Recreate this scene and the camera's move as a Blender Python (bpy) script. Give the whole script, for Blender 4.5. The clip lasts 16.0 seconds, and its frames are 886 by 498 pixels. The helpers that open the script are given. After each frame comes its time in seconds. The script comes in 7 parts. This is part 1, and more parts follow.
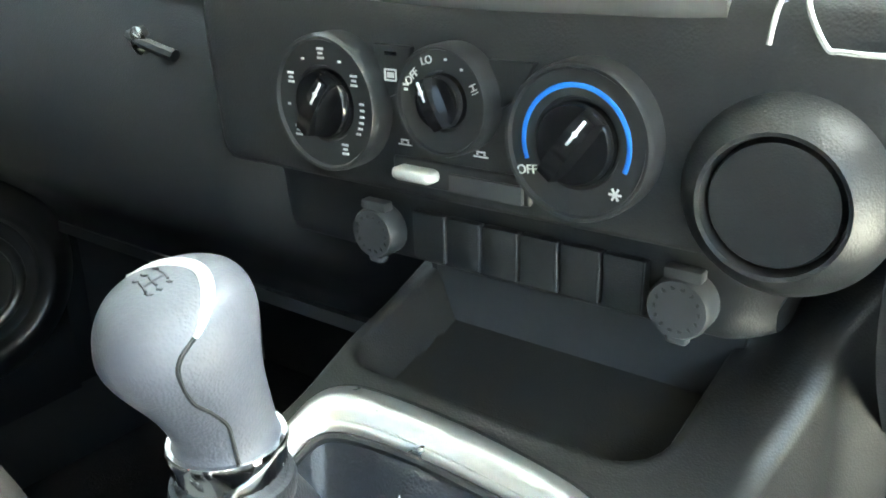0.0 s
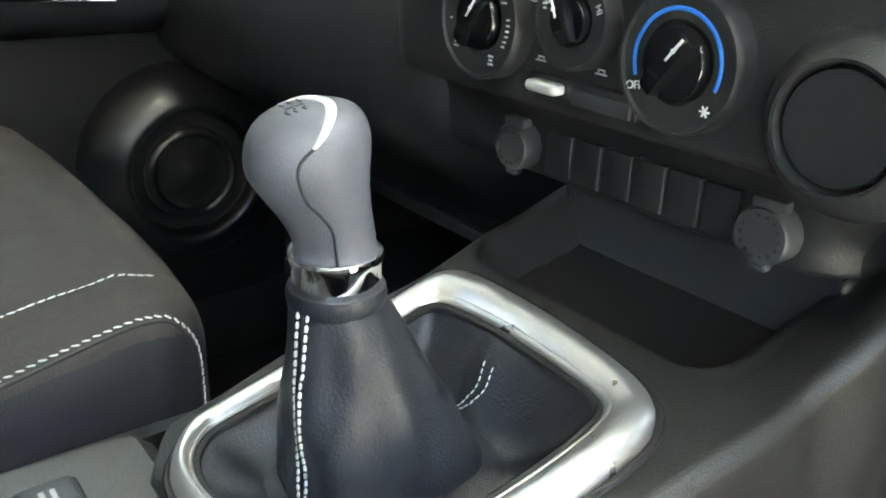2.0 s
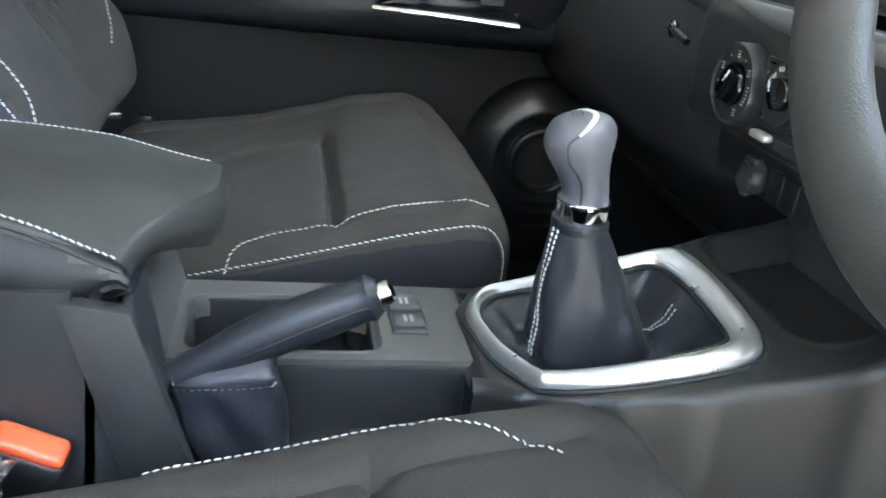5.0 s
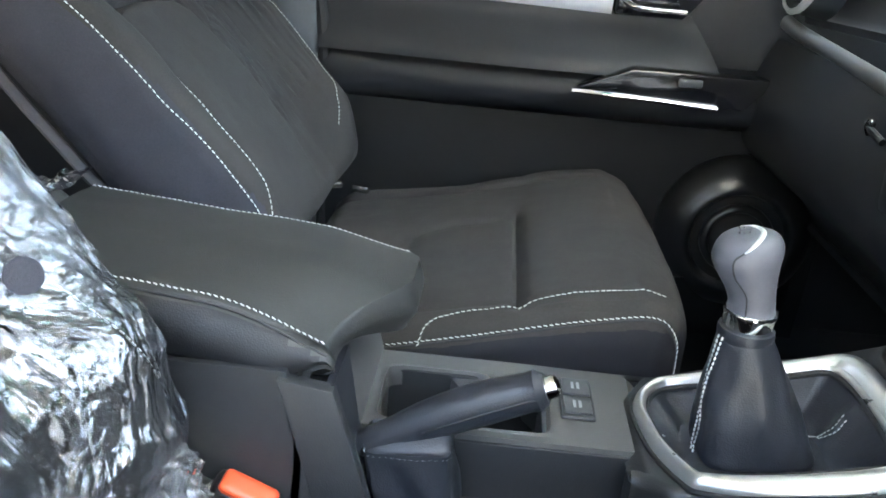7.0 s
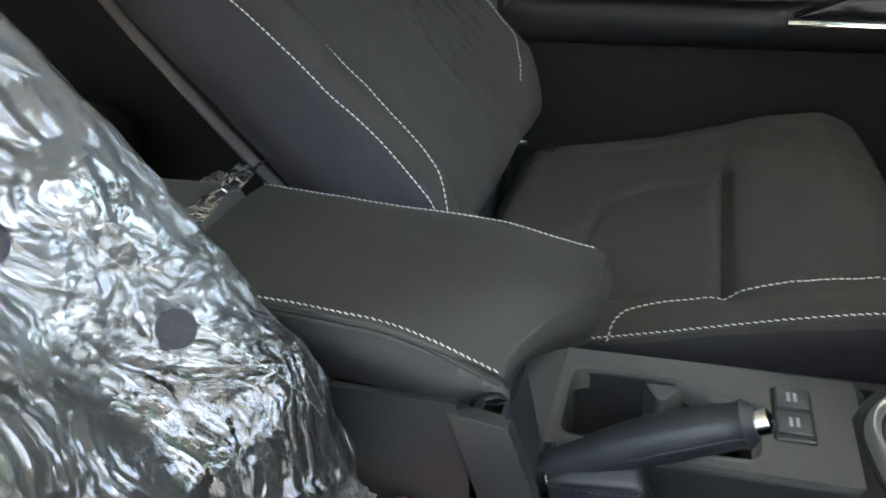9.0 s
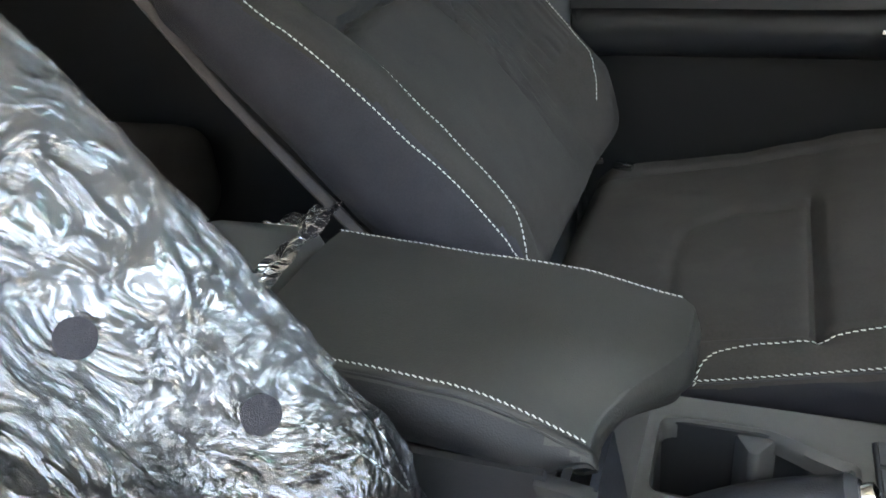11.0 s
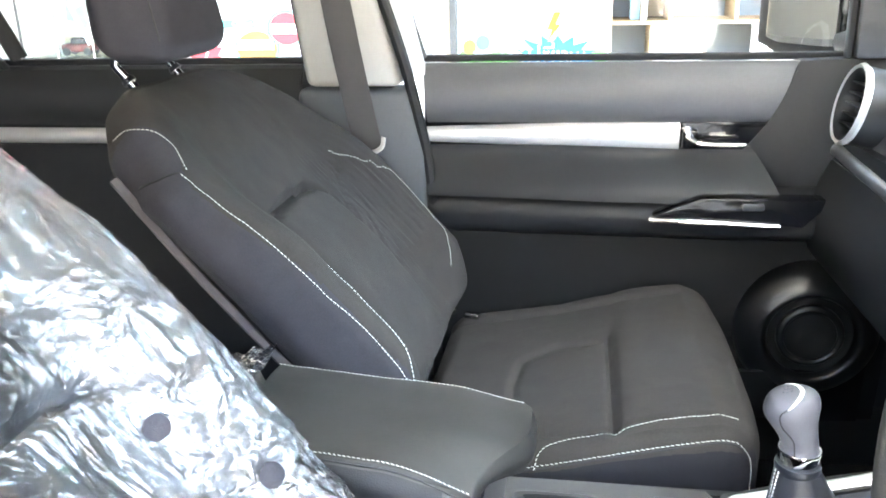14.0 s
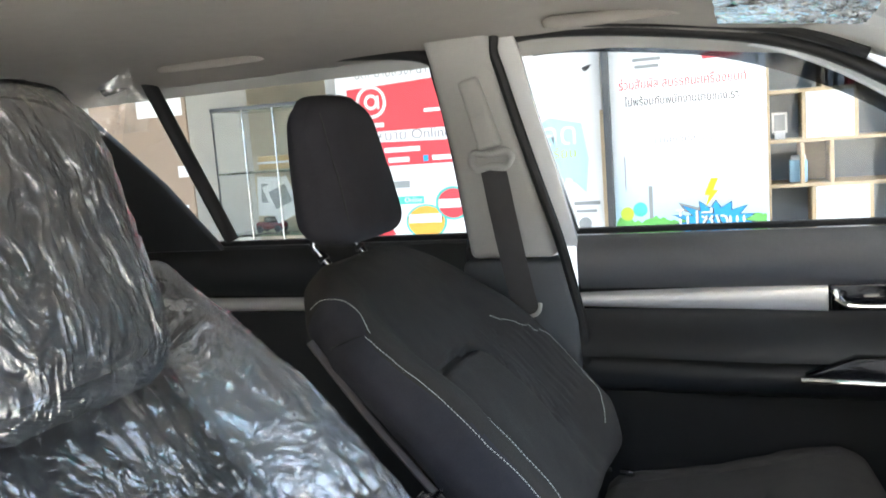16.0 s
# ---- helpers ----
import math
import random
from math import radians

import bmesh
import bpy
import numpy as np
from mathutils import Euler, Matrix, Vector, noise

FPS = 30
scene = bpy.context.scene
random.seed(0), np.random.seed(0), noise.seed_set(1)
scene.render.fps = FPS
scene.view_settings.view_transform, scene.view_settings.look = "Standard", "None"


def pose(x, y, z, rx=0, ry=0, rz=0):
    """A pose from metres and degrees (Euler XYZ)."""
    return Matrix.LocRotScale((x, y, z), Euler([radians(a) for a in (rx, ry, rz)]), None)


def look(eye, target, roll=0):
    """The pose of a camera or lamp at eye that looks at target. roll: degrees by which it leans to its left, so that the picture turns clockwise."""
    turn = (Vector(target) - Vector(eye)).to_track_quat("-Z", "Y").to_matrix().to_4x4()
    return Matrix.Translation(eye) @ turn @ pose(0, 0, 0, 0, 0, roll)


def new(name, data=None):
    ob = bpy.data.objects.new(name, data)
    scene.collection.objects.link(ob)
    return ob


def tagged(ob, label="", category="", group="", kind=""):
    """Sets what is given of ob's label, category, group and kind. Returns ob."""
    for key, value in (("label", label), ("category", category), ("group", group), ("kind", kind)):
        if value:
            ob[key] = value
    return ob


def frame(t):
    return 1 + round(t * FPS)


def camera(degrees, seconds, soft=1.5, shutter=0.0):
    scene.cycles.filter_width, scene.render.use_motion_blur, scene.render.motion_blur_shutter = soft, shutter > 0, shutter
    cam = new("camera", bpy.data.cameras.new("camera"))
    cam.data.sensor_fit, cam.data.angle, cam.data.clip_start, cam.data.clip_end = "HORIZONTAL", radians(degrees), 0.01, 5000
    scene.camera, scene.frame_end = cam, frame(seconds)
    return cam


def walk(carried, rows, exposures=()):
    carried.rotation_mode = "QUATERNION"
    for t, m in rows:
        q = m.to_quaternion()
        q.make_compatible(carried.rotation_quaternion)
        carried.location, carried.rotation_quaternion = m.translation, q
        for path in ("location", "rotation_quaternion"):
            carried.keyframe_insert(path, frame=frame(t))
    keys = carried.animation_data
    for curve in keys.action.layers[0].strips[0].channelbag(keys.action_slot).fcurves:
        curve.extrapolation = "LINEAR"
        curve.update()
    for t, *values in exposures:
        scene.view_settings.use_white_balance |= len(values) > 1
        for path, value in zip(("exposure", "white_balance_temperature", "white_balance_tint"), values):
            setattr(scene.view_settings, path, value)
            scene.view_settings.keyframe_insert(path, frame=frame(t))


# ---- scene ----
# camera and its walk
cam = camera(55.4, 16.0, soft=1.7, shutter=0.35)
PATH = [
    (0, (-0.136, -0.206, 0.631), (1.34, 0.928, -0.101), -1.8),
    (0.5, (-0.14, -0.216, 0.626), (1.325, 0.925, -0.116), -1.0),
    (1, (-0.145, -0.235, 0.622), (1.258, 0.976, -0.129), 0.8),
    (1.5, (-0.152, -0.261, 0.612), (1.114, 1.092, -0.142), 1.5),
    (2, (-0.156, -0.286, 0.61), (0.98, 1.169, -0.16), 2.1),
    (2.5, (-0.163, -0.315, 0.608), (0.836, 1.232, -0.172), 2.5),
    (3, (-0.166, -0.348, 0.612), (0.701, 1.269, -0.184), 2.4),
    (3.2, (-0.167, -0.363, 0.616), (0.646, 1.281, -0.184), 2.4),
    (5.3, (-0.22, -0.583, 0.68), (0.094, 1.236, -0.089), 6.9),
    (5.5, (-0.22, -0.598, 0.69), (0.025, 1.235, -0.072), 6.4),
    (6, (-0.216, -0.613, 0.708), (-0.089, 1.235, -0.045), 6.9),
    (6.5, (-0.215, -0.611, 0.722), (-0.203, 1.244, -0.026), 6.0),
    (7, (-0.204, -0.601, 0.737), (-0.283, 1.254, -0.008), 4.7),
    (7.5, (-0.197, -0.587, 0.741), (-0.346, 1.261, -0.011), 3.3),
    (8, (-0.198, -0.562, 0.74), (-0.446, 1.238, -0.096), 1.9),
    (8.5, (-0.197, -0.537, 0.753), (-0.6, 1.198, -0.157), -1.1),
    (9, (-0.204, -0.509, 0.771), (-0.725, 1.181, -0.163), -2.9),
    (9.5, (-0.217, -0.494, 0.793), (-0.826, 1.161, -0.15), -4.4),
    (9.7, (-0.222, -0.49, 0.799), (-0.86, 1.155, -0.142), -5.1),
    (11.8, (-0.222, -0.474, 0.826), (-0.897, 1.146, -0.133), -6.3),
    (12, (-0.215, -0.482, 0.84), (-0.889, 1.145, -0.108), -6.4),
    (12.5, (-0.206, -0.539, 0.87), (-0.798, 1.174, 0.026), -4.9),
    (13, (-0.202, -0.611, 0.896), (-0.647, 1.17, 0.103), -3.1),
    (13.5, (-0.206, -0.689, 0.92), (-0.513, 1.146, 0.186), -1.6),
    (14, (-0.213, -0.755, 0.93), (-0.517, 1.111, 0.278), -1.5),
    (14.5, (-0.206, -0.803, 0.937), (-0.563, 1.078, 0.359), -2.0),
    (15, (-0.193, -0.841, 0.951), (-0.689, 1.036, 0.469), -3.2),
    (15.5, (-0.188, -0.866, 0.953), (-0.822, 0.997, 0.593), -4.3),
    (16, (-0.17, -0.88, 0.959), (-0.849, 0.984, 0.702), -4.3),
]
EXPOSURE = [
    (0, 5.95, 7000, -9), (1.5, 5.5, 7300, -4), (3.2, 4.8, 7500, -1), (5.3, 5.0, 6600, 1), (7, 4.95, 6700, 2), (8, 4.9, 7000, 2), (9.0, 4.2, 7400, 2), (11.8, 4.5, 7200, 4),
    (13.0, 5.45, 7100, 5), (14.0, 5.6, 6950, 6), (15.0, 5.0, 6800, 5), (15.5, 4.25, 6800, 5), (16, 3.8, 6800, 5),
]
walk(cam, [(t, look(e, g, r)) for t, e, g, r in PATH], EXPOSURE)

# world, sun and large lights
world = bpy.data.worlds.new("sky")
scene.world = world
world.use_nodes = True
wn = world.node_tree.nodes
sky = wn.new("ShaderNodeTexSky")
sky.sky_type = 'NISHITA'
sky.sun_disc = False
sky.sun_elevation = radians(74)
sky.sun_rotation = radians(117)
sky.dust_density = 3.0
wn["Background"].inputs["Strength"].default_value = 0.15
world.node_tree.links.new(sky.outputs[0], wn["Background"].inputs[0])
sun = new("sun", bpy.data.lights.new("sun", 'SUN'))
sun.data.energy = 4.0
sun.data.angle = radians(3)
sun.data.color = (1.0, 0.96, 0.9)
sun.matrix_world = look((1, -0.5, 4), (0, 0, 0))

# ---- building helpers ----
from mathutils.bvhtree import BVHTree


def thing(name, label, category, at=(0, 0, 0), group="", kind=""):
    ob = new(name)
    ob.empty_display_size = 0.02
    ob.location = at
    return tagged(ob, label, category, group, kind)


def mesh_from(bm, name, mats, smooth=True):
    me = bpy.data.meshes.new(name)
    bmesh.ops.recalc_face_normals(bm, faces=bm.faces[:])
    bm.to_mesh(me)
    bm.free()
    for m in (mats if isinstance(mats, (list, tuple)) else [mats]):
        me.materials.append(m)
    if smooth:
        me.polygons.foreach_set("use_smooth", [True] * len(me.polygons))
        me.set_sharp_from_angle(angle=radians(38))
    return me


def part(name, bm, mat, parent, label="", smooth=True):
    """One mesh, given in world coordinates, as a part under a thing or under a part."""
    ob = new(name, mesh_from(bm, name, mat, smooth))
    ob.parent = parent
    if parent.parent is None:
        ob.matrix_parent_inverse = Matrix.Translation(-parent.location)
    return tagged(ob, label)


def solid(name, bm, mat, label, category, group="", kind="", smooth=True):
    """A thing that is one mesh."""
    return tagged(new(name, mesh_from(bm, name, mat, smooth)), label, category, group, kind)


def soft_box(c, s, r, n=10, fn=None):
    """A box of size s round c with edges rounded by r, n cells a side, bent by fn(point, unit) in world coordinates."""
    bm = bmesh.new()
    got = {}
    m = n + 1

    def vert(key):
        if key not in got:
            got[key] = bm.verts.new([2 * k / m - 1 for k in key])
        return got[key]
    for ax in range(3):
        for side in (0, m):
            for i in range(m):
                for j in range(m):
                    q = []
                    for a, b in ((i, j), (i + 1, j), (i + 1, j + 1), (i, j + 1)):
                        key = [a, b]
                        key.insert(ax, side)
                        q.append(vert(tuple(key)))
                    bm.faces.new(q)
    h = Vector(s) * 0.5
    r = min(r, *h)
    inner = h - Vector((r, r, r))
    for v in bm.verts:
        u = v.co.copy()
        q = Vector(math.copysign(abs(a) ** 0.8, a) for a in u)
        p = Vector((q[0] * h[0], q[1] * h[1], q[2] * h[2]))
        k = Vector(max(-inner[i], min(inner[i], p[i])) for i in range(3))
        d = p - k
        if d.length > 1e-9:
            p = k + d.normalized() * r
        p += Vector(c)
        v.co = fn(p, u) if fn else p
    return bm


def box(c, s, bevel=0.003, seg=2, turn=None):
    bm = bmesh.new()
    bmesh.ops.create_cube(bm, size=1.0)
    for v in bm.verts:
        v.co = Vector((v.co[i] * s[i] for i in range(3)))
    if bevel:
        bmesh.ops.bevel(bm, geom=bm.edges[:], offset=min(bevel, 0.45 * min(s)), segments=seg, affect='EDGES', profile=0.5)
    m = Matrix.Translation(c) @ (turn if turn is not None else Matrix())
    bmesh.ops.transform(bm, matrix=m, verts=bm.verts[:])
    return bm


def spline(pts, steps=8, closed=False):
    """Points along a smooth line through pts (Catmull-Rom)."""
    P = [Vector(p) for p in pts]
    n = len(P)
    out = []
    for i in range(n if closed else n - 1):
        a, b, c, d = (P[(i + k) % n] if closed else P[max(0, min(n - 1, i + k))] for k in (-1, 0, 1, 2))
        for j in range(steps):
            t = j / steps
            out.append(0.5 * (2 * b + (c - a) * t + (2 * a - 5 * b + 4 * c - d) * t * t + (3 * b - a - 3 * c + d) * t ** 3))
    if not closed:
        out.append(P[-1])
    return out


def tube(pts, r, seg=10, closed=False, flat=1.0, up=None):
    """A round bar along pts. r: a radius or a function of 0..1; flat: its height to its width, with up as the height's direction."""
    P = [Vector(p) for p in pts]
    n = len(P)
    bm = bmesh.new()
    rings = []
    side = None
    for i, p in enumerate(P):
        a = P[(i - 1) % n] if closed or i else p
        b = P[(i + 1) % n] if closed or i < n - 1 else p
        d = (b - a).normalized()
        if up is not None:
            s = d.cross(Vector(up)).normalized()
        elif side is None:
            s = d.orthogonal().normalized()
        else:
            s = (side - d * side.dot(d)).normalized()
        side = s
        w = d.cross(s)
        rad = r(i / max(1, n - 1)) if callable(r) else r
        rings.append([bm.verts.new(p + s * (rad * math.cos(t)) + w * (rad * flat * math.sin(t))) for t in (2 * math.pi * k / seg for k in range(seg))])
    for i in range(n if closed else n - 1):
        A, B = rings[i], rings[(i + 1) % n]
        for k in range(seg):
            bm.faces.new((A[k], A[(k + 1) % seg], B[(k + 1) % seg], B[k]))
    if not closed:
        bm.faces.new(rings[0])
        bm.faces.new(rings[-1])
    return bm


def lathe(profile, m, seg=40, close=True):
    """A turned body: profile of (radius, height) about the z axis, put in place by m."""
    bm = bmesh.new()
    rings = []
    for r, h in profile:
        if r < 1e-6:
            rings.append([bm.verts.new((0, 0, h))])
        else:
            rings.append([bm.verts.new((r * math.cos(t), r * math.sin(t), h)) for t in (2 * math.pi * k / seg for k in range(seg))])
    for A, B in zip(rings, rings[1:]):
        for k in range(seg):
            f = [A[k % len(A)], A[(k + 1) % len(A)], B[(k + 1) % len(B)], B[k % len(B)]]
            f = list(dict.fromkeys(f))
            if len(f) > 2:
                bm.faces.new(f)
    if close:
        for ring in (rings[0], rings[-1]):
            if len(ring) > 2:
                bm.faces.new(ring)
    bmesh.ops.transform(bm, matrix=m, verts=bm.verts[:])
    return bm


def slab(poly, axis, a, b, bevel=0.003, seg=2):
    """A flat outline given in the other two axes (in x, y, z order), from a to b along axis."""
    bm = bmesh.new()
    k = "xyz".index(axis)

    def at(p, w):
        q = list(p)
        q.insert(k, w)
        return q
    A = [bm.verts.new(at(p, a)) for p in poly]
    B = [bm.verts.new(at(p, b)) for p in poly]
    n = len(poly)
    bm.faces.new(A)
    bm.faces.new(B[::-1])
    for i in range(n):
        bm.faces.new((A[i], B[i], B[(i + 1) % n], A[(i + 1) % n]))
    bmesh.ops.recalc_face_normals(bm, faces=bm.faces[:])
    if bevel:
        sharp = [e for e in bm.edges if len(e.link_faces) == 2 and e.calc_face_angle(0) > 0.5]
        bmesh.ops.bevel(bm, geom=sharp, offset=bevel, segments=seg, affect='EDGES', profile=0.5, clamp_overlap=True)
    return bm


def sheet(nu, nv, fn, thick=0.0):
    """A surface fn(u, v), u and v from 0 to 1; with thick it gets a back and rims."""
    bm = bmesh.new()
    V = [[bm.verts.new(fn(i / nu, j / nv)) for j in range(nv + 1)] for i in range(nu + 1)]
    for i in range(nu):
        for j in range(nv):
            bm.faces.new((V[i][j], V[i + 1][j], V[i + 1][j + 1], V[i][j + 1]))
    if thick:
        bmesh.ops.recalc_face_normals(bm, faces=bm.faces[:])
        bmesh.ops.solidify(bm, geom=bm.faces[:], thickness=thick)
    return bm


def merge(*bms):
    out = bms[0]
    for b in bms[1:]:
        me = bpy.data.meshes.new("tmp")
        b.to_mesh(me)
        b.free()
        out.from_mesh(me)
        bpy.data.meshes.remove(me)
    return out


def stitches(path, length=0.0042, gap=0.0018, r=0.0006, tree=None, lift=0.0004, tilt=0.0):
    """A row of sewn threads along path, laid on the surface tree."""
    P = [Vector(p) for p in path]
    if tree is not None:
        hits = [tree.find_nearest(p) for p in P]
        P = [h[0] for h in hits]
        N = [h[1] for h in hits]
    else:
        N = [Vector((0, 0, 1))] * len(P)
    bm = bmesh.new()
    run = 0.0
    start = None
    for i in range(len(P) - 1):
        a, b = P[i], P[i + 1]
        L = (b - a).length
        if L < 1e-7:
            continue
        d = (b - a) / L
        n = N[i]
        s = d.cross(n)
        if s.length < 1e-6:
            continue
        s.normalize()
        n = s.cross(d)
        x = run
        while x < L:
            c = a + d * x + n * lift
            e = d * (length * 0.5) + s * (tilt * length)
            ring = []
            for k, w in ((-1, 0.5), (-0.6, 1.0), (0.6, 1.0), (1, 0.5)):
                ring.append([bm.verts.new(c + e * k + s * (r * w * math.cos(t)) + n * (r * w * math.sin(t))) for t in (0.0, 1.26, 2.51, 3.77, 5.03)])
            for A, B in zip(ring, ring[1:]):
                for k in range(5):
                    bm.faces.new((A[k], A[(k + 1) % 5], B[(k + 1) % 5], B[k]))
            bm.faces.new(ring[0])
            bm.faces.new(ring[-1])
            x += length + gap
        run = x - L
    return bm


def lettering(text, size, m, mat, parent, depth=0.0003, label="", width=0.0):
    """Words as flat raised letters: m puts the text's centre, x along the line, y up; width: the line's length."""
    cu = bpy.data.curves.new("lettering", 'FONT')
    cu.body = text
    cu.size = size
    cu.extrude = depth
    cu.align_x, cu.align_y = 'CENTER', 'CENTER'
    tmp = bpy.data.objects.new("tmp", cu)
    me = bpy.data.meshes.new_from_object(tmp)
    bm = bmesh.new()
    bm.from_mesh(me)
    if width:
        xs = [v.co.x for v in bm.verts]
        k, mid = width / (max(xs) - min(xs)), (max(xs) + min(xs)) / 2
        for v in bm.verts:
            v.co.x = (v.co.x - mid) * k
    bmesh.ops.transform(bm, matrix=m, verts=bm.verts[:])
    bpy.data.objects.remove(tmp)
    bpy.data.curves.remove(cu)
    bpy.data.meshes.remove(me)
    return part("lettering", bm, mat, parent, label, smooth=False)


def tree_of(bm):
    bmesh.ops.recalc_face_normals(bm, faces=bm.faces[:])
    return BVHTree.FromBMesh(bm)


def gauss(x, w):
    return math.exp(-(x / w) ** 2)


def smooth01(x):
    x = max(0.0, min(1.0, x))
    return x * x * (3 - 2 * x)


def fbm(p, k=4):
    return noise.fractal(Vector(p), 1.0, 2.0, k)

# ---- materials ----
def material(name, color, rough=0.5, metal=0.0, spread=0.25, scale=30.0, grain=0.0, grain_scale=900.0, wear=0.08, spec=0.5, coat=0.0, kind="noise"):
    """A surface with colour varied at two scales, roughness varied, and fine relief of real size."""
    m = bpy.data.materials.new(name)
    m.use_nodes = True
    nt = m.node_tree
    b = nt.nodes["Principled BSDF"]
    b.inputs["Metallic"].default_value = metal
    b.inputs["Specular IOR Level"].default_value = spec
    b.inputs["Coat Weight"].default_value = coat
    co = nt.nodes.new("ShaderNodeTexCoord")
    big = nt.nodes.new("ShaderNodeTexNoise")
    big.inputs["Scale"].default_value = scale
    big.inputs["Detail"].default_value = 5
    fine = nt.nodes.new("ShaderNodeTexNoise")
    fine.inputs["Scale"].default_value = scale * 14
    fine.inputs["Detail"].default_value = 3
    mixn = nt.nodes.new("ShaderNodeMix")
    mixn.inputs["Factor"].default_value = 0.45
    for t in (big, fine):
        nt.links.new(co.outputs["Object"], t.inputs["Vector"])
    nt.links.new(big.outputs["Fac"], mixn.inputs[2])
    nt.links.new(fine.outputs["Fac"], mixn.inputs[3])
    ramp = nt.nodes.new("ShaderNodeValToRGB")
    c = Vector(color[:3])
    lo, hi = c * (1 - spread), c * (1 + spread)
    ramp.color_ramp.elements[0].position, ramp.color_ramp.elements[1].position = 0.3, 0.7
    ramp.color_ramp.elements[0].color = (*lo, 1)
    ramp.color_ramp.elements[1].color = (*(min(1, x) for x in hi), 1)
    nt.links.new(mixn.outputs[0], ramp.inputs["Fac"])
    nt.links.new(ramp.outputs["Color"], b.inputs["Base Color"])
    mr = nt.nodes.new("ShaderNodeMapRange")
    mr.inputs["To Min"].default_value = max(0.02, rough - wear)
    mr.inputs["To Max"].default_value = min(1.0, rough + wear)
    nt.links.new(big.outputs["Fac"], mr.inputs["Value"])
    nt.links.new(mr.outputs["Result"], b.inputs["Roughness"])
    if grain:
        if kind == "voronoi":
            g = nt.nodes.new("ShaderNodeTexVoronoi")
            g.feature = 'SMOOTH_F1'
            g.inputs["Scale"].default_value = grain_scale
            src = g.outputs["Distance"]
        elif kind == "pleat":
            g = nt.nodes.new("ShaderNodeTexWave")
            g.bands_direction = 'Y'
            g.inputs["Scale"].default_value = grain_scale
            g.inputs["Distortion"].default_value = 2.5
            g.inputs["Detail"].default_value = 1
            g.inputs["Detail Scale"].default_value = 0.6
            src = g.outputs["Fac"]
        elif kind == "weave":
            wv = []
            for k, d in enumerate(('X', 'Z')):
                w = nt.nodes.new("ShaderNodeTexWave")
                w.bands_direction = d
                w.inputs["Scale"].default_value = grain_scale
                w.inputs["Distortion"].default_value = 1.2
                w.inputs["Detail Scale"].default_value = 3
                nt.links.new(co.outputs["Object"], w.inputs["Vector"])
                wv.append(w)
            g = nt.nodes.new("ShaderNodeMath")
            g.operation = 'MULTIPLY'
            nt.links.new(wv[0].outputs["Fac"], g.inputs[0])
            nt.links.new(wv[1].outputs["Fac"], g.inputs[1])
            src = g.outputs[0]
        else:
            g = nt.nodes.new("ShaderNodeTexNoise")
            g.inputs["Scale"].default_value = grain_scale
            g.inputs["Detail"].default_value = 2
            src = g.outputs["Fac"]
        if kind != "weave":
            nt.links.new(co.outputs["Object"], g.inputs["Vector"])
        bump = nt.nodes.new("ShaderNodeBump")
        bump.inputs["Strength"].default_value = grain
        bump.inputs["Distance"].default_value = 0.0025 if kind == "pleat" else 0.0008
        nt.links.new(src, bump.inputs["Height"])
        nt.links.new(bump.outputs["Normal"], b.inputs["Normal"])
    return m


PLASTIC = material("grained black plastic", (0.019, 0.020, 0.021), 0.38, grain=0.2, grain_scale=1200, kind="voronoi", spread=0.12, scale=12)
PLASTIC_SOFT = material("soft dash plastic", (0.021, 0.022, 0.023), 0.46, grain=0.22, grain_scale=1000, kind="voronoi", spread=0.12, scale=9)
PLASTIC_SMOOTH = material("smooth satin black plastic", (0.018, 0.019, 0.02), 0.38, grain=0.08, grain_scale=1500, spread=0.1, scale=20)
SPEAKER = material("glossy black moulded plastic", (0.011, 0.0115, 0.012), 0.33, grain=0.05, grain_scale=1500, spread=0.1, scale=20)
PLASTIC_GREY = material("dark grey satin plastic", (0.05, 0.052, 0.054), 0.42, grain=0.12, grain_scale=1100, spread=0.1, scale=15)
CONSOLE = material("charcoal console plastic", (0.065, 0.064, 0.06), 0.47, grain=0.2, grain_scale=900, kind="voronoi", spread=0.1, scale=14)
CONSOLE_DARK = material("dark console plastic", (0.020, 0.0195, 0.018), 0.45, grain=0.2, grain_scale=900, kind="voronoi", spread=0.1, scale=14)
GLOSS = material("gloss black plastic", (0.008, 0.008, 0.009), 0.1, grain=0.0, spread=0.1, wear=0.04)
MIRROR_BLACK = material("black screen glass", (0.01, 0.01, 0.011), 0.04, spread=0.05, wear=0.01, spec=1.0, coat=1.0)
FABRIC = material("charcoal woven fabric", (0.037, 0.034, 0.031), 0.9, grain=0.5, grain_scale=1300, kind="voronoi", spread=0.2, scale=30, spec=0.2)
FABRIC_SIDE = material("dark knitted side fabric", (0.038, 0.037, 0.043), 0.85, grain=0.5, grain_scale=1500, kind="voronoi", spread=0.18, scale=40, spec=0.2)
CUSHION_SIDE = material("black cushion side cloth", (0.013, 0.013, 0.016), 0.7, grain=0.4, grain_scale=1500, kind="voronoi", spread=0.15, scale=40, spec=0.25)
FABRIC_EDGE = material("grey fabric edge", (0.075, 0.07, 0.072), 0.85, spread=0.15, scale=40, spec=0.2)
LEATHER = material("grained black leather", (0.018, 0.020, 0.025), 0.42, grain=0.3, grain_scale=850, kind="voronoi", spread=0.15, scale=20)
# darker copy of the armrest leatherette, stands in for shade on the skirt
LEATHER_SHADED = material("armrest leatherette darkened for shade", (0.012, 0.012, 0.013), 0.55, grain=0.25, grain_scale=900, kind="voronoi", spread=0.12, scale=12, spec=0.35)
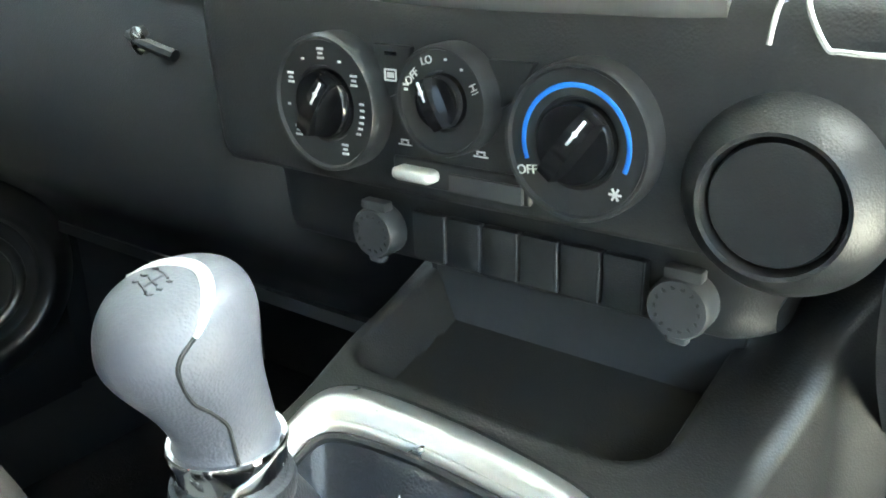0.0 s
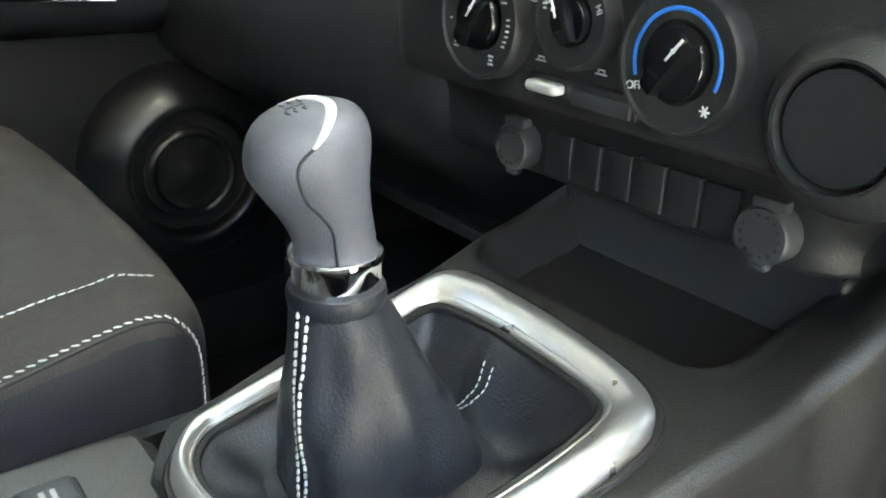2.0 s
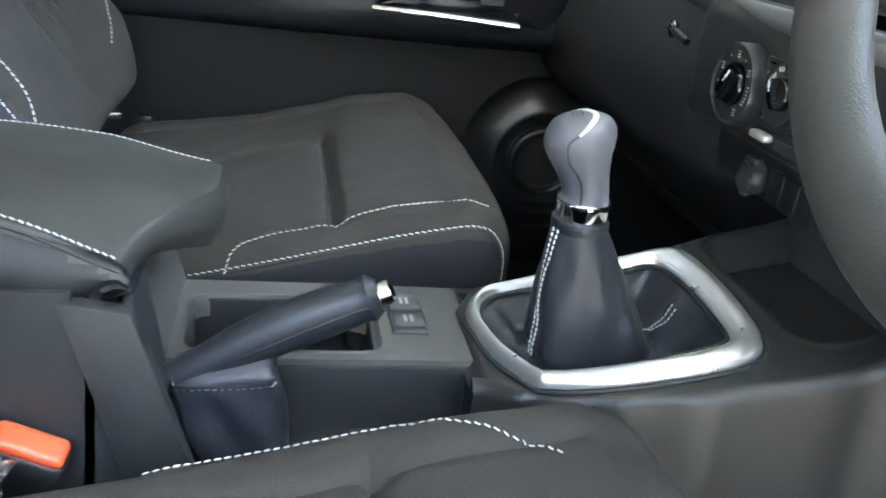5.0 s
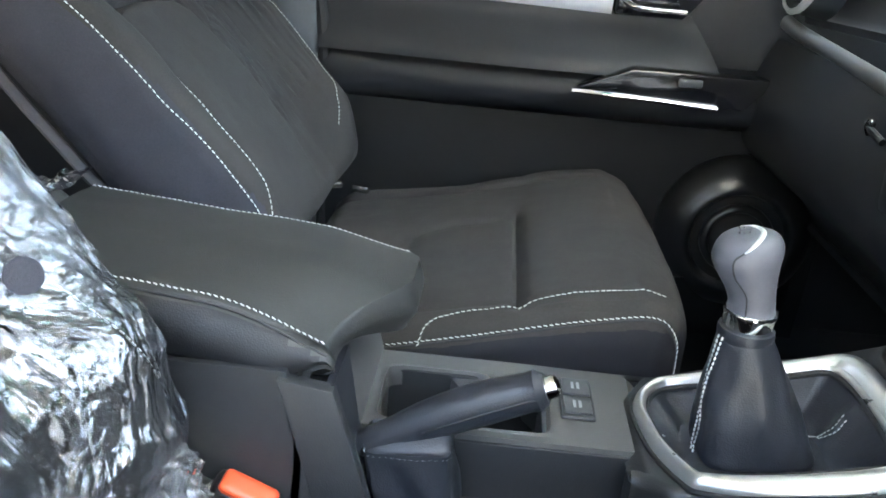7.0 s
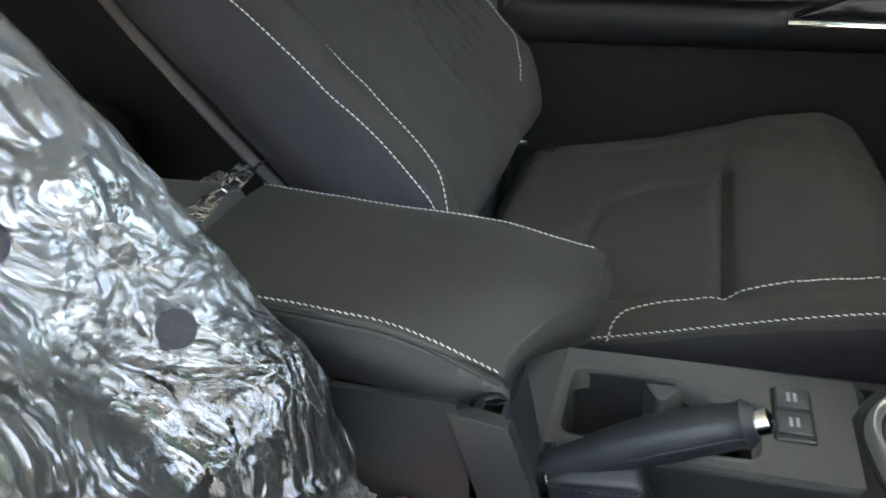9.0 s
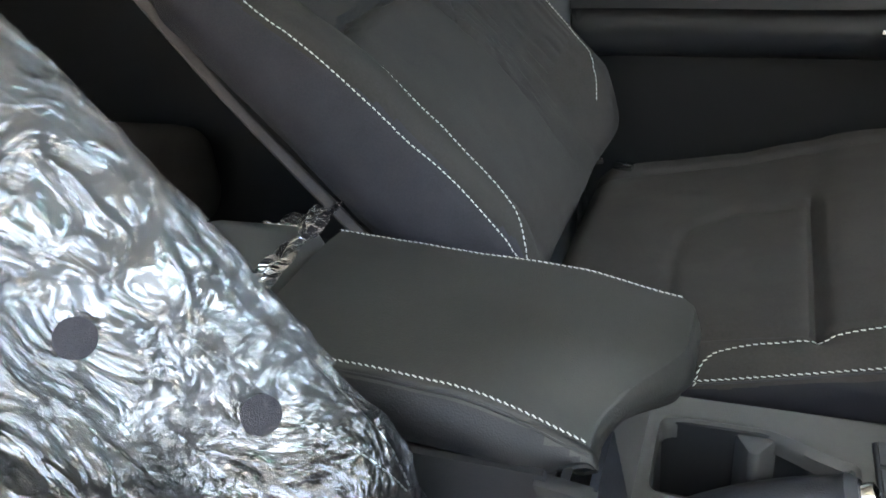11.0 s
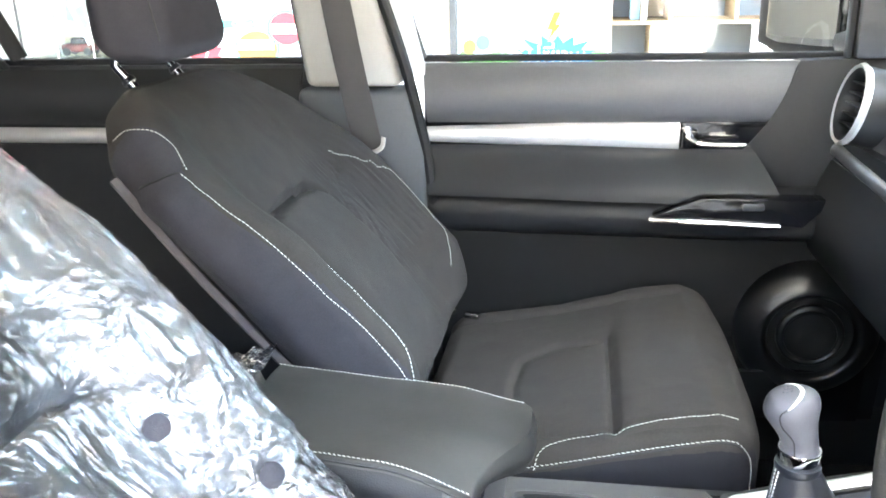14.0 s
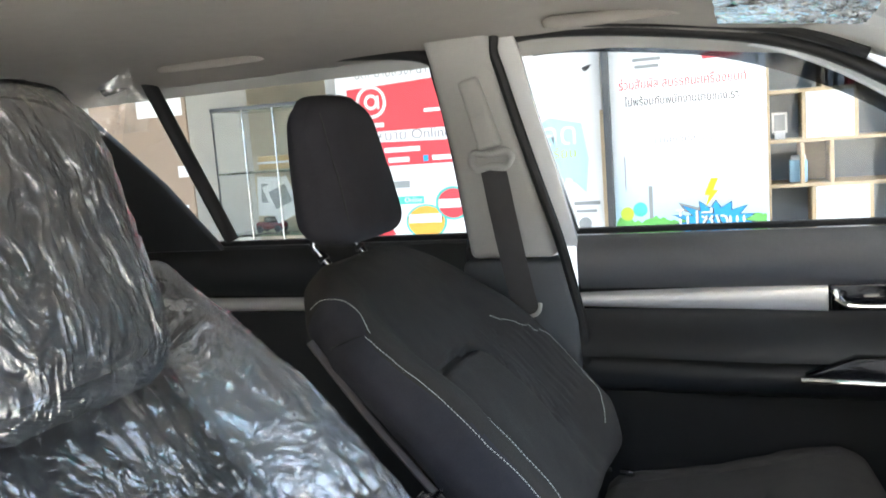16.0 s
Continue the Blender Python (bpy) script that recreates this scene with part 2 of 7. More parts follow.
LEATHER_SOFT = material("charcoal armrest leatherette", (0.024, 0.0238, 0.021), 0.55, grain=0.28, grain_scale=900, kind="voronoi", spread=0.12, scale=12)
DIAL = material("dark dial plastic", (0.027, 0.028, 0.029), 0.36, grain=0.12, grain_scale=1300, spread=0.1, scale=25)
KNOB = material("dark grey leather of the knob", (0.085, 0.087, 0.10), 0.42, grain=0.16, grain_scale=1100, kind="voronoi", spread=0.1, scale=30)
KNOB_DARK = material("embossed grey leather", (0.045, 0.047, 0.055), 0.5, spread=0.1, scale=30)
THREAD = material("light grey thread", (0.6, 0.6, 0.57), 0.75, spread=0.15, scale=300)
RING_SILVER = material("brushed satin silver", (0.64, 0.63, 0.61), 0.30, metal=0.85, spread=0.03, scale=40, grain=0.05, grain_scale=2500)
SILVER = material("satin silver paint", (0.72, 0.71, 0.69), 0.36, metal=0.5, spread=0.03, scale=40, grain=0.05, grain_scale=2500)
CHROME = material("chrome", (0.75, 0.76, 0.77), 0.07, metal=1.0, spread=0.03, wear=0.03)
STEEL = material("brushed steel", (0.55, 0.55, 0.54), 0.25, metal=1.0, spread=0.05, wear=0.08)
HEADLINER = material("grey beige headliner felt", (0.40, 0.375, 0.34), 0.9, grain=0.35, grain_scale=1200, spread=0.05, scale=25, spec=0.2)
# darker copy of the lower door plastic: footwell shade put into the colour
DOOR_LOW_SHADED = material("lower door plastic darkened for footwell shade", (0.0065, 0.007, 0.0075), 0.62, grain=0.2, grain_scale=900, kind="voronoi", spread=0.12, scale=12, spec=0.25)
DOOR_LOW = material("black lower door plastic", (0.016, 0.0168, 0.018), 0.48, grain=0.2, grain_scale=900, kind="voronoi", spread=0.12, scale=12, spec=0.35)
DASH_SILVER = material("satin grey dash trim", (0.36, 0.36, 0.35), 0.42, metal=0.8, spread=0.03, scale=30)
PILLAR = material("light grey pillar plastic", (0.46, 0.45, 0.42), 0.55, grain=0.2, grain_scale=900, kind="voronoi", spread=0.04, scale=15)
PILLAR_DARK = material("slate grey pillar plastic", (0.102, 0.111, 0.119), 0.5, grain=0.25, grain_scale=900, kind="voronoi", spread=0.08, scale=15)
DOOR_TOP = material("soft charcoal door trim", (0.105, 0.106, 0.108), 0.42, grain=0.3, grain_scale=700, kind="voronoi", spread=0.08, scale=12)
WEBBING = material("grey belt webbing", (0.07, 0.068, 0.068), 0.7, grain=0.4, grain_scale=900, kind="voronoi", spread=0.12, scale=60)
RUBBER = material("black rubber seal", (0.012, 0.012, 0.012), 0.6, grain=0.1, spread=0.1)
PAINT = material("white car paint", (0.8, 0.8, 0.79), 0.2, spread=0.01, coat=0.6)
CARPET = material("dark cabin carpet", (0.018, 0.018, 0.019), 0.95, grain=1.0, grain_scale=420, spread=0.3, scale=60, spec=0.1)
RED = material("orange red buckle plastic", (0.75, 0.09, 0.03), 0.4, spread=0.05)
PLEAT = material("pleated charcoal fabric", (0.037, 0.035, 0.033), 0.88, grain=0.6, grain_scale=36, kind="pleat", spread=0.15, scale=30, spec=0.2)
WHITE_INK = material("white printing", (0.75, 0.76, 0.76), 0.6, spread=0.03)
GREY_INK = material("grey printing", (0.3, 0.31, 0.31), 0.6, spread=0.05)
BLUE_INK = material("bright blue printing", (0.02, 0.2, 0.75), 0.45, spread=0.03)


def glass_material(name, tint, rough=0.0):
    """A thin clear pane: clear through, mirror by the angle."""
    m = bpy.data.materials.new(name)
    m.use_nodes = True
    nt = m.node_tree
    nt.nodes.clear()
    out = nt.nodes.new("ShaderNodeOutputMaterial")
    tr = nt.nodes.new("ShaderNodeBsdfTransparent")
    tr.inputs["Color"].default_value = (*tint, 1)
    gl = nt.nodes.new("ShaderNodeBsdfGlossy")
    gl.inputs["Roughness"].default_value = rough
    fr = nt.nodes.new("ShaderNodeFresnel")
    fr.inputs["IOR"].default_value = 1.45
    mx = nt.nodes.new("ShaderNodeMixShader")
    nt.links.new(fr.outputs[0], mx.inputs[0])
    nt.links.new(tr.outputs[0], mx.inputs[1])
    nt.links.new(gl.outputs[0], mx.inputs[2])
    nt.links.new(mx.outputs[0], out.inputs[0])
    return m


GLASS = glass_material("clear car glass", (0.93, 0.95, 0.94))
SMOKED = glass_material("smoked rain shield plastic", (0.10, 0.12, 0.145), 0.03)


def film_material(name, haze, relief):
    """Polyethylene film: see-through but for its haze, with gloss by the angle on folded relief."""
    m = bpy.data.materials.new(name)
    m.use_nodes = True
    nt = m.node_tree
    nt.nodes.clear()
    def node(kind, **values):
        n = nt.nodes.new(kind)
        for k, v in values.items():
            n.inputs[k].default_value = v
        return n
    out = node("ShaderNodeOutputMaterial")
    co = node("ShaderNodeTexCoord")
    warp = node("ShaderNodeTexNoise", Scale=5.0, Detail=3.0)
    nt.links.new(co.outputs["Object"], warp.inputs["Vector"])
    mp = node("ShaderNodeMapping", Scale=(1.0, 1.6, 0.7), Rotation=(0.3, 0.5, 0.2))
    nt.links.new(co.outputs["Object"], mp.inputs["Vector"])
    bend = nt.nodes.new("ShaderNodeMix")
    bend.data_type = 'VECTOR'
    bend.inputs["Factor"].default_value = 0.2
    nt.links.new(mp.outputs[0], bend.inputs[4])
    nt.links.new(warp.outputs["Color"], bend.inputs[5])
    # crumpled relief: ridged folds from broad to fine, the broad ones drawn out across the seat
    total = None
    for scale, stretch, high in ((6.0, (0.8, 0.45, 1.3), 0.25), (13.0, (1.0, 0.5, 1.0), 0.32), (30.0, (0.22, 1.0, 1.0), 0.50), (34.0, (1.0, 1.0, 0.20), 0.50), (40.0, (1.0, 0.7, 0.9), 0.40), (80.0, (0.5, 1.0, 0.35), 0.75), (85.0, (1.0, 0.5, 1.0), 0.60), (170.0, (1.0, 1.0, 1.0), 0.45)):
        mapped = node("ShaderNodeMapping", Scale=stretch, Rotation=(0.3 * scale, 0.4 * scale, 0.12 * scale))
        nt.links.new(bend.outputs[1], mapped.inputs["Vector"])
        line = node("ShaderNodeTexNoise", Scale=scale, Detail=0.5)
        nt.links.new(mapped.outputs[0], line.inputs["Vector"])
        off = nt.nodes.new("ShaderNodeMath")
        off.operation = 'SUBTRACT'
        off.inputs[1].default_value = 0.5
        nt.links.new(line.outputs["Fac"], off.inputs[0])
        mag = nt.nodes.new("ShaderNodeMath")
        mag.operation = 'ABSOLUTE'
        nt.links.new(off.outputs[0], mag.inputs[0])
        add = nt.nodes.new("ShaderNodeMath")
        add.operation = 'MULTIPLY_ADD'
        add.inputs[1].default_value = -high / scale
        add.inputs[2].default_value = 0.0
        nt.links.new(mag.outputs[0], add.inputs[0])
        if total:
            nt.links.new(total.outputs[0], add.inputs[2])
        total = add
    bump = node("ShaderNodeBump", Strength=1.0, Distance=relief)
    nt.links.new(total.outputs[0], bump.inputs["Height"])
    tr = node("ShaderNodeBsdfTransparent", Color=(0.95, 0.96, 0.97, 1))
    gl = node("ShaderNodeBsdfGlossy", Roughness=0.06, Color=(0.97, 0.98, 1, 1))
    nt.links.new(bump.outputs["Normal"], gl.inputs["Normal"])
    df = node("ShaderNodeBsdfDiffuse", Color=(0.85, 0.87, 0.9, 1))
    nt.links.new(bump.outputs["Normal"], df.inputs["Normal"])
    soft = node("ShaderNodeBsdfGlossy", Roughness=0.24, Color=(0.97, 0.98, 1, 1))
    nt.links.new(bump.outputs["Normal"], soft.inputs["Normal"])
    both = nt.nodes.new("ShaderNodeMixShader")
    both.inputs[0].default_value = 0.3
    nt.links.new(gl.outputs[0], both.inputs[1])
    nt.links.new(soft.outputs[0], both.inputs[2])
    fr = node("ShaderNodeFresnel", IOR=2.0)
    nt.links.new(bump.outputs["Normal"], fr.inputs["Normal"])
    m0 = nt.nodes.new("ShaderNodeMixShader")
    m0.inputs[0].default_value = haze
    nt.links.new(tr.outputs[0], m0.inputs[1])
    nt.links.new(df.outputs[0], m0.inputs[2])
    mx = nt.nodes.new("ShaderNodeMixShader")
    nt.links.new(fr.outputs[0], mx.inputs[0])
    nt.links.new(m0.outputs[0], mx.inputs[1])
    nt.links.new(both.outputs[0], mx.inputs[2])
    nt.links.new(mx.outputs[0], out.inputs[0])
    return m


FILM = film_material("clear crinkled plastic film", 0.018, 0.85)
FILM_FOLD = film_material("folded slack plastic film", 0.065, 0.85)

# ---- car shell ----
DOOR_Y = 0.70
floor = solid("floor", box((-0.5, 0, 0.0), (2.3, 1.5, 0.04), 0.01), CARPET, "dark carpeted cabin floor of the car", "floor", kind="structure")


def roof_fn(u, v):
    y = -0.74 + 1.48 * u
    x = -1.75 + 1.72 * v
    edge = abs(y) / 0.74
    z = 1.205 - 0.075 * edge ** 4 - 0.05 * smooth01((v - 0.75) * 4) - 0.02 * (1 - v)
    return (x, y, z)


ceiling = solid("ceiling", sheet(28, 24, roof_fn, 0.02), HEADLINER, "grey beige felt headliner under the car roof", "headliner", kind="structure")
roof = solid("roof", sheet(16, 12, lambda u, v: (-1.85 + 1.9 * v, -0.78 + 1.56 * u, 1.30 - 0.10 * abs(2 * u - 1) ** 3 - 0.05 * v ** 4), 0.015), PAINT,
             "white painted outer roof of the pickup cab", "car roof", kind="structure")
solid("bulkhead", box((-1.80, 0, 0.62), (0.06, 1.5, 1.3), 0.02), PLASTIC_SOFT, "dark trimmed rear cab wall behind the bench", "wall", kind="structure")
solid("firewall", box((0.62, 0, 0.30), (0.06, 1.5, 0.7), 0.02), CARPET, "dark carpeted front bulkhead of the footwell", "wall", kind="structure")


# windscreen and its pillars
def pillar_a(s):
    pts = spline([(0.62, s * 0.70, 0.80), (0.30, s * 0.695, 0.96), (0.02, s * 0.675, 1.085), (-0.18, s * 0.655, 1.15)], 6)
    return tube(pts, 0.045, 12, flat=0.75, up=(0, 0, 1))


for s, nm in ((1, "pillar_a_left"), (-1, "pillar_a_right")):
    solid(nm, pillar_a(s), PILLAR, "light grey plastic trim of the windscreen pillar", "pillar trim", kind="structure")
ws = solid("window_1", sheet(6, 6, lambda u, v: (0.66 - 0.72 * v - 0.06 * (2 * u - 1) ** 2, -0.66 + 1.32 * u, 0.80 + 0.38 * v)), GLASS, "clear sloping windscreen glass", "windscreen", kind="structure")
ws.visible_shadow = False


# ---- passenger side doors ----
def curve_edge(pts, steps=6):
    return [(p[0], p[1]) for p in spline([(a, b, 0) for a, b in pts], steps)]


def front_door():
    d = thing("door_1", "closed front passenger door with charcoal panel and silver trim", "car door", (-0.1, DOOR_Y, 0.1), kind="structure")
    # core and upper soft band, bowed inwards
    def band(z0, z1, y_of, x0=-0.475, x1=0.60, n=24, m=10):
        return sheet(n, m, lambda u, v: (x0 + (x1 - x0) * u, y_of(u, v), z0 + (z1 - z0) * v), 0.012)
    part("core", box((0.06, DOOR_Y + 0.055, 0.42), (1.09, 0.04, 0.66), 0.01), PLASTIC, d)
    part("upper_band", sheet(30, 12, lambda u, v: (-0.472 + (0.570 + 0.044 * v) * u, 0.712 - 0.022 * math.sin(min(1, v * 1.15) * math.pi) ** 0.7 - 0.004 * v,
                             0.664 + 0.096 * v), 0.01), DOOR_TOP, d, "soft charcoal upper door trim")
    part("front_panel", slab([(0.055, 0.60), (0.14, 0.76), (0.60, 0.775), (0.60, 0.12), (0.20, 0.12), (0.09, 0.55)], 'y', 0.705, 0.74, 0.006), DOOR_LOW, d)
    part("sail_panel", slab([(0.222, 0.762), (0.222, 0.875), (0.36, 0.80), (0.40, 0.762)], 'y', 0.690, 0.722, 0.006), PLASTIC_GREY, d, "dark triangular panel at the mirror")
    part("division_bar", box((0.216, 0.712, 0.825), (0.012, 0.02, 0.125), 0.004), RUBBER, d)
    part("sill_seal", box((0.06, 0.735, 0.764), (1.08, 0.018, 0.012), 0.004), RUBBER, d, "black rubber seal at the glass")
    # silver strip, rising a little to the front
    part("silver_trim", sheet(24, 8, lambda u, v: (-0.474 + 0.434 * u, 0.706 - 0.010 * math.sin(v * math.pi) ** 0.6, 0.622 - 0.014 * u + (0.027 + 0.027 * u) * v), 0.004), SILVER, d, "satin silver trim strip")
    # middle panel and armrest ledge
    def mid(u, v):
        x = -0.472 + (0.60 - 0.05 * v) * u
        z = 0.53 + 0.088 * v
        y = 0.712 - 0.055 * (1 - smooth01(v * 1.08)) * (0.5 + 0.5 * smooth01(u * 1.5))
        return (x, y, z)
    part("middle_panel", sheet(30, 14, mid, 0.01), DOOR_LOW, d)
    def rest(u, v):
        x = -0.472 + 0.78 * u
        bulge = smooth01(u * 1.3) * (1 - 0.65 * smooth01((u - 0.8) * 5))
        y = 0.706 - (0.03 + 0.045 * bulge) * math.sin(v * math.pi) ** 0.55
        z = 0.455 + (0.085 + 0.01 * u) * v
        return (x, y, z)
    part("armrest", sheet(40, 14, rest, 0.01), DOOR_LOW, d, "moulded dark armrest ledge")
    # lower panel and map pocket carry the footwell shade in their colour
    part("lower_panel", sheet(24, 16, lambda u, v: (-0.47 + 0.80 * u, 0.705 - 0.012 * math.sin(v * math.pi), 0.12 + 0.34 * v), 0.012), DOOR_LOW_SHADED, d)
    # switch panel with chrome edge
    sw = part("switch_panel", slab([(-0.085, 0.515), (-0.005, 0.548), (0.20, 0.548), (0.155, 0.500), (0.10, 0.505)], 'y', 0.622, 0.66, 0.004), GLOSS, d, "gloss black window switch panel")
    part("chrome_strip", tube(spline([(-0.090, 0.622, 0.510), (0.0, 0.617, 0.509), (0.118, 0.620, 0.503)], 10), 0.0045, 8, flat=0.8), CHROME, sw, "bright chrome edge strip")
    part("window_switch", box((0.075, 0.622, 0.535), (0.034, 0.012, 0.012), 0.003), PLASTIC_GREY, sw)
    # inner handle
    hb = part("handle_bezel", slab([(-0.038, 0.612), (-0.038, 0.660), (0.104, 0.660), (0.066, 0.612)], 'y', 0.700, 0.72, 0.004), GLOSS, d, "dark recess of the inner handle")
    part("handle", tube(spline([(-0.030, 0.694, 0.650), (-0.022, 0.682, 0.634), (0.0, 0.676, 0.627), (0.064, 0.676, 0.626)], 8), lambda t: 0.010 - 0.004 * t, 10, flat=0.6, up=(0, 0, 1)), CHROME, hb, "chrome inner door handle")
    part("handle_grip", box((-0.024, 0.692, 0.632), (0.026, 0.016, 0.034), 0.006), GLOSS, hb)
    part("parting_line", tube([(0.062, 0.704, 0.608), (0.100, 0.703, 0.660), (0.138, 0.703, 0.745)], 0.0025, 8), RUBBER, d)
    # speaker
    m = Matrix.Translation((0.195, 0.690, 0.298)) @ Matrix.Rotation(radians(90), 4, 'X')
    sp = part("speaker_surround", lathe([(p.x, p.z) for p in spline([(r, 0, h) for r, h in ((0.126, -0.01), (0.124, 0.010), (0.117, 0.026), (0.104, 0.040), (0.090, 0.049), (0.081, 0.052), (0.075, 0.048), (0.071, 0.038), (0.067, 0.034), (0.0, 0.032))], 5)], m, 96), SPEAKER, d, "round domed speaker surround")
    part("speaker_ring", lathe([(p.x, p.z) for p in spline([(r, 0, h) for r, h in ((0.056, 0.030), (0.056, 0.041), (0.050, 0.046), (0.044, 0.043), (0.040, 0.036), (0.0, 0.040))], 5)], m, 72), SPEAKER, sp)
    part("map_pocket", sheet(24, 10, lambda u, v: (-0.42 + 0.72 * u, 0.690 - 0.045 * math.sin(u * math.pi) ** 0.5 * v ** 0.6, 0.12 + 0.11 * v), 0.008), DOOR_LOW_SHADED, d)
    # glass and its frame
    top = spline([(-0.485, 0, 0.765), (-0.535, 0, 0.95), (-0.572, 0, 1.105), (-0.545, 0, 1.138), (-0.37, 0, 1.128), (-0.14, 0, 1.090), (0.0, 0, 1.035), (0.14, 0, 0.945), (0.30, 0, 0.83), (0.345, 0, 0.77)], 6)
    def ing(p, k):
        z = p[2]
        return (p[0], DOOR_Y + 0.02 - 0.06 * (z - 0.76) / 0.38 + k, z)
    part("window_frame", tube([ing(p, 0.0) for p in top], 0.013, 10, flat=1.0), RUBBER, d, "black rubber window surround")
    part("outer_frame", tube([ing((p[0] * 1.0 - 0.02, 0, p[2] + 0.012), 0.045) for p in top], 0.022, 10), PAINT, d, "white painted door frame")
    # smoked rain shield outside, along the upper edge of the glass
    edge = top[6 * 3:-12]
    rs = bmesh.new()
    va = [rs.verts.new(ing((p[0], 0, p[2] + 0.012), 0.060)) for p in edge]
    vb = [rs.verts.new(ing((p[0] - 0.004, 0, p[2] - 0.034 - 0.014 * smooth01((p[0] + 0.25) / 0.2)), 0.078)) for p in edge]
    for k in range(len(edge) - 1):
        rs.faces.new((va[k], va[k + 1], vb[k + 1], vb[k]))
    bmesh.ops.solidify(rs, geom=rs.faces[:], thickness=0.003)
    w = part("rain_shield", rs, SMOKED, d, "smoked plastic rain shield")
    w.visible_shadow = False
    gl = bmesh.new()
    ring = [gl.verts.new(ing(p, 0.022)) for p in top]
    gl.faces.new(ring)
    g = part("pane", gl, GLASS, d, "clear side glass", smooth=False)
    g.visible_shadow = False
    return d


front_door()


def rear_door():
    d = thing("door_2", "closed rear passenger door with dark panel and silver trim", "car door", (-1.1, DOOR_Y, 0.1), kind="structure")
    part("core", box((-1.19, DOOR_Y + 0.055, 0.42), (1.02, 0.04, 0.66), 0.01), PLASTIC, d)
    part("upper_band", sheet(24, 10, lambda u, v: (-1.68 + 0.985 * u, 0.716 - 0.022 * math.sin(min(1, v * 1.15) * math.pi) ** 0.7, 0.655 + 0.103 * v), 0.01), PLASTIC_SOFT, d)
    part("silver_trim", sheet(20, 6, lambda u, v: (-1.60 + 0.90 * u, 0.712 - 0.010 * math.sin(v * math.pi) ** 0.6, 0.612 + 0.030 * v), 0.004), SILVER, d, "satin silver trim strip")
    part("lower_panel", sheet(20, 12, lambda u, v: (-1.68 + 0.985 * u, 0.712 - 0.03 * math.sin(v * math.pi), 0.10 + 0.51 * v), 0.012), DOOR_LOW, d)
    part("sill_seal", box((-1.19, 0.735, 0.762), (1.0, 0.018, 0.012), 0.004), RUBBER, d)
    # frame of the window
    def ing(x, z, k=0.0):
        return (x, DOOR_Y + 0.02 - 0.06 * (z - 0.76) / 0.38 + k, z)
    top = spline([ing(-0.685, 0.765), ing(-0.698, 0.93), ing(-0.717, 1.07), ing(-0.742, 1.118), ing(-0.90, 1.138), ing(-1.15, 1.142), ing(-1.38, 1.138), ing(-1.50, 1.12)], 6)
    part("window_frame", tube(top, 0.013, 10), RUBBER, d, "black rubber window surround")
    w = part("rain_shield", sheet(20, 2, lambda u, v: ing(-0.80 - 0.62 * u, 1.148 - 0.042 * v, 0.060 + 0.018 * v), 0.003), SMOKED, d, "smoked plastic rain shield")
    w.visible_shadow = False
    part("division_bar", tube([ing(-1.385, 1.14), ing(-1.315, 0.95), ing(-1.248, 0.77)], 0.016, 10, flat=0.7), RUBBER, d, "black bar between door glass and quarter glass")
    part("corner_trim", slab([(-1.26, 0.752), (-1.62, 0.752), (-1.62, 1.10), (-1.40, 0.905)], 'y', 0.690, 0.715, 0.006), PLASTIC_SOFT, d, "dark triangular quarter trim")
    gl = bmesh.new()
    gl.faces.new([gl.verts.new(p) for p in (ing(-0.685, 0.765, 0.02), ing(-0.720, 1.09, 0.02), ing(-0.76, 1.13, 0.02), ing(-1.45, 1.13, 0.02), ing(-1.60, 0.765, 0.02))])
    g = part("pane", gl, GLASS, d, "clear side glass", smooth=False)
    g.visible_shadow = False
    return d


rear_door()


# centre pillar on the passenger side
def b_pillar():
    p = thing("pillar_b", "centre pillar trim, light grey above and slate grey below", "pillar trim", (-0.6, 0.72, 0.1), kind="structure")
    up = [(-0.512, 0.722), (-0.680, 0.722), (-0.698, 0.93), (-0.722, 1.10), (-0.738, 1.17), (-0.60, 1.17), (-0.602, 1.10), (-0.572, 0.97), (-0.545, 0.87)]
    b = slab(up, 'y', 0.672, 0.75, 0.014, 3)
    for v in b.verts:
        v.co.y -= 0.05 * max(0, v.co.z - 0.76) / 0.38
    part("upper_trim", b, PILLAR, p, "light grey upper pillar trim")
    part("lower_trim", slab([(-0.482, 0.10), (-0.70, 0.10), (-0.70, 0.718), (-0.500, 0.718), (-0.470, 0.60)], 'y', 0.676, 0.75, 0.014, 3), PILLAR_DARK, p, "slate grey lower pillar trim")
    part("door_seal", tube(spline([(-0.462, 0.69, 0.10), (-0.462, 0.688, 0.50), (-0.496, 0.684, 0.72), (-0.545, 0.668, 0.90), (-0.586, 0.648, 1.06), (-0.598, 0.640, 1.125), (-0.560, 0.638, 1.152), (-0.36, 0.64, 1.138), (-0.12, 0.642, 1.10), (0.02, 0.65, 1.045)], 8), 0.010, 8), RUBBER, p, "black door seal")
    fl = slab([(-0.470, 0.74), (-0.505, 0.74), (-0.553, 0.93), (-0.590, 1.08), (-0.598, 1.14), (-0.560, 1.14), (-0.535, 1.02), (-0.505, 0.90)], 'y', 0.692, 0.712, 0.003)
    for v in fl.verts:
        v.co.y -= 0.05 * max(0, v.co.z - 0.76) / 0.38
    part("body_flange", fl, PAINT, p, "white painted body edge")
    part("anchor_cover", slab([(-0.592, 0.94), (-0.634, 0.94), (-0.668, 1.06), (-0.628, 1.07)], 'y', 0.622, 0.655, 0.008, 3), PILLAR, p, "sliding belt height adjuster")
    return p


b_pillar()

